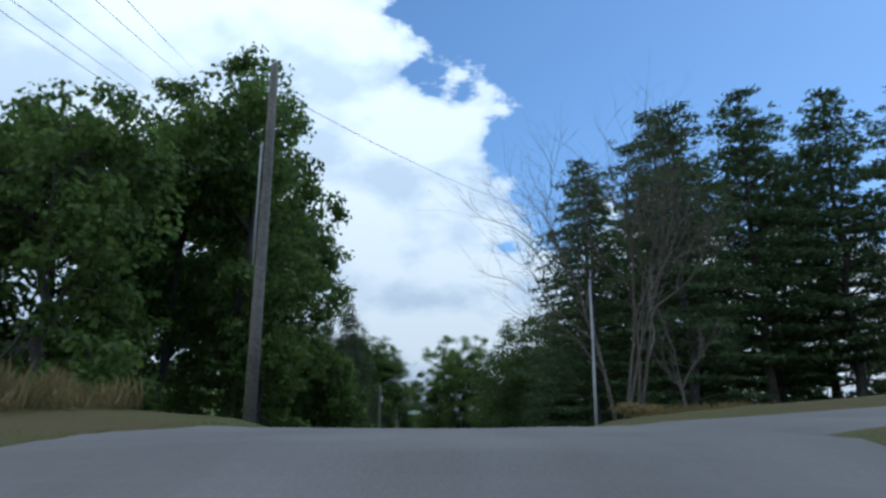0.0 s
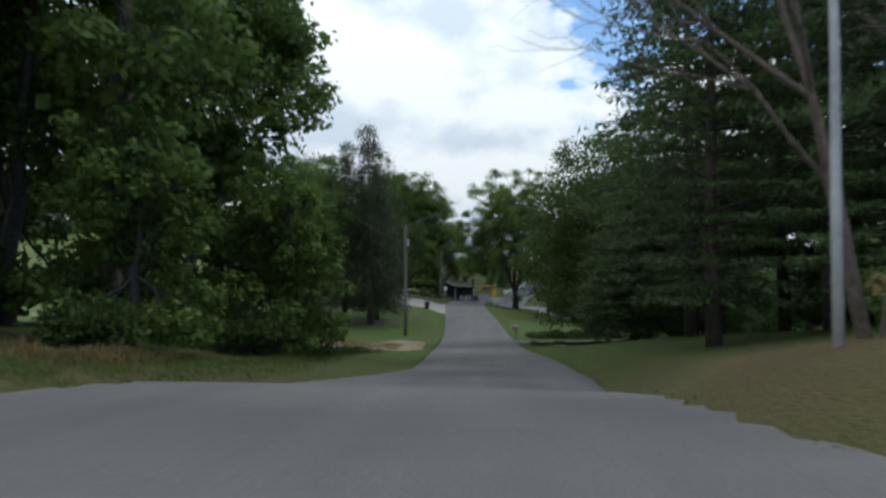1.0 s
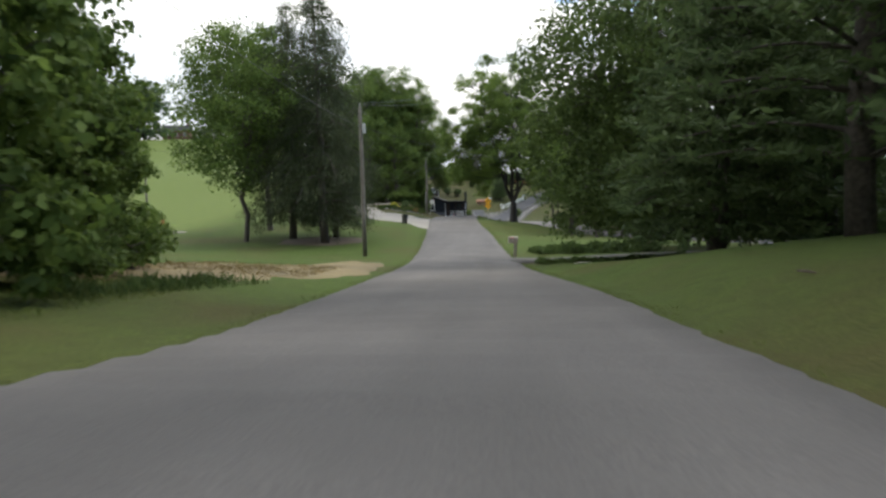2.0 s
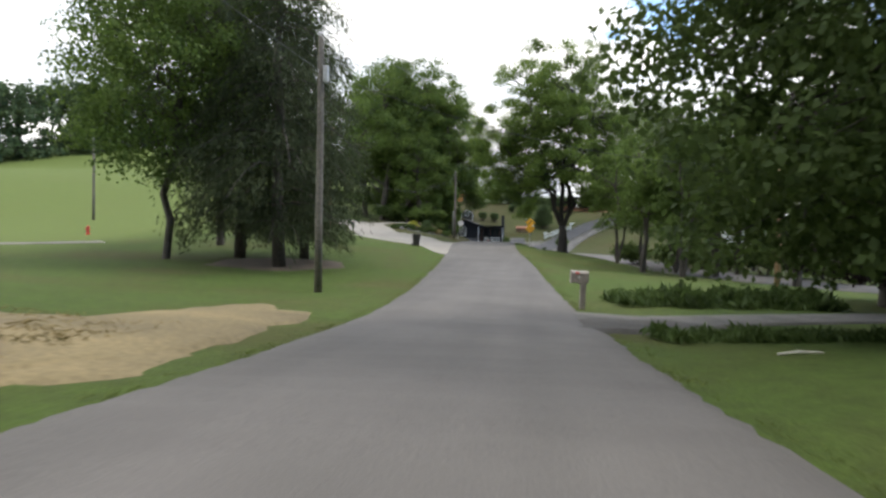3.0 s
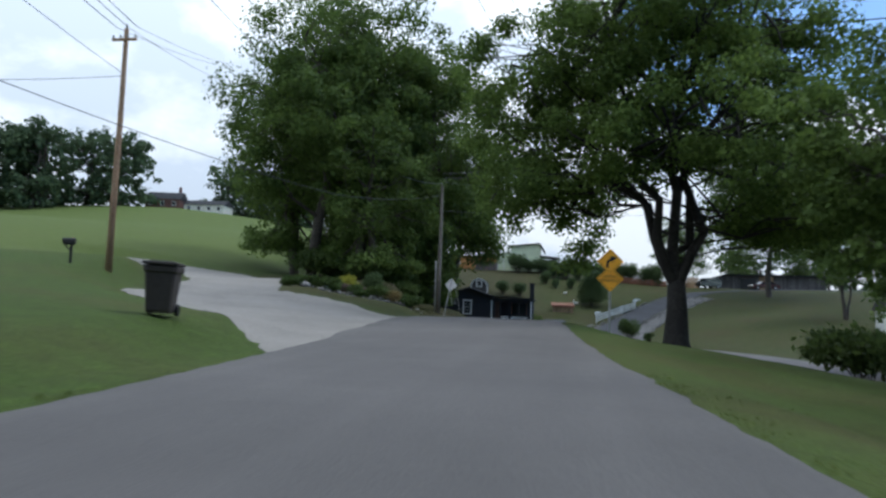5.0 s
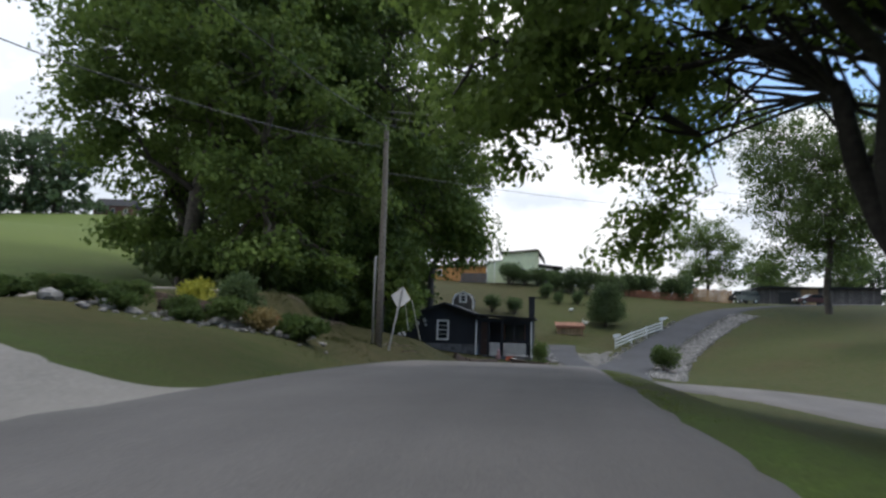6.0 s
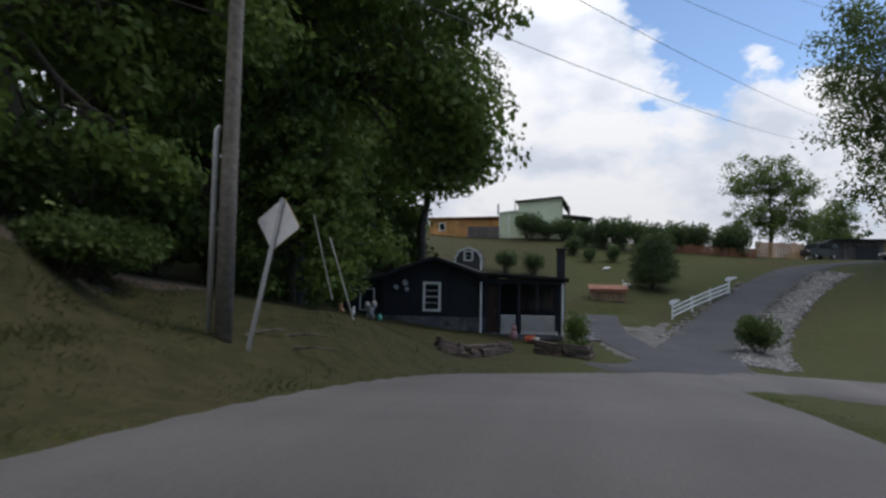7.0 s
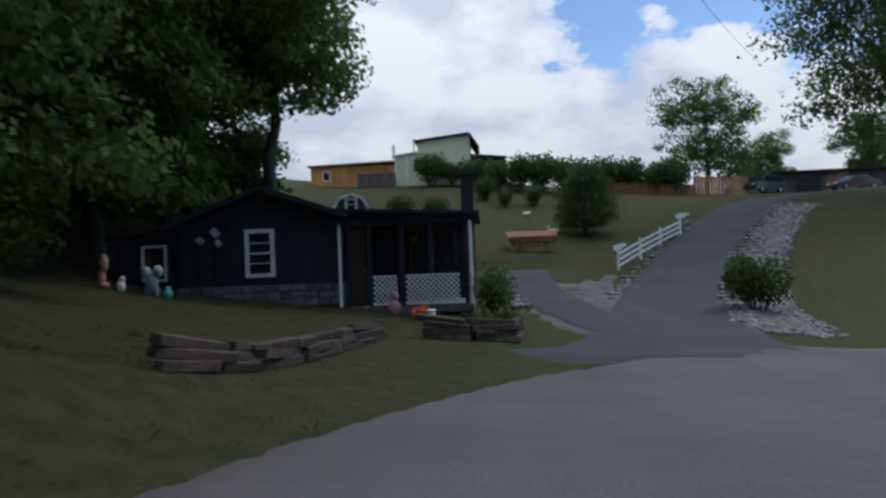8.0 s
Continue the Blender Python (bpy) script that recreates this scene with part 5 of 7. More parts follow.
def written(text, size, m, material, parent, name="lettering"):
    c = bpy.data.curves.new("words", "FONT")
    c.body, c.size, c.align_x, c.align_y, c.extrude, c.offset = text, size, "CENTER", "CENTER", 0.002, 0.0012
    tmp = bpy.data.objects.new("words", c)
    scene.collection.objects.link(tmp)
    me = bpy.data.meshes.new_from_object(tmp.evaluated_get(bpy.context.evaluated_depsgraph_get()))
    bpy.data.objects.remove(tmp)
    me.materials.clear()
    me.materials.append(M[material])
    ob = new(name, me)
    ob.parent = parent
    ob.matrix_basis = m
    return ob


def channel_post(bm, low, high):
    box(bm, (0, 0.0, (low + high) / 2), (0.035, 0.012, high - low))
    for s in (-1, 1):
        box(bm, (s * 0.028, 0.014, (low + high) / 2), (0.022, 0.03, high - low))
    return bm


def warning_signs():
    z = gz(0.76, 144.45)
    top = 1.737 - z
    s = thing("warning_sign", pose(0.76, 144.45, z, 0, 0, 3), "two yellow diamond warning signs on one steel post", "road sign")
    part("post", channel_post(bmesh.new(), -0.3, top - 0.1), "steel", s)
    for k, c in enumerate((top - 0.495, top - 1.14)):
        y = -0.06 if k == 0 else -0.045
        plate = part("sign_plate" if k == 0 else "lower_plate", diamond(bmesh.new(), (0, y, c), 0.495, 0.006, Matrix()), "sign_yellow", s, "yellow diamond sign plate with a thin black border")
        bm = bmesh.new()
        for q in range(4):
            a = math.pi / 4 + q * math.pi / 2
            box(bm, (math.cos(a) * 0.312, y - 0.003, c + math.sin(a) * 0.312), (0.52, 0.003, 0.012), Matrix.Rotation(-(a + math.pi / 2), 3, "Y"))
        part("border", bm, "black", plate, "black border line")
        if k == 0:
            bm = bmesh.new()
            line = [(-0.11, -0.22), (-0.11, -0.08), (-0.085, 0.005), (-0.02, 0.06), (0.06, 0.095)]
            for (ax, az), (bx, bz) in zip(line, line[1:]):
                d = math.atan2(bz - az, bx - ax)
                box(bm, ((ax + bx) / 2, y - 0.0035, c + (az + bz) / 2), (math.hypot(bx - ax, bz - az) + 0.04, 0.003, 0.09), Matrix.Rotation(-d, 3, "Y"))
            prism(bm, [(0.04, -0.01), (0.26, 0.16), (-0.02, 0.215)], 0.003, Matrix.Translation((0, y - 0.007, c)))
            part("arrow", bm, "black", plate, "black right-curve arrow")
        else:
            for row, word in enumerate(("HIDDEN", "ENTRANCE")):
                written(word, 0.142 if row == 0 else 0.136, pose(0, y - 0.006, c + 0.075 - 0.145 * row, 90, 0, 0), "black", plate)
    for c in (top - 0.3, top - 0.75, top - 1.0, top - 1.35):
        part("bolt", tube(bmesh.new(), [(0, -0.03, c), (0, -0.075, c)], [0.011, 0.011], 6), "steel", s)


def sign_from_behind():
    x, y = -9.62, 169.2
    z = gz(x, y)
    s = thing("diamond_sign", pose(x, y, z, -3, 10.5, 0), "bare metal back of a diamond road sign on a leaning post", "road sign")
    part("post", channel_post(bmesh.new(), -0.3, 2.86), "steel", s)
    turn = Matrix.Rotation(radians(-16), 3, "Z")
    part("sign_plate", diamond(bmesh.new(), (0, 0.05, 2.38), 0.5, 0.006, turn), "sign_back", s, "unpainted aluminium sign plate")
    part("sign_face", diamond(bmesh.new(), (0.008, 0.058, 2.38), 0.5, 0.003, turn), "sign_yellow", s, "yellow front sheeting")
    for c in (2.2, 2.6):
        part("bolt", tube(bmesh.new(), [(0, 0.0, c), (0, 0.06, c)], [0.012, 0.012], 6), "steel", s)


warning_signs()
sign_from_behind()

# ---- mailboxes and the bin ----


def big_mailbox():
    x, y = 2.86, 94.25
    b = thing("mailbox", pose(x, y, gz(x, y), 0, 1.5, 8), "large taupe plastic mailbox moulded onto its own post", "mailbox")
    bm = box(bmesh.new(), (0.0, 0, 0.42), (0.2, 0.2, 1.0), bevel=0.02)
    prism(bm, [(-0.1, 0.9), (-0.26, 0.97), (-0.26, 0.99), (0.1, 0.99), (0.1, 0.9)], 0.17, Matrix.Translation((0, -0.085, 0)))
    part("post", bm, "mailbox", b)
    bm = bmesh.new()
    arch = [(-0.16, 0.0), (0.16, 0.0), (0.16, 0.3)] + [(0.16 * math.cos(a), 0.3 + 0.15 * math.sin(a)) for a in np.linspace(0.2, math.pi - 0.2, 9)] + [(-0.16, 0.3)]
    m = Matrix.Translation((0.16, 0, 0.97)) @ Matrix.Rotation(radians(90), 4, "Z")
    prism(bm, arch, 0.6, m)
    bmesh.ops.bevel(bm, geom=list(bm.edges), offset=0.008, segments=1, affect="EDGES")
    box_ = part("box", bm, "mailbox", b)
    bm = prism(bmesh.new(), [(p[0] * 1.06, p[1] * 1.05) for p in arch], 0.05, Matrix.Translation((-0.43, 0, 0.965)) @ Matrix.Rotation(radians(90), 4, "Z"))
    part("door", bm, "mailbox", box_)
    part("flag", box(bmesh.new(), (-0.26, -0.168, 1.33), (0.16, 0.012, 0.07), bevel=0.005), "red", box_, "red plastic flag")
    for k, (zz, w) in enumerate(((1.2, 0.12), (1.16, 0.09))):
        part("number_bar", box(bmesh.new(), (-0.2, -0.165, zz), (w, 0.004, 0.022)), "white", box_, "pale bar")


def dark_mailbox(x, y, turn, label):
    b = thing("mailbox", on_ground(x, y, turn), label, "mailbox", "dark mailboxes by the concrete drive")
    bm = box(bmesh.new(), (0, 0, 0.5), (0.1, 0.1, 1.15), bevel=0.01)
    part("post", bm, "black", b)
    bm = box(bmesh.new(), (0.1, 0, 0.86), (0.5, 0.06, 0.07), bevel=0.01)
    tube(bm, [(0.02, 0, 0.55), (0.3, 0, 0.84)], [0.03, 0.03], 6)
    part("bracket", bm, "black", b)
    arch = [(-0.11, 0.0), (0.11, 0.0), (0.11, 0.14)] + [(0.11 * math.cos(a), 0.14 + 0.1 * math.sin(a)) for a in np.linspace(0.2, math.pi - 0.2, 7)] + [(-0.11, 0.14)]
    bm = prism(bmesh.new(), arch, 0.52, Matrix.Translation((0.36, 0, 0.9)) @ Matrix.Rotation(radians(90), 4, "Z"))
    box_ = part("box", bm, "black", b)
    part("flag", box(bmesh.new(), (0.0, -0.118, 1.1), (0.02, 0.012, 0.2), bevel=0.003), "red", box_)


def wheeled_bin():
    x, y = -9.42, 130.9
    b = thing("wheeled_bin", pose(x, y, gz(x, y), 0, 2.0, 18), "dark brown plastic wheeled rubbish bin at the drive", "rubbish bin")
    bm = bmesh.new()
    rings = []
    for z, w, d in ((0.06, 0.23, 0.24), (0.12, 0.25, 0.27), (0.9, 0.31, 0.36), (0.93, 0.34, 0.39), (1.03, 0.345, 0.4), (1.05, 0.335, 0.39)):
        rings.append([bm.verts.new((sx * w * fx, sy * d * fy, z)) for sx, sy, fx, fy in ((-1, -1, 0.85, 1), (1, -1, 0.85, 1), (1, -1, 1, 0.87), (1, 1, 1, 0.87), (1, 1, 0.85, 1), (-1, 1, 0.85, 1), (-1, 1, 1, 0.87), (-1, -1, 1, 0.87))])
    for r, s in zip(rings, rings[1:]):
        for k in range(8):
            bm.faces.new((r[k], r[(k + 1) % 8], s[(k + 1) % 8], s[k]))
    bm.faces.new(rings[0][::-1])
    bm.faces.new(rings[-1])
    part("body", bm, "can", b)
    bm = box(bmesh.new(), (0, -0.02, 1.1), (0.72, 0.84, 0.07), bevel=0.03)
    box(bm, (0, 0, 1.14), (0.5, 0.6, 0.04), bevel=0.015)
    part("lid", bm, "can", b)
    bm = tube(bmesh.new(), [(-0.26, 0.44, 1.0), (0.26, 0.44, 1.0)], [0.02, 0.02], 8)
    part("handle", bm, "can", b)
    for s in (-1, 1):
        bm = tube(bmesh.new(), [(s * 0.25, 0.3, 0.13), (s * 0.32, 0.3, 0.13)], [0.13, 0.13], 16)
        part("wheel", bm, "tyre", b, "black rubber wheel")


big_mailbox()
dark_mailbox(-22.8, 145.6, 200, "black mailbox on a black post beside the utility pole")
dark_mailbox(-19.6, 147.9, 160, "black mailbox with scroll bracket by the drive")
wheeled_bin()

# ---- the dark house at the bend ----
HX, HY, HZ = -10.5, 195.0, -2.0


def at_house(x, y, z):
    return (x - HX, y - HY, z - HZ)


def frame_window(parent, x0, x1, z0, z1, y, name="window", bars=3, trim=0.1, uprights=0):
    """A white-framed window on a front wall at depth y: casing, sashes and panes."""
    w = part(name, bmesh.new(), "white", parent, "white-framed sash window")
    bm = bmesh.new()
    for x in (x0 + trim / 2, x1 - trim / 2):
        box(bm, at_house(x, y - 0.03, (z0 + z1) / 2), (trim, 0.07, z1 - z0))
    for z in (z0 + trim / 2, z1 - trim / 2):
        box(bm, at_house((x0 + x1) / 2, y - 0.033, z), (x1 - x0 - 2 * trim, 0.07, trim))
    part("casing", bm, "white", w)
    for k in range(bars):
        z = z0 + trim + (z1 - z0 - 2 * trim) * (k + 1) / (bars + 1)
        part("glazing_bar", box(bmesh.new(), at_house((x0 + x1) / 2, y - 0.02, z), (x1 - x0 - 2 * trim, 0.04, 0.06 if k == bars // 2 else 0.03)), "white", w)
    for k in range(bars + 1):
        za = z0 + trim + (z1 - z0 - 2 * trim) * k / (bars + 1)
        zb = z0 + trim + (z1 - z0 - 2 * trim) * (k + 1) / (bars + 1)
        part("pane", box(bmesh.new(), at_house((x0 + x1) / 2, y - 0.004, (za + zb) / 2), (x1 - x0 - 2 * trim, 0.008, zb - za)), "glass", w)
    return w


def dark_house():
    h = thing("house", pose(HX, HY, HZ), "low dark-painted house with a gable, side porch and stone base", "house")
    # front and side walls
    bm = prism(bmesh.new(), [(-14.1 - HX, -1.25 - HZ), (-8.5 - HX, -1.25 - HZ), (-8.5 - HX, 1.0 - HZ), (-11.1 - HX, 1.86 - HZ), (-14.1 - HX, 0.82 - HZ)], 8.5)
    part("wall", bm, "navy", h, "dark blue-black board wall")
    for k in range(10):
        x = -13.9 + k * 0.56
        top = 1.8 - abs(x + 11.1) * 0.34
        if -11.8 < x < -10.7:
            continue
        part("batten", box(bmesh.new(), at_house(x, 194.99, (top - 1.25) / 2), (0.05, 0.03, top + 1.2)), "navy", h)
    bm = box(bmesh.new(), at_house(-11.3, 199.2, -1.9), (5.56, 8.3, 1.3))
    base = part("foundation", bm, "grey_block", h, "grey stone block foundation")
    rng = random.Random(7)
    for row in range(3):
        x = -14.1 + (row % 2) * 0.2
        while x < -8.6:
            w = rng.uniform(0.3, 0.55)
            w = min(w, -8.55 - x)
            ob = part("stone_block", box(bmesh.new(), at_house(x + w / 2, 195.0, -1.37 - row * 0.24), (w - 0.03, 0.16 + rng.random() * 0.05, 0.215), bevel=0.025), "grey_block", base)
            x += w
    # lean-to on the far left
    bm = prism(bmesh.new(), [(-16.35 - HX, -1.6 - HZ), (-14.12 - HX, -1.6 - HZ), (-14.12 - HX, 0.72 - HZ), (-16.35 - HX, 0.42 - HZ)], 5.0, Matrix.Translation((0, 0.15, 0)))
    part("lean_to", bm, "navy", h, "dark lean-to side room")
    # porch room on the right: posts, back wall, door, roof edge
    bm = box(bmesh.new(), at_house(-6.4, 198.6, -0.6), (4.2, 0.15, 3.0))
    box(bm, at_house(-4.3, 199.9, -0.6), (0.15, 2.6, 3.0))
    part("porch_back_wall", bm, "navy", h)
    bm = box(bmesh.new(), at_house(-6.4, 196.9, -2.2), (4.35, 3.7, 0.26), bevel=0.02)
    part("porch_floor", bm, "grey_block", h, "grey porch floor slab")
    for x in (-8.3, -7.62, -6.55, -5.6, -4.42):
        part("porch_post", box(bmesh.new(), at_house(x, 195.15, -0.6), (0.14, 0.14, 2.95), bevel=0.01), "navy", h)
    part("porch_beam", box(bmesh.new(), at_house(-6.35, 195.15, 0.72), (4.3, 0.16, 0.28), bevel=0.01), "navy", h)
    door = part("door", box(bmesh.new(), at_house(-7.98, 195.22, -0.75), (0.5, 0.05, 2.5), bevel=0.01), "door_brown", h, "dark brown wooden door")
    part("door_handle", tube(bmesh.new(), [at_house(-7.8, 195.19, -0.9), at_house(-7.8, 195.12, -0.9)], [0.025, 0.03], 8), "steel", door)
    pw = part("porch_window", box(bmesh.new(), at_house(-5.75, 198.5, -0.2), (1.6, 0.04, 1.2)), "glass", h, "dark porch window")
    bm = bmesh.new()
    for x in (-6.6, -5.75, -4.9):
        box(bm, at_house(x, 198.47, -0.2), (0.06, 0.05, 1.3))
    part("mullion", bm, "rust_wood", pw)
    # white corner boards / downpipes
    for x, y in ((-8.58, 194.93), (-4.27, 195.02)):
        part("downpipe", tube(bmesh.new(), [at_house(x, y, -2.1), at_house(x, y, 0.5), at_house(x, y + 0.12, 0.66)], [0.06, 0.06, 0.05], 8), "white", h, "white downpipe")
    # roofs: overhanging, with thickness
    for side, x_edge, z_edge in ((-1, -14.5, 0.72), (1, -8.25, 0.93)):
        bm = bmesh.new()
        prism(bm, [(-11.1 - HX, 1.93 - HZ), (x_edge - HX, z_edge - HZ), (x_edge - HX, z_edge + 0.1 - HZ), (-11.1 - HX, 2.03 - HZ)][::side], 9.3, Matrix.Translation((0, -0.35, 0)))
        part("roof", bm, "dark_roof", h, "dark shingle roof slope")
    bm = prism(bmesh.new(), [(-8.9 - HX, 1.1 - HZ), (-3.95 - HX, 0.83 - HZ), (-3.95 - HX, 0.93 - HZ), (-8.9 - HX, 1.2 - HZ)], 7.0, Matrix.Translation((0, -0.2, 0)))
    part("porch_roof", bm, "dark_roof", h, "dark nearly flat porch roof")
    bm = prism(bmesh.new(), [(-16.6 - HX, 0.42 - HZ), (-14.0 - HX, 0.76 - HZ), (-14.0 - HX, 0.86 - HZ), (-16.6 - HX, 0.52 - HZ)], 5.4, Matrix.Translation((0, -0.05, 0)))
    part("lean_to_roof", bm, "dark_roof", h, "dark lean-to roof")
    for side, x_edge, z_edge in ((-1, -14.5, 0.77), (1, -8.25, 0.98)):
        d = Vector((x_edge + 11.1, 0, z_edge - 1.98))
        bm = box(bmesh.new(), at_house((x_edge - 11.1) / 2, 194.62, (z_edge + 1.98) / 2 - 0.03), (d.length, 0.03, 0.16), Matrix.Rotation(-math.atan2(d.z, d.x), 3, "Y"))
        part("bargeboard", bm, "navy", h)
    # chimney
    bm = box(bmesh.new(), at_house(-4.45, 201.4, 0.4), (0.52, 0.52, 4.9), bevel=0.03)
    ch = part("chimney", bm, "dark_roof", h, "dark painted chimney")
    part("chimney_cap", box(bmesh.new(), at_house(-4.45, 201.4, 2.86), (0.64, 0.64, 0.1), bevel=0.02), "dark_roof", ch)
    frame_window(h, -11.75, -10.76, -0.98, 0.62, 195.0, bars=3, trim=0.13)
    frame_window(h, -15.35, -14.5, -1.0, 0.22, 195.14, bars=0, trim=0.07)
    # lattice screens between the porch posts
    for x0, x1 in ((-7.5, -6.72), (-6.42, -4.66)):
        lat = part("lattice_screen", bmesh.new(), "white", h, "white diagonal lattice screen")
        z0, z1 = -2.02, -1.1
        for z in (z0, z1):
            part("rail", box(bmesh.new(), at_house((x0 + x1) / 2, 195.02, z), (x1 - x0, 0.03, 0.05)), "white", lat)
        step = 0.17
        for s in (-1, 1):
            k = -int((z1 - z0) / step) - 1
            while x0 + k * step < x1:
                ax, bx = x0 + k * step, x0 + k * step + (z1 - z0)
                lo, hi = max(ax, x0), min(bx, x1)
                if hi - lo > 0.05:
                    za, zb = z0 + (lo - ax), z0 + (hi - ax)
                    if s < 0:
                        za, zb = z0 + z1 - za, z0 + z1 - zb
                    mid, L = ((lo + hi) / 2, (za + zb) / 2), math.hypot(hi - lo, zb - za)
                    part("slat", box(bmesh.new(), at_house(mid[0], 195.02 + 0.008 * s, mid[1]), (L, 0.007, 0.045), Matrix.Rotation(-math.atan2(zb - za, hi - lo), 3, "Y")), "white", lat)
                k += 1
    # ornaments fixed to the front wall
    for x, z, s in ((-12.75, 0.55, 0.26), (-13.25, 0.3, 0.22), (-12.65, 0.2, 0.2)):
        bm = box(bmesh.new(), at_house(x, 194.93, z), (s, 0.1, s * 1.15), Matrix.Rotation(0.3 * x, 3, "Y"), bevel=0.04)
        part("wall_ornament", bm, "grey_cloth", h, "pale weathered wall ornament")
    bm = tube(bmesh.new(), [at_house(-9.0, 194.9, 0.3), at_house(-9.0, 194.78, 0.24), at_house(-9.0, 194.78, 0.1)], [0.03, 0.06, 0.05], 8)
    part("porch_lamp", bm, "black", h, "black wall lantern")


dark_house()


def ornament(x, y, label, pieces):
    """A garden ornament as one plain mesh of rounded lumps: (x, z, rx, rz)."""
    o = bmesh.new()
    for px, pz, rx, rz in pieces:
        bmesh.ops.create_uvsphere(o, u_segments=12, v_segments=8, radius=1.0, matrix=Matrix.Translation((px, 0, pz)) @ Matrix.Diagonal((rx, min(rx, 0.16), rz, 1)))
    return o, on_ground(x, y)


for x, y, mat, label, pieces in (
        (-14.3, 193.6, "grey_cloth", "pale grey plaster garden ornament by the house", ((-0.18, 0.75, 0.16, 0.2), (0.2, 0.78, 0.16, 0.2), (0.0, 0.45, 0.2, 0.35), (-0.15, 0.15, 0.09, 0.2), (0.15, 0.15, 0.09, 0.2))),
        (-15.9, 193.7, "skin_tan", "tan plaster garden ornament by the lean-to", ((0.0, 0.8, 0.14, 0.3), (-0.08, 0.35, 0.12, 0.3), (0, 0.1, 0.16, 0.12))),
        (-13.75, 193.5, "teal", "small teal glazed pot on the grass", ((0, 0.16, 0.15, 0.17), (0, 0.34, 0.1, 0.05))),
        (-15.2, 193.4, "white", "small white garden ornament on the grass", ((0, 0.2, 0.13, 0.2), (0.05, 0.42, 0.08, 0.1))),
        (-6.75, 194.3, "pink", "faded pink garden ornament on the porch step", ((0, 0.25, 0.2, 0.28), (0.02, 0.62, 0.14, 0.17))),
        (-5.55, 193.9, "white", "white flower pot beside the porch", ((0, 0.16, 0.15, 0.18), (0, 0.33, 0.17, 0.04))),
        (1.0, 221.7, "white", "white plaster goose on the hillside lawn", ((0, 0.2, 0.32, 0.2), (-0.28, 0.42, 0.08, 0.22), (0.22, 0.22, 0.2, 0.12))),
        (-0.5, 226.5, "white", "white plaster ornament among the shrubs", ((0, 0.15, 0.3, 0.16), (0.25, 0.25, 0.12, 0.1)))):
    o, m = ornament(x, y, label, pieces)
    ob = smooth(part("garden_ornament", o, mat))
    ob.matrix_basis = m
    tagged(ob, label, "garden ornament")

# ---- timber edging in front of the house ----


def timber_wall(points, rows, label, seed):
    rng = random.Random(seed)
    x0, y0 = points[0]
    w = thing("timber_wall", pose(x0, y0, gz(x0, y0)), label, "retaining wall")
    z0 = gz(x0, y0)
    for (ax, ay), (bx, by) in zip(points, points[1:]):
        L = math.hypot(bx - ax, by - ay)
        turn = math.atan2(by - ay, bx - ax)
        za, zb = gz(ax, ay), gz(bx, by)
        for r in range(rows):
            done = 0.0
            while done < L - 0.15:
                piece = min(rng.uniform(1.1, 2.0), L - done)
                u = (done + piece / 2) / L
                m = Matrix.Rotation(turn + rng.uniform(-0.12, 0.12), 3, "Z") @ Matrix.Rotation(-math.atan2(zb - za, L) + rng.uniform(-0.08, 0.08), 3, "Y") @ Matrix.Rotation(rng.uniform(-0.25, 0.25), 3, "X")
                c = (ax + (bx - ax) * u - x0 - 0.05 * r + rng.uniform(-0.07, 0.07), ay + (by - ay) * u - y0 + rng.uniform(-0.05, 0.05), za + (zb - za) * u - z0 + 0.06 + r * 0.165)
                part("timber", box(bmesh.new(), c, (piece - 0.03, 0.2 + rng.uniform(-0.03, 0.03), 0.165), m, bevel=0.025), "log", w)
                done += piece
    return w


timber_wall([(-8.3, 181.2), (-7.65, 183.4), (-7.25, 185.8), (-6.9, 188.3), (-6.5, 190.4)], 3, "low stacked timber retaining wall, old and leaning", 3)
timber_wall([(-5.5, 190.9), (-4.2, 191.0), (-3.0, 191.6), (-2.7, 193.4)], 4, "stacked timber planter edging by the porch", 4)

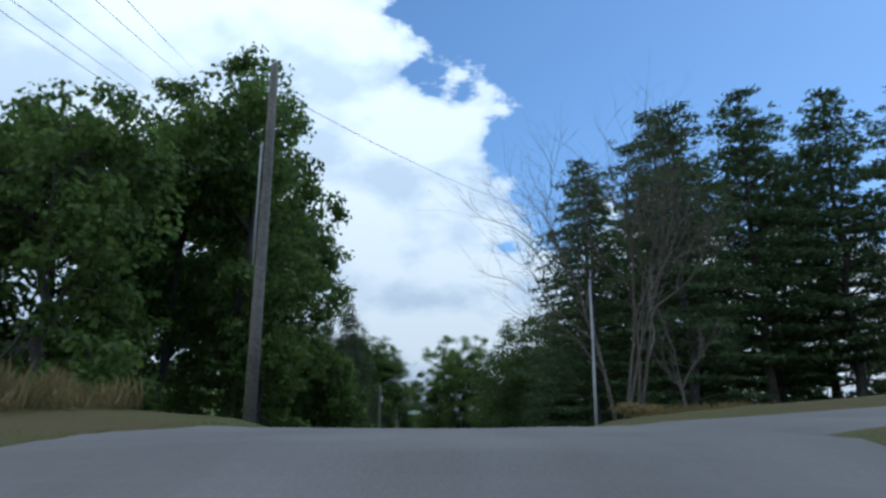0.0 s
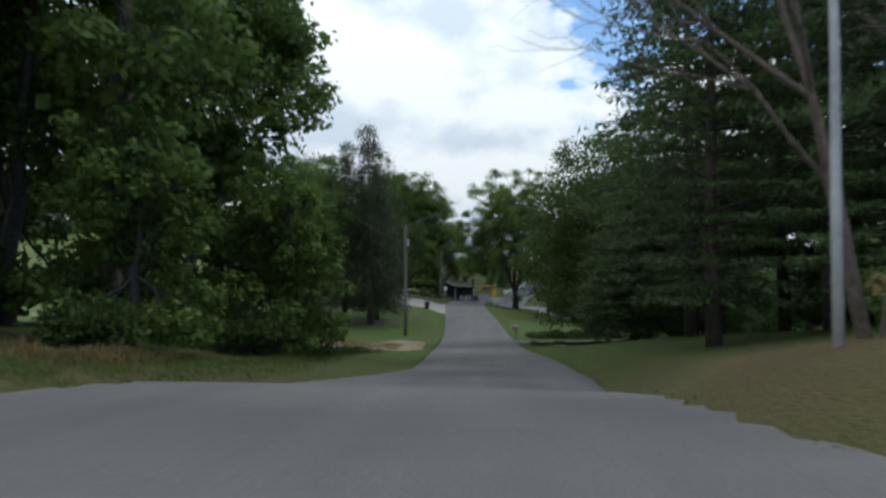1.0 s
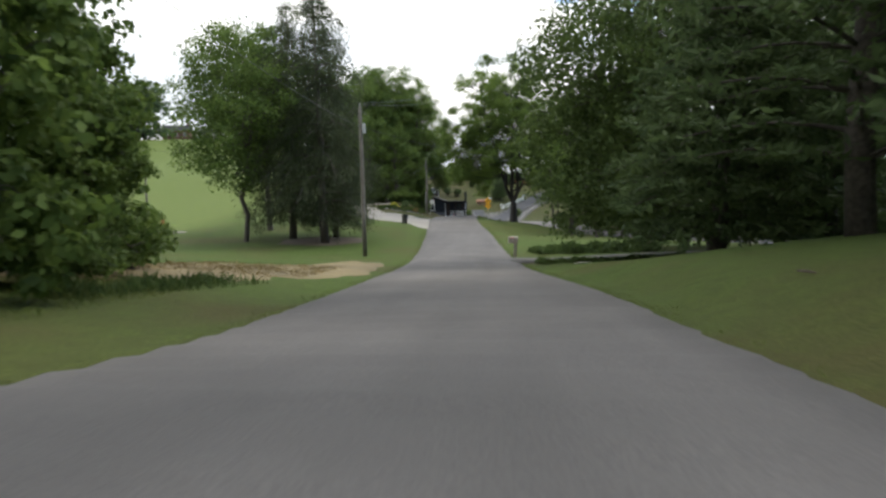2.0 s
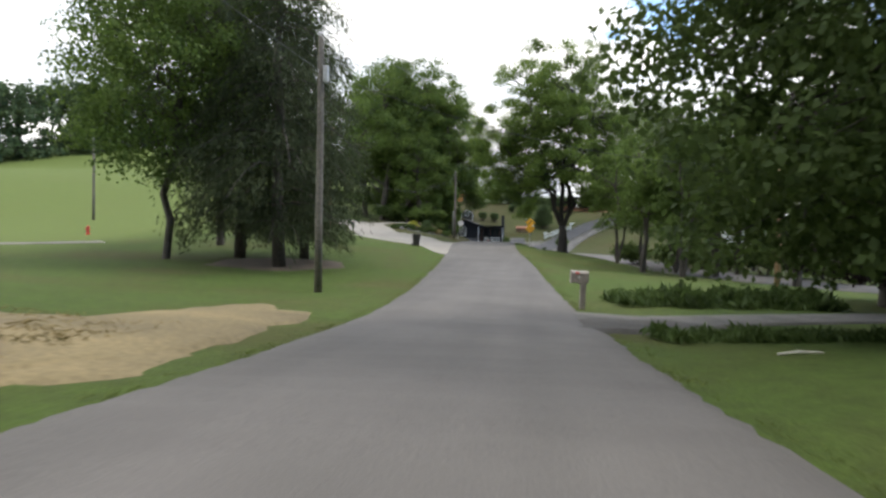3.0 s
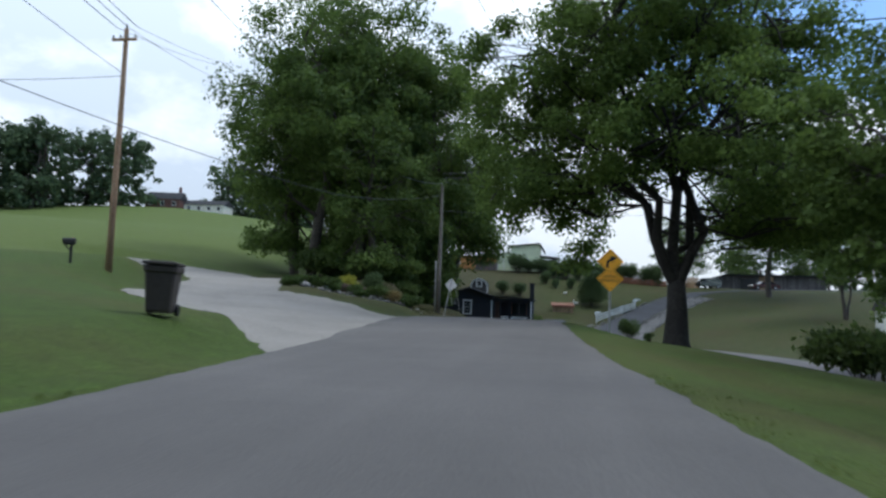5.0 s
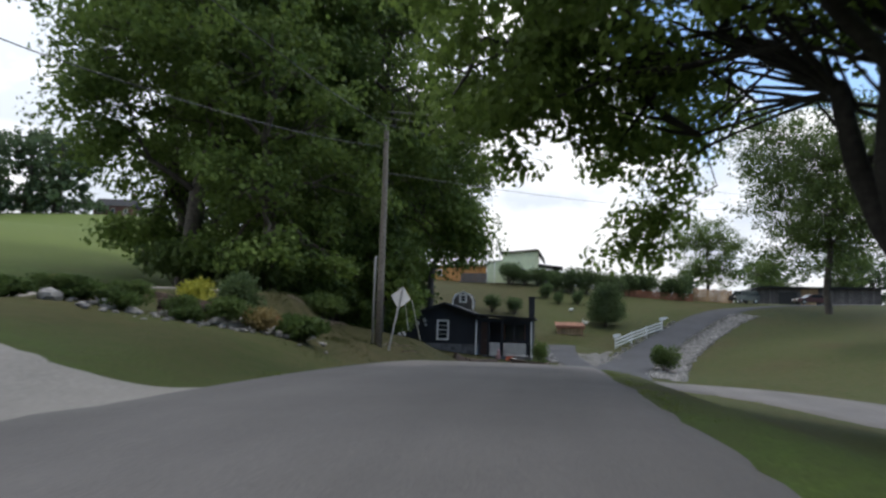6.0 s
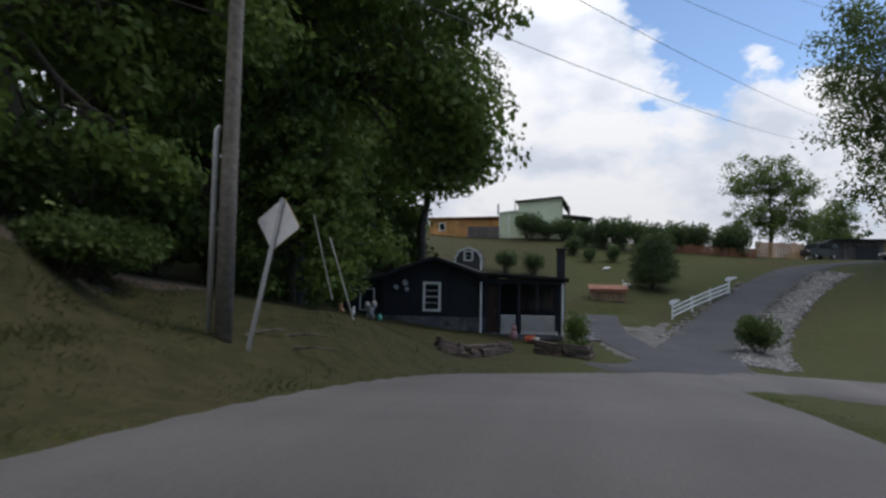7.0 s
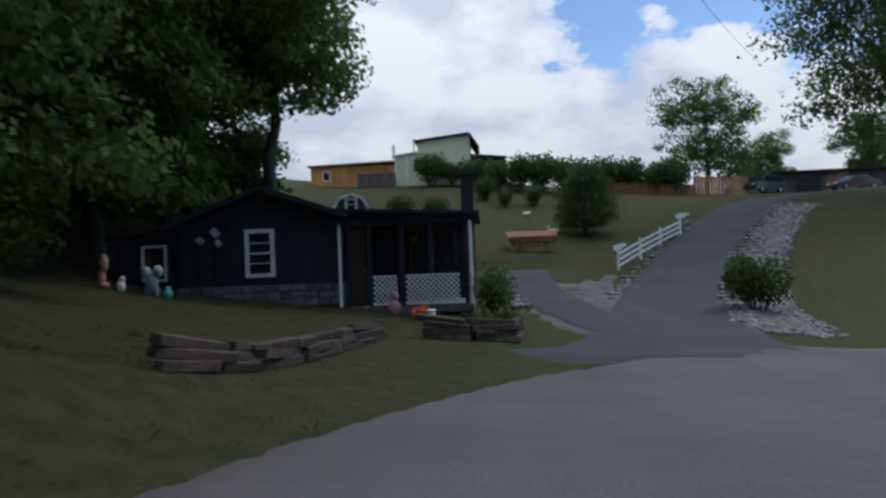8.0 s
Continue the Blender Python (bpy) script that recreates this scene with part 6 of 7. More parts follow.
# ---- the hillside behind: barn-shaped playhouse, houses, fences ----


def playhouse():
    x, y = -13.0, 221.0
    z = gz(x, y) - 0.05
    p = thing("playhouse", pose(x, y, z), "small barn-shaped playhouse with white trim", "playhouse")
    w, t = 1.18, 4.28 - z
    prof = [(-w, 0), (w, 0), (w, t * 0.5), (w * 0.72, t * 0.82), (0, t - 0.04), (-w * 0.72, t * 0.82), (-w, t * 0.5)]
    part("wall", prism(bmesh.new(), prof, 2.4), "barn_wood", p)
    bm = bmesh.new()
    for (ax, az), (bx, bz) in zip(prof[2:], prof[3:]):
        d = math.atan2(bz - az, bx - ax)
        box(bm, ((ax + bx) / 2, 1.15, (az + bz) / 2 + 0.04), (math.hypot(bx - ax, bz - az) + 0.1, 2.7, 0.07), Matrix.Rotation(-d, 3, "Y"))
    part("roof", bm, "dark_roof", p, "dark gambrel roof")
    for (ax, az), (bx, bz) in zip(prof[1:], prof[2:] + prof[:1]):
        d = math.atan2(bz - az, bx - ax)
        part("trim_board", box(bmesh.new(), ((ax + bx) / 2, -0.22, (az + bz) / 2), (math.hypot(bx - ax, bz - az) + 0.1, 0.05, 0.17), Matrix.Rotation(-d, 3, "Y")), "white", p, "white trim board")
    win = part("window", box(bmesh.new(), (0, -0.02, t * 0.62), (0.5, 0.05, 0.6)), "glass", p)
    bm = bmesh.new()
    for s in (-1, 1):
        box(bm, (s * 0.36, -0.06, t * 0.62), (0.18, 0.06, 0.95))
        box(bm, (0, -0.062, t * 0.62 + s * 0.4), (0.72, 0.06, 0.16))
    box(bm, (0, -0.06, t * 0.62), (0.5, 0.04, 0.05))
    part("window_frame", bm, "white", win)


playhouse()


def green_house():
    z = 6.5
    h = thing("house", pose(-8, 240, z), "pale green house with a slanting roof on the hill", "house")
    part("wall", prism(bmesh.new(), [(-1.9, 0), (3.15, 0), (3.15, 4.9), (-1.9, 4.4)], 7), "green_wall", h, "pale green siding wall")
    part("side_wing", prism(bmesh.new(), [(-4.15, 0), (-1.92, 0), (-1.92, 3.4), (-4.15, 3.15)], 6, Matrix.Translation((0, 0.3, 0))), "green_wall", h)
    bm = prism(bmesh.new(), [(-2.2, 4.4), (3.05, 4.93), (3.05, 5.08), (-2.2, 4.55)], 7.8, Matrix.Translation((0, -0.4, 0)))
    prism(bm, [(3.05, 4.95), (3.95, 3.6), (4.05, 3.7), (3.15, 5.08)], 7.8, Matrix.Translation((0, -0.4, 0)))
    part("roof", bm, "dark_roof", h, "dark roof edge")
    part("wing_roof", prism(bmesh.new(), [(-4.4, 3.12), (-1.95, 3.42), (-1.95, 3.54), (-4.4, 3.24)], 6.6, Matrix.Translation((0, 0.0, 0))), "white", h)
    part("porch_roof", prism(bmesh.new(), [(3.2, 2.75), (6.6, 2.45), (6.6, 2.6), (3.2, 2.95)], 4.5, Matrix.Translation((0, -0.6, 0))), "dark_roof", h, "dark side porch roof")
    part("porch_wall", box(bmesh.new(), (4.7, 3.0, 1.2), (3.0, 0.2, 2.5)), "barn_wood", h)
    for x in (3.6, 5.0, 6.4):
        part("porch_post", box(bmesh.new(), (x, -0.4, 1.25), (0.14, 0.14, 2.5)), "barn_wood", h)
    for x in (-3.5, -2.4):
        part("downpipe", tube(bmesh.new(), [(x - 0.6, -0.1, 0), (x - 0.6, -0.1, 3.2)], [0.06, 0.06], 6), "white", h)
    w = part("window", box(bmesh.new(), (0.6, -0.01, 1.7), (1.2, 0.06, 1.1)), "glass", h)
    bm = bmesh.new()
    for s in (-1, 1):
        box(bm, (0.6 + s * 0.64, -0.04, 1.7), (0.09, 0.08, 1.28))
        box(bm, (0.6, -0.042, 1.7 + s * 0.6), (1.2, 0.08, 0.09))
    part("window_frame", bm, "white", w)
    part("flue", tube(bmesh.new(), [(-2.4, 1.5, 3.0), (-2.4, 1.5, 5.0)], [0.07, 0.07], 8), "steel", h)
    part("vent", tube(bmesh.new(), [(-4.3, 0.5, 3.0), (-4.3, 0.5, 4.2), (-4.3, 0.5, 4.35)], [0.16, 0.16, 0.08], 8), "white", h)


def orange_cabin():
    h = thing("cabin", pose(-16.5, 241, 6.6), "long orange-stained wooden cabin on the hill", "cabin")
    body = part("wall", box(bmesh.new(), (0, 2.5, 1.15), (8.2, 4.8, 2.5)), "orange_wood", h)
    for k in range(27):
        part("board", box(bmesh.new(), (-4.02 + k * 0.31, 0.06, 1.15), (0.28, 0.07, 2.45)), "orange_wood", body)
    part("roof", prism(bmesh.new(), [(-4.4, 2.45), (4.4, 2.62), (4.4, 2.75), (-4.4, 2.58)], 5.6, Matrix.Translation((0, -0.4, 0))), "tan_wood", h)
    w = part("window", box(bmesh.new(), (-2.6, 0.0, 1.5), (0.6, 0.06, 0.8)), "glass", h)
    bm = bmesh.new()
    for s in (-1, 1):
        box(bm, (-2.6 + s * 0.34, -0.03, 1.5), (0.09, 0.07, 0.98))
        box(bm, (-2.6, -0.032, 1.5 + s * 0.44), (0.6, 0.07, 0.09))
    part("window_frame", bm, "white", w)
    f = thing("screen_fence", pose(-14, 239.6, 6.7), "dark grey board screen before the cabin", "fence")
    for k in range(14):
        part("board", box(bmesh.new(), (-1.7 + k * 0.27, 0, 0.65), (0.25, 0.04, 1.35)), "barn_wood", f)


def hill_barn():
    h = thing("barn", pose(36, 252, gz(36, 250) - 0.2), "long low grey wooden barn at the top of the drive", "barn")
    body = part("wall", box(bmesh.new(), (0, 3, 1.3), (18, 6, 2.9)), "barn_wood", h)
    for k in range(60):
        part("board", box(bmesh.new(), (-8.85 + k * 0.3, -0.03, 1.3), (0.27, 0.06, 2.85)), "barn_wood" if not 22 < k < 31 else "tan_wood", body)
    part("roof", prism(bmesh.new(), [(-9.6, 2.3), (-8.0, 3.0), (9.6, 3.1), (9.6, 2.9), (-8.0, 2.8), (-9.6, 2.1)][::-1], 7, Matrix.Translation((0, -0.6, 0))), "dark_roof", h)
    # no opening is cut: a black panel paints the dark inside
    part("doorway", box(bmesh.new(), (-4, -0.09, 1.1), (2.6, 0.06, 2.2)), "black", h, "flat black panel for the shade inside an open doorway")


green_house()
orange_cabin()
hill_barn()


def board_fence(x0, y0, x1, y1, tall, label, material, gap=0.02):
    z = gz(x0, y0)
    f = thing("board_fence", pose(x0, y0, z), label, "fence")
    L = math.hypot(x1 - x0, y1 - y0)
    turn = Matrix.Rotation(math.atan2(y1 - y0, x1 - x0), 3, "Z")
    n = int(L / 0.3)
    for k in range(n):
        u = (k + 0.5) / n
        x, y = x0 + (x1 - x0) * u, y0 + (y1 - y0) * u
        h = tall * (1 + 0.04 * math.sin(k * 1.7))
        part("board", box(bmesh.new(), (x - x0, y - y0, gz(x, y) - z + h / 2 - 0.05), (0.3 - gap, 0.03, h), turn), material, f)
    for u in (0.25, 0.8):
        part("rail", box(bmesh.new(), ((x1 - x0) / 2, (y1 - y0) / 2 + 0.04, (gz(x1, y1) - z) / 2 + tall * u), (L, 0.05, 0.09), turn @ Matrix.Rotation(-math.atan2(gz(x1, y1) - z, L), 3, "Y")), material, f)


board_fence(16.5, 241.5, 21.5, 241, 1.8, "tan vertical board fence at the hilltop", "tan_wood")
board_fence(6.5, 238.6, 16.2, 240, 1.0, "low rusty brown board fence behind the shrubs", "rust_wood")


def white_fence():
    pts = [(3.5, 211.4), (5.3, 214.0), (7.1, 216.6), (9.1, 219.4)]
    z0 = gz(*pts[0])
    f = thing("rail_fence", pose(*pts[0], z0), "white three-rail timber fence along the drive", "fence")
    for x, y in pts:
        part("post", box(bmesh.new(), (x - pts[0][0], y - pts[0][1], gz(x, y) - z0 + 0.52), (0.12, 0.12, 1.24), bevel=0.01), "white", f)
    for (ax, ay), (bx, by) in zip(pts, pts[1:]):
        za, zb = gz(ax, ay) - z0, gz(bx, by) - z0
        L = math.hypot(bx - ax, by - ay)
        turn = Matrix.Rotation(math.atan2(by - ay, bx - ax), 3, "Z") @ Matrix.Rotation(-math.atan2(zb - za, L), 3, "Y")
        for h in (0.3, 0.62, 0.94):
            part("rail", box(bmesh.new(), ((ax + bx) / 2 - pts[0][0], (ay + by) / 2 - pts[0][1] - 0.07, (za + zb) / 2 + h), (math.hypot(L, zb - za), 0.035, 0.13), turn, bevel=0.006), "white", f)
    for (x, y), w in ((pts[0], 1.0), (pts[-1], 1.3)):
        o = thing("fence_ornament", pose(x, y, gz(x, y) + 1.14, 0, 0, 35), "white wing-shaped board ornament on a fence post", "ornament")
        part("wing", prism(bmesh.new(), [(-0.25 * w, 0.0), (0.1, 0.0), (0.75 * w, 0.32), (0.6 * w, 0.4), (0.0, 0.36), (-0.3 * w, 0.22)], 0.05), "white", o)
        part("peg", box(bmesh.new(), (0, 0.02, 0.0), (0.06, 0.06, 0.12)), "white", o)


white_fence()


def coop():
    x, y = -0.8, 216.5
    c = thing("coop", on_ground(x, y, 4), "low coop with a rusty red board lid", "coop")
    for s in (-1, 1):
        part("side_panel", box(bmesh.new(), (s * 1.3, 0.5, 0.4), (0.08, 1.4, 0.95)), "tan_wood", c)
    for k in range(8):
        part("slat", box(bmesh.new(), (-1.15 + k * 0.33, -0.15, 0.38), (0.28, 0.05, 0.8)), "tan_wood", c)
    bm = box(bmesh.new(), (0, 0.4, 1.05), (3.1, 1.7, 0.09), Matrix.Rotation(radians(16), 3, "X"), bevel=0.01)
    part("lid", bm, "rust_wood", c, "rusty red board lid")
    part("fascia", box(bmesh.new(), (0, -0.38, 0.78), (3.0, 0.06, 0.34)), "rust_wood", c)
    k = thing("kerb", on_ground(-3.2, 208.6, 12), "pale concrete kerb edging the gravel", "kerb")
    part("kerb_stone", box(bmesh.new(), (0, 0, 0.06), (2.4, 0.25, 0.22), bevel=0.03), "concrete", k)


coop()


def car(name, m, label, paint, long_, tall, suv):
    c = thing(name, m, label, "car")
    h = tall
    if suv:
        prof = [(-0.5, 0.2), (0.5, 0.2), (0.5, 0.5), (0.47, 0.58), (0.30, 0.62), (0.18, 0.97), (0.1, 1.0), (-0.42, 1.0), (-0.49, 0.62), (-0.5, 0.5)]
        win = [(0.25, 0.64), (0.16, 0.93), (-0.40, 0.95), (-0.45, 0.64)]
    else:
        prof = [(-0.5, 0.2), (0.5, 0.2), (0.5, 0.45), (0.46, 0.55), (0.24, 0.64), (0.08, 0.97), (-0.02, 1.0), (-0.2, 0.98), (-0.36, 0.66), (-0.48, 0.6), (-0.5, 0.5)]
        win = [(0.2, 0.66), (0.06, 0.92), (-0.18, 0.93), (-0.31, 0.68)]
    bm = prism(bmesh.new(), [(x * long_, z * h) for x, z in prof], 1.75, Matrix.Translation((0, -0.87, 0)))
    bmesh.ops.bevel(bm, geom=list(bm.edges), offset=0.06, segments=2, affect="EDGES")
    part("body", bm, paint, c)
    for s in (-1, 1):
        w = prism(bmesh.new(), [(x * long_, z * h) for x, z in win], 0.02, Matrix.Translation((0, s * 0.885 - 0.01, 0)))
        part("side_window", w, "glass", c)
        for x in (-0.31, 0.31):
            wheel = part("wheel", tube(bmesh.new(), [(x * long_, s * 0.72, 0.33), (x * long_, s * 0.92, 0.33)], [0.33, 0.32], 18), "tyre", c)
            part("rim", tube(bmesh.new(), [(x * long_, s * 0.9, 0.33), (x * long_, s * 0.93, 0.33)], [0.2, 0.18], 12), "steel", wheel)
        part("headlight", box(bmesh.new(), (long_ * 0.497, s * 0.62, 0.47 * h), (0.05, 0.3, 0.13), bevel=0.02), "white", c)
    part("windscreen", prism(bmesh.new(), [(long_ * (0.29 if suv else 0.225), 0.645 * h), (long_ * (0.19 if suv else 0.09), 0.945 * h), (long_ * (0.2 if suv else 0.1), 0.955 * h), (long_ * (0.3 if suv else 0.235), 0.655 * h)], 1.4, Matrix.Translation((0, -0.7, 0))), "glass", c)
    part("bumper", box(bmesh.new(), (long_ * 0.5, 0, 0.3 * h), (0.12, 1.6, 0.2), bevel=0.04), "black", c)


car("suv", on_ground(23.2, 242.0, 215), "dark blue-black sport utility vehicle parked at the hilltop", "car_dark", 4.6, 1.75, True)
car("sedan", on_ground(32.5, 243.5, 190), "maroon sedan parked before the barn", "car_red", 4.7, 1.45, False)


# ---- ground cover and small things ----


def patch(name, x, y, rx, ry, turn, material, label, category, lift=0.03, seed=0, ragged=0.25):
    """A flat patch with an uneven rim that lies on the ground."""
    rings, sides = 9, 44
    v, idx = [(x, y, lift)], []
    c, s = math.cos(radians(turn)), math.sin(radians(turn))
    for r in range(1, rings + 1):
        for k in range(sides):
            a = k / sides * math.tau
            f = r / rings * (1 + ragged * noise.noise((math.cos(a) * 1.6, math.sin(a) * 1.6, seed)) + ragged * 0.5 * noise.noise((math.cos(a) * 5, math.sin(a) * 5, seed + 7)))
            px, py = rx * f * math.cos(a), ry * f * math.sin(a)
            v.append((x + px * c - py * s, y + px * s + py * c, lift if r < rings else -0.06))
    tri = []
    for k in range(sides):
        tri += [0, 1 + k, 1 + (k + 1) % sides]
    for r in range(rings - 1):
        for k in range(sides):
            a, b = 1 + r * sides + k, 1 + r * sides + (k + 1) % sides
            tri += [a, a + sides, b + sides, a, b + sides, b]
    v = np.array(v)
    v[:, 2] += heights(v[:, 0], v[:, 1])
    ob = raw_mesh(name, v, 3, tri, material)
    smooth(ob)
    return tagged(ob, label, category, kind="structure")


patch("straw_patch", -10.0, 74.8, 5.4, 8.2, -5, "straw", "tan patch of cut dry straw in the meadow", "dry grass", 0.05, 3, 0.3)
patch("straw_patch_3", -7.1, 82.6, 2.2, 8.0, 2, "straw", "tan tongue of cut dry straw in the meadow", "dry grass", 0.06, 21, 0.35)
patch("straw_patch_2", -10.2, 66, 6.0, 2.6, 60, "straw", "small tan patch of dry straw by the wood", "dry grass", 0.05, 8, 0.35)
patch("soil_patch", -14.6, 167.6, 3.2, 1.8, 60, "bare_soil", "bare brown soil on the bank", "soil", 0.05, 5, 0.35)
patch("soil_patch_2", -13.6, 172.6, 1.5, 0.9, 80, "bare_soil", "bare brown soil under the trees", "soil", 0.05, 9, 0.4)
patch("soil_patch_3", -14.8, 110.4, 4.3, 3.2, 20, "bare_soil", "bare brown soil below the spruces", "soil", 0.05, 12, 0.3)
patch("gravel_apron_2", 1.0, 202.6, 2.6, 7.2, -14, "gravel", "worn grey gravel between the two drives", "gravel", 0.05, 23, 0.3)
patch("gravel_apron", 4.9, 88.6, 3.0, 2.7, 20, "dark_gravel", "dark gravel apron at the drive's mouth", "gravel", 0.13, 17, 0.3)
strip("meadow_path", curve_of([(-66, 107, 0), (-52, 109.5, 0), (-40, 113.5, 0), (-31.5, 118.5, 0)], FINE), 0.4, "concrete", "narrow pale path across the meadow", "path", lift=0.06, ragged=0.1, lanes=4)


def beside(way, lo, hi):
    """Random places along a way's two edges between y = lo and hi."""
    return way[(way[:, 1] > lo) & (way[:, 1] < hi)]


def blades(name, xy, size, material, label, category, lean=0.5, width=0.22, sink=0.0):
    """Standing grass blades or weeds at the places given; one sheet of stuff."""
    rng = np.random.default_rng(len(xy))
    z = heights(xy[:, 0], xy[:, 1])
    s = np.asarray(size).reshape(-1) * np.ones(len(xy))
    # clumps: taller and shorter by turns
    s = s * np.array([max(0.35, 1 + 1.3 * noise.noise((a * 0.9, b * 0.9, 2))) for a, b in xy])
    p = np.c_[xy, z + s * 0.42 - sink]
    along = np.c_[rng.normal(size=(len(xy), 2)) * lean, np.ones(len(xy))]
    ob = leaf_cards(name, p, along, s, material, None, width)
    return tagged(ob, label, category, kind="stuff")


def make_verges():
    rng = np.random.default_rng(77)
    way = curve_of(MAIN, 0.5)
    road = beside(way, 6, 190)
    pts, size = [], []
    for side in (-1, 1):
        for i in range(1, len(road) - 1):
            d = road[i + 1] - road[i - 1]
            nrm = np.array([d[1], -d[0]]) / (np.hypot(d[0], d[1]) + 1e-9)
            extra = 1.5 * max(0.0, min(1.0, (52 - road[i, 1]) / 26))
            n = 34
            off = 3.5 + extra + np.abs(rng.normal(size=n)) * 0.26 + rng.uniform(-0.12, 0.06)
            along = rng.uniform(-0.3, 0.3, n)
            pts.append(road[i, :2] + nrm * side * off[:, None] + d[:2] * along[:, None])
            size.append(rng.uniform(0.025, 0.065, n))
    pts, size = np.concatenate(pts), np.concatenate(size)
    ok = np.ones(len(pts), bool)
    for w, half in WAYS[1:]:
        ok &= np.sqrt(((pts[:, None, :] - w[None, :, :2]) ** 2).sum(2).min(1)) > half + 0.5
    ok &= np.hypot(pts[:, 0] + 7.5, pts[:, 1] - 138.6) > 11.8
    blades("verge_grass", pts[ok], size[ok], "blade", "uneven grass blades along the road's edge", "grass", 1.1)
    # coarse lawn tufts further out
    n = 30000
    k = rng.integers(1, len(road) - 1, n)
    d = road[np.minimum(k + 1, len(road) - 1)] - road[k - 1]
    nrm = np.c_[d[:, 1], -d[:, 0]] / (np.hypot(d[:, 0], d[:, 1])[:, None] + 1e-9)
    off = (4.0 + rng.random(n) ** 1.5 * 11) * rng.choice((-1, 1), n)
    pts = road[k, :2] + nrm * off[:, None] + rng.normal(size=(n, 2)) * 0.3
    ok = np.ones(n, bool)
    for w, half in WAYS:
        for i in range(0, n, 8000):
            ok[i:i + 8000] &= np.sqrt(((pts[i:i + 8000, None, :] - w[None, :, :2]) ** 2).sum(2).min(1)) > half + 0.35
    ok &= np.hypot(pts[:, 0] + 9.5, pts[:, 1] - 140) > 12
    blades("lawn_tufts", pts[ok], rng.uniform(0.015, 0.035, n)[ok], "blade", "short tufts across the mown lawn", "grass", 1.6, 0.3)


make_verges()


def field(x0, y0, x1, y1, wide, n, seed):
    """Random places in a band from one point to another."""
    rng = np.random.default_rng(seed)
    u = rng.random(n)
    d = np.array([x1 - x0, y1 - y0])
    side = np.array([-d[1], d[0]]) / np.hypot(*d)
    w = rng.normal(size=n)
    w = np.where(np.abs(w) > 1.7, rng.uniform(-1.7, 1.7, n), w) * wide * 0.42
    return np.array([x0, y0]) + u[:, None] * d + w[:, None] * side


def off_ways(xy, gap=0.25):
    """Those of the places that lie beside the paved ways."""
    ok = np.ones(len(xy), bool)
    for way, half in WAYS:
        ok &= np.sqrt(((xy[:, None, :] - way[None, :, :2]) ** 2).sum(2).min(1)) > half + gap
    return xy[ok]


_r = np.random.default_rng(9)
blades("tall_dry_grass", field(-10.6, 11, -12.0, 25, 2.8, 5200, 1), _r.uniform(0.28, 0.75, 5200), "dry_blade", "tall tan seeding grass by the crest", "tall grass", 0.35, 0.06)
blades("tall_dry_grass", field(-9.4, 34, -10.4, 46, 1.6, 3800, 2), _r.uniform(0.18, 0.42, 3800), "dry_blade", "tan uncut grass along the wood", "tall grass", 0.5, 0.09)
blades("rough_grass", field(-7.4, 34, -8.6, 64, 3.0, 9000, 22), _r.uniform(0.06, 0.22, 9000), "blade", "rough yellow-green grass along the wood", "grass", 0.7, 0.14)
_ridge = field(-11.6, 163.2, -15.8, 171, 4.5, 4500, 24)
blades("rough_grass", _ridge, _r.uniform(0.05, 0.18, len(_ridge)), "shaded_bank_blade", "thin brown-green grass on the soil bank, darkened for tree shade", "grass", 0.8, 0.12)
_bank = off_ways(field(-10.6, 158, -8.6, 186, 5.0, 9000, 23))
blades("rough_grass", _bank, _r.uniform(0.03, 0.1, len(_bank)), "shaded_bank_blade", "thin grass on the bank at the bend, darkened for tree shade", "grass", 0.8, 0.14)
blades("tall_dry_grass", field(6.5, 30, 12, 33, 2.0, 2600, 12), _r.uniform(0.08, 0.32, 2600), "dry_blade", "tan uncut grass round the pole", "tall grass", 0.4, 0.07)
blades("weed_bed", field(4.2, 97.4, 13.5, 99.5, 2.3, 6500, 3), _r.uniform(0.1, 0.7, 6500) ** 1.3, "weed", "tall green weeds beyond the gravel drive", "weeds", 0.7, 0.26)
blades("weed_bed", field(4.0, 84.8, 12.5, 87.0, 1.5, 5000, 4), _r.uniform(0.1, 0.48, 5000) ** 1.3, "weed", "tall green weeds before the gravel drive", "weeds", 0.7, 0.26)
blades("weed_bed", field(-8.0, 58, -6.6, 66, 1.4, 1500, 5), _r.uniform(0.1, 0.35, 1500), "weed", "rough green weeds at the meadow's edge", "weeds", 0.5, 0.12)
blades("straw_stalks", field(-14.0, 75.5, -6.2, 76.0, 9.5, 5500, 6), _r.uniform(0.08, 0.22, 5500), "dry_blade", "loose cut straw stalks", "dry grass", 2.2, 0.08)

_ico = bmesh.new()
bmesh.ops.create_icosphere(_ico, subdivisions=1, radius=1.0)
ICO_V = np.array([v.co for v in _ico.verts])
ICO_F = np.array([[v.index for v in f.verts] for f in _ico.faces])
_ico.free()


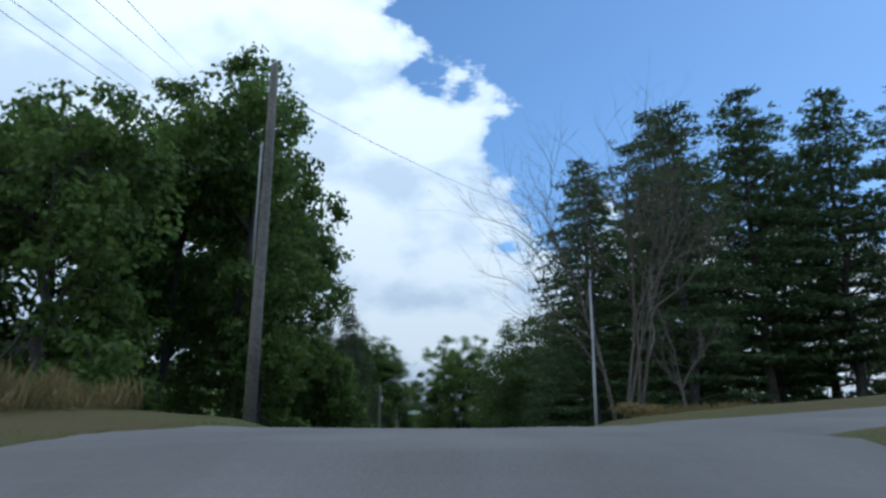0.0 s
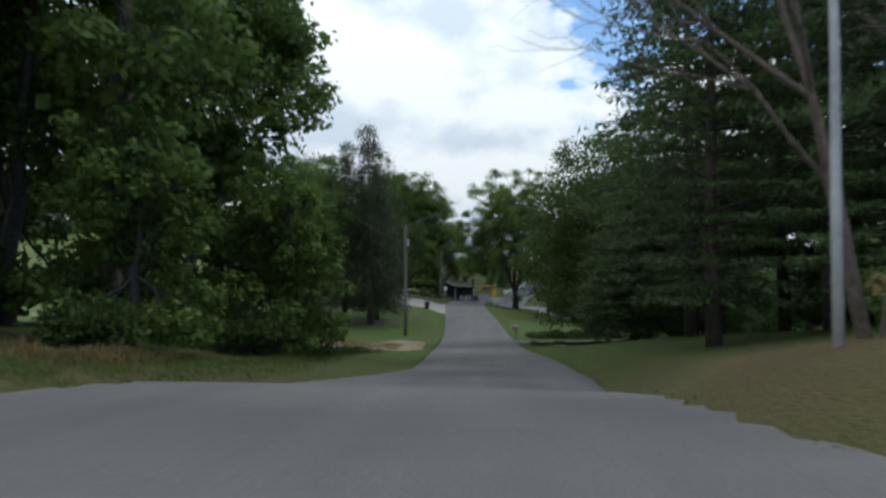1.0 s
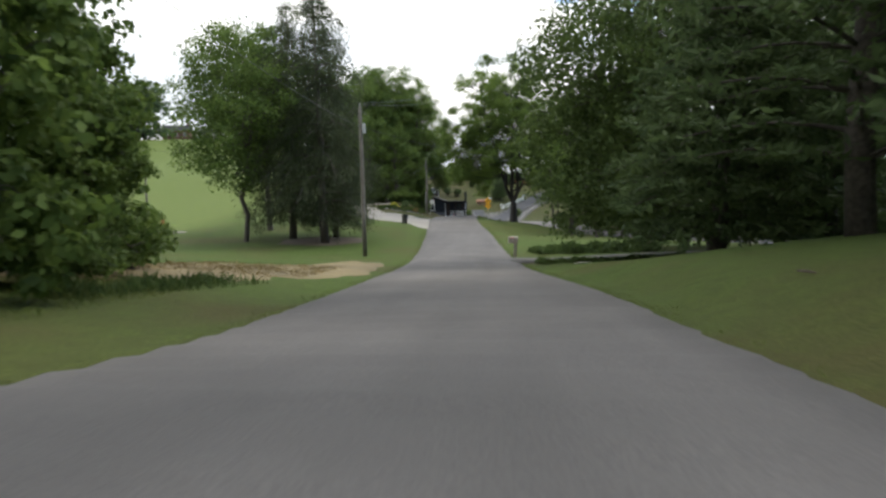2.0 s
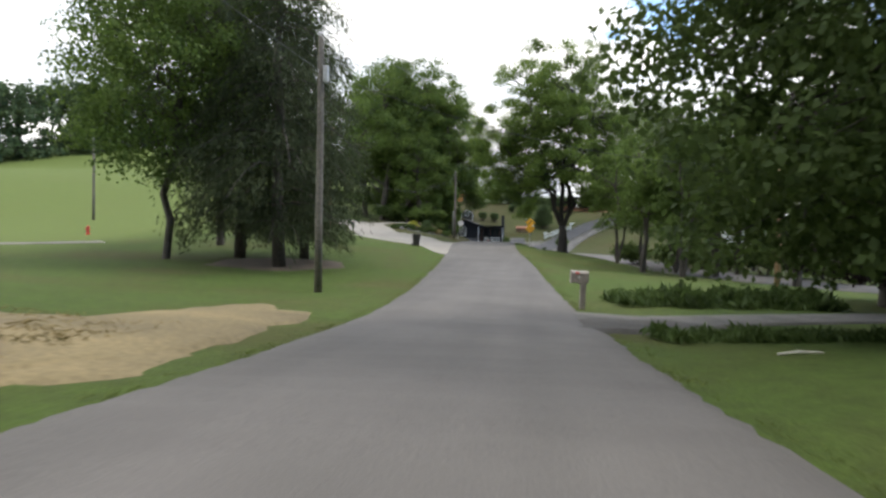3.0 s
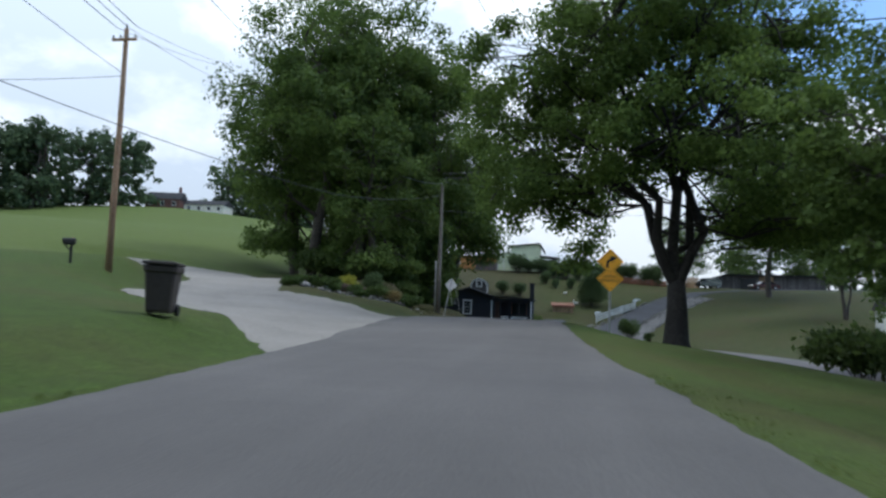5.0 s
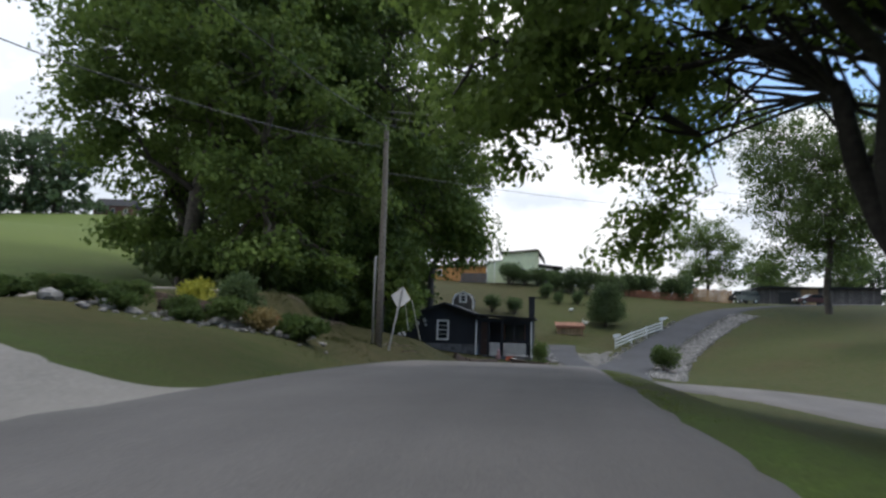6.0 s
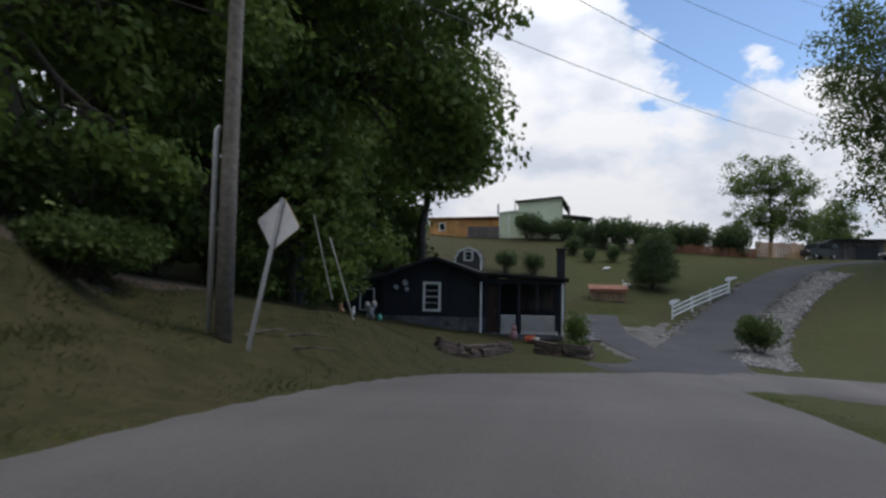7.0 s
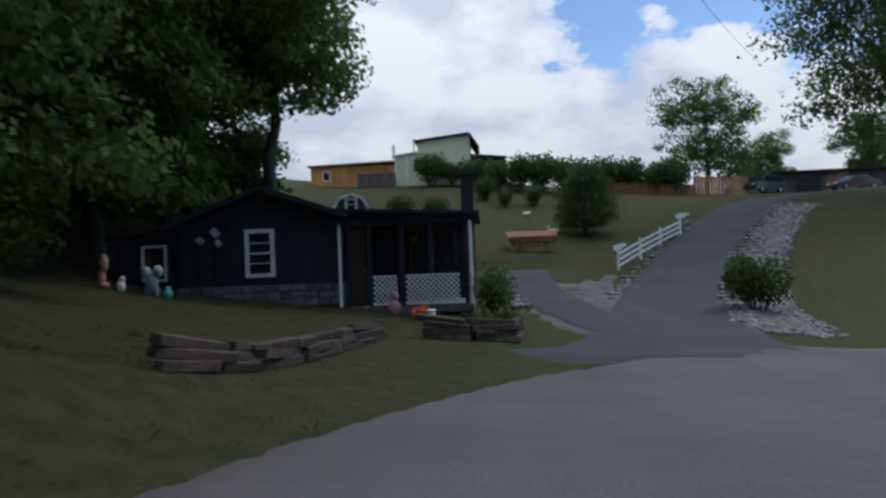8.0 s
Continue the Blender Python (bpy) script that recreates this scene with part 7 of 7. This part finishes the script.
def stones(name, xy, size, label, seed, material="stone", flat=0.65):
    """Loose stones half sunk in the ground, joined as one sheet of stuff."""
    rng = np.random.default_rng(seed)
    n = len(xy)
    z = heights(xy[:, 0], xy[:, 1])
    v = ICO_V[None] * (1 + rng.normal(size=(n, len(ICO_V), 1)) * 0.14)
    a = rng.random(n) * math.tau
    s = np.asarray(size).reshape(-1, 1, 1)
    v = v * s * np.array([1.15, 0.9, flat])
    x = v[..., 0] * np.cos(a)[:, None] - v[..., 1] * np.sin(a)[:, None]
    y = v[..., 0] * np.sin(a)[:, None] + v[..., 1] * np.cos(a)[:, None]
    v = np.stack([x + xy[:, 0:1], y + xy[:, 1:2], v[..., 2] + (z + s[:, 0, 0] * flat * 0.35)[:, None]], 2)
    f = (ICO_F[None] + (np.arange(n) * len(ICO_V))[:, None, None]).ravel()
    return tagged(raw_mesh(name, v.reshape(-1, 3), 3, f, material), label, "stones", kind="stuff")


def offset_from(way, s0, s1, near, far, n, seed, side=1):
    """Random places beside a way, between two distances along it and two to its side."""
    rng = np.random.default_rng(seed)
    k = rng.integers(int(s0), min(int(s1), len(way) - 2), n)
    d = way[k + 1] - way[k]
    nrm = np.c_[d[:, 1], -d[:, 0]] / (np.hypot(d[:, 0], d[:, 1])[:, None] + 1e-9)
    return way[k, :2] + d[:, :2] * rng.random((n, 1)) + nrm * side * rng.uniform(near, far, n)[:, None] + rng.normal(size=(n, 2)) * 0.12


_hill = curve_of(HILL_DRIVE, 1.0)
_rr = np.random.default_rng(4)
rubble = [p - np.array([d[1], -d[0], 0]) / np.hypot(d[0], d[1]) * -3.5 for p, d in zip(_hill[6:42], _hill[7:43] - _hill[6:42])]
strip("rock_bed", np.array(rubble), 1.35, "gravel", "bed of grey gravel under the rocks", "gravel", lift=0.03, ragged=0.3, lanes=4)
stones("rock_bank", offset_from(_hill, 6, 42, 2.15, 4.9, 3900, 1), _rr.uniform(0.06, 0.17, 3900), "pale limestone riprap along the driveway", 1)
stones("rock_edge", offset_from(_hill, 14, 36, 2.15, 2.7, 260, 2, -1), _rr.uniform(0.07, 0.17, 260), "pale stones edging the driveway", 2)
stones("rock_edge", field(-2.6, 200.5, -3.4, 208, 0.8, 130, 7), _rr.uniform(0.08, 0.2, 130), "pale stones beside the gravel", 3)

# -- the flower bed on the left bank: boulders, sleepers, shrubs
BED = [(-10.8, 161.8), (-10.9, 160.4), (-11.3, 159.2), (-12.1, 158.2), (-13.4, 157.0), (-14.9, 155.4)]


def boulder(x, y, r, seed, label="pale weathered boulder in the flower bed"):
    bm = bmesh.new()
    bmesh.ops.create_icosphere(bm, subdivisions=2, radius=r)
    for v in bm.verts:
        v.co *= 1 + 0.28 * noise.noise(v.co * (1.4 / r) + Vector((seed, 0, 0))) + 0.1 * noise.noise(v.co * (4 / r) + Vector((seed, 3, 0)))
        v.co.z *= 0.7
    ob = part("boulder", bm, "stone")
    ob.matrix_basis = pose(x, y, gz(x, y) + r * 0.22, 0, 0, seed * 40)
    return tagged(ob, label, "boulder", "boulders of the flower bed")


_b = random.Random(14)
for k in range(60):
    u = _b.random() ** 1.5 * (len(BED) - 1.01)
    i = int(u)
    x = BED[i][0] + (BED[i + 1][0] - BED[i][0]) * (u - i)
    y = BED[i][1] + (BED[i + 1][1] - BED[i][1]) * (u - i)
    boulder(x + _b.uniform(-1.9, 0.35), y + _b.uniform(-1.2, 1.7), _b.uniform(0.12, 0.33), k)
stones("bed_stones", np.concatenate([field(*BED[i], *BED[i + 1], 2.0, 26, 30 + i) for i in range(5)]), _rr.uniform(0.06, 0.15, 130), "small pale stones in the flower bed", 5, flat=0.5)
timber_wall([(-12.6, 159.4), (-14.1, 158.3)], 4, "grey stacked sleepers behind the flower bed", 8)
clump_a = shrub("shrub", on_ground(-10.3, 160.2), "bright green grassy clump in the flower bed", 1.7, 0.85, 201, 1900, 0.2, "weed", group="flower bed plants")
clump_b = shrub("shrub", on_ground(-11.9, 158.5), "dark green shrub in the flower bed", 1.6, 1.0, 202, 1700, 0.12, "leaf_dark", group="flower bed plants")
shrub("shrub", on_ground(-12.9, 161.4), "dark spruce-like shrub in the flower bed", 1.7, 1.9, 203, 2400, 0.14, "needle", group="flower bed plants")
shrub("shrub", on_ground(-11.4, 161.7), "russet-leaved plant in the flower bed", 1.2, 0.7, 204, 900, 0.13, "russet", group="flower bed plants")
gold = shrub("shrub", on_ground(-14.8, 162.0), "golden-leaved shrub above the sleepers", 1.7, 1.0, 205, 1300, 0.14, "yellow_leaf", group="flower bed plants")
brown = shrub("shrub", on_ground(-11.3, 158.9), "brownish tangled plant in the flower bed", 1.5, 0.8, 206, 1100, 0.13, "dry_blade", group="flower bed plants")
spread_copies(clump_b, [(-14.6, 157.6, 50, 0.9), (-15.8, 155.8, 100, 0.75), (-12.2, 162.6, 210, 0.6), (-13.2, 157.9, 150, 0.8)])
spread_copies(clump_a, [(-15.2, 156.3, 90, 0.8), (-15.9, 154.6, 20, 0.7), (-12.6, 157.3, 200, 0.55), (-14.2, 156.6, 70, 0.7)])
spread_copies(gold, [(-13.8, 160.6, 60, 0.7)])
spread_copies(brown, [(-12.6, 160.2, 80, 0.9), (-16.2, 156.8, 170, 0.8)])

# -- shrubs on the hillside behind the dark house
ball = shrub("clipped_shrub", on_ground(-9.7, 222.5), "round clipped dark green shrub", 2.3, 2.2, 211, 2900, 0.16, "needle", group="hillside shrubs", lumps=14)
spread_copies(ball, [(-7.2, 222.5, 90, 1.0), (-8.6, 238.4, 40, 1.55), (-6.6, 238.2, 10, 1.1), (-4.6, 238.4, 200, 1.3)])
tall_bush = shrub("hedge_shrub", on_ground(-0.5, 236), "tall rounded evergreen hedge shrub on the crest", 3.4, 3.7, 212, 2600, 0.27, "needle", group="hillside shrubs", lumps=18)
spread_copies(tall_bush, [(1.6, 236.6, 60, 1.05), (3.7, 236.2, 120, 1.0), (5.6, 237.0, 180, 0.95), (7.6, 239.4, 240, 1.0), (10.2, 240.2, 300, 1.0), (12.8, 240.0, 20, 0.95), (14.6, 240.4, 80, 1.1), (-2.4, 235.6, 140, 0.85), (8.8, 240.6, 10, 0.9)])
spread_copies(tall_bush, [(0.4, 230, 30, 0.5), (-2.0, 229, 90, 0.45), (-3.6, 231, 10, 0.6)])
conifer("yew_tree", on_ground(3.2, 221.5), "rounded bluish evergreen tree on the lawn", 4.9, 2.2, 0.55, 221, 15, 8, 0.02, 24, 0.24, "needle", 0.14, 0.3, 0.1, 0.36, cards=7)
shrub("shrub", on_ground(6.5, 199.6), "dark rounded bush beside the rock bank", 2.6, 2.4, 222, 4200, 0.15, "leaf_dark", lumps=10)
shrub("rose_bush", on_ground(-3.6, 194.2), "leafy climbing rose bush by the porch", 1.5, 2.0, 223, 1800, 0.12, "leaf")
shrub("shrub", on_ground(-4.1, 191.9), "low plants in the timber planter", 2.0, 0.7, 224, 1200, 0.12, "weed")
shrub("shrub", on_ground(-3.2, 192.6), "low dark plants in the timber planter", 1.4, 0.8, 225, 900, 0.12, "leaf_dark")
shrub("flowers", on_ground(-5.9, 193.9), "orange-red flowers by the porch step", 0.7, 0.5, 226, 260, 0.1, "flower", "flowers")
shrub("shrub", on_ground(2.4, 146.0), "small weeds round the sign post", 0.5, 0.35, 227, 260, 0.1, "weed")

# -- small litter and marks on the lawn and the road
for k, (x, y, sx) in enumerate(((6.0, 81.5, 0.5), (-7.0, 88.0, 0.2), (6.8, 57.0, 0.18), (1.9, 99.8, 0.25))):
    ob = part("fallen_branch", tube(bmesh.new(), [(-sx, 0, 0.03), (0, 0.06, 0.05), (sx, 0.02, 0.03)], [0.02, 0.03, 0.015], 6), "bare_bark" if k != 0 else "cream")
    ob.matrix_basis = on_ground(x, y, 20 + k * 50)
    tagged(ob, "short pale stick lying on the grass" if k == 0 else "short fallen stick on the ground", "stick")
for x, y, turn in ((-9.5, 171.3, 40), (-9.2, 170.7, 15), (-9.8, 170.5, 65)):
    ob = part("fallen_branch", tube(bmesh.new(), [(-0.6, 0, 0.04), (-0.15, 0.16, 0.1), (0.3, 0.05, 0.14), (0.75, 0.2, 0.06)], [0.035, 0.03, 0.025, 0.012], 6), "bare_bark")
    ob.matrix_basis = on_ground(x, y, turn)
    tagged(ob, "fallen branch lying on the bank", "branch", "fallen branches on the bank")


def seam(x_off, y0, y1, wide, name, label):
    """A sealed crack that wanders along the road."""
    w = beside(curve_of(MAIN, 0.5), y0, y1).copy()
    for i in range(len(w)):
        w[i, 0] += x_off + 0.16 * noise.noise((w[i, 1] * 0.35, x_off, 0)) + 0.05 * noise.noise((w[i, 1] * 1.6, x_off, 4))
    v, idx = [], []
    for i, p in enumerate(w):
        t = wide * (0.6 + 0.5 * abs(noise.noise((p[1] * 0.9, x_off, 9))))
        u = x_off / 3.5
        z = 0.08 + 0.04 * (1 - u * u) + 0.008
        v += [(p[0] - t, p[1], z), (p[0] + t, p[1], z)]
        if i:
            idx += [2 * i - 2, 2 * i - 1, 2 * i + 1, 2 * i]
    v = np.array(v)
    v[:, 2] += heights(v[:, 0], v[:, 1])
    return tagged(raw_mesh(name, v, 4, idx, "tar"), label, "road seam", kind="structure")


seam(-0.25, 67, 85, 0.02, "road_seam", "dark sealed crack along the road's middle")
seam(0.9, 122, 140, 0.012, "road_seam_2", "dark sealed crack in the right lane")
for k, (x, y, rx, ry) in enumerate(((-1.6, 116, 0.14, 0.2), (1.2, 86.5, 0.1, 0.14), (0.6, 62, 0.5, 0.8))):
    patch("road_patch_%d" % (k + 1), x, y, rx, ry, 0, "tar" if k < 2 else "new_asphalt", "small dark repair patch in the asphalt", "road patch", 0.128, 40 + k, 0.3)


def hydrant(x, y):
    h = thing("fire_hydrant", on_ground(x, y), "small red fire hydrant in the meadow", "fire hydrant")
    part("barrel", tube(bmesh.new(), [(0, 0, -0.1), (0, 0, 0.08), (0, 0, 0.1), (0, 0, 0.55), (0, 0, 0.58), (0, 0, 0.68), (0, 0, 0.74)], [0.17, 0.17, 0.12, 0.12, 0.15, 0.12, 0.04], 12), "red", h)
    for a in (0, 90, 180):
        c, d = math.cos(radians(a)), math.sin(radians(a))
        part("outlet", tube(bmesh.new(), [(0.1 * c, 0.1 * d, 0.42), (0.2 * c, 0.2 * d, 0.42)], [0.055, 0.06], 8), "red", h)


hydrant(-37.0, 124.5)

# -- houses far off


def far_house(x, y, turn, long_, deep, wall_h, roof_h, wall, roof, label, windows=3, chimney=True):
    z = min(gz(x, y), gz(x + 3, y), gz(x - 3, y)) - 0.2
    h = thing("house", pose(x, y, z, 0, 0, turn), label, "house", "distant houses")
    part("wall", box(bmesh.new(), (0, 0, wall_h / 2), (long_, deep, wall_h)), wall, h)
    bm = prism(bmesh.new(), [(-deep / 2 - 0.4, wall_h - 0.05), (deep / 2 + 0.4, wall_h - 0.05), (0, wall_h + roof_h)], long_ + 0.6, Matrix.Translation((long_ / 2 + 0.3, 0, 0)) @ Matrix.Rotation(radians(90), 4, "Z"))
    part("roof", bm, roof, h)
    for k in range(windows):
        wx = -long_ / 2 + long_ * (k + 0.5) / windows
        w = part("window", box(bmesh.new(), (wx, -deep / 2 - 0.02, wall_h * 0.58), (0.9, 0.06, 1.1)), "glass", h)
        bm = bmesh.new()
        for s in (-1, 1):
            box(bm, (wx + s * 0.5, -deep / 2 - 0.05, wall_h * 0.58), (0.1, 0.06, 1.3))
            box(bm, (wx, -deep / 2 - 0.052, wall_h * 0.58 + s * 0.6), (0.9, 0.06, 0.1))
        part("window_frame", bm, "white", w)
    if chimney:
        part("chimney", box(bmesh.new(), (long_ * 0.38, 0.3, wall_h + roof_h * 0.9), (0.7, 0.6, roof_h * 1.6)), "brick", h)


far_house(-117.5, 310, 12, 10.0, 7, 3.2, 2.4, "brick", "dark_roof", "brick house with a chimney on the hill's crest")
far_house(-105, 312, 5, 12, 7, 2.6, 1.7, "cream", "dark_roof", "low pale house on the hill's crest", 4, False)
far_house(36, 196, -10, 9, 6, 3.0, 1.6, "white", "dark_roof", "white house behind the low meadow's trees", 3)
far_house(52, 176, -20, 10, 6, 3.0, 1.6, "cream", "dark_roof", "cream house behind the low meadow's trees", 3)
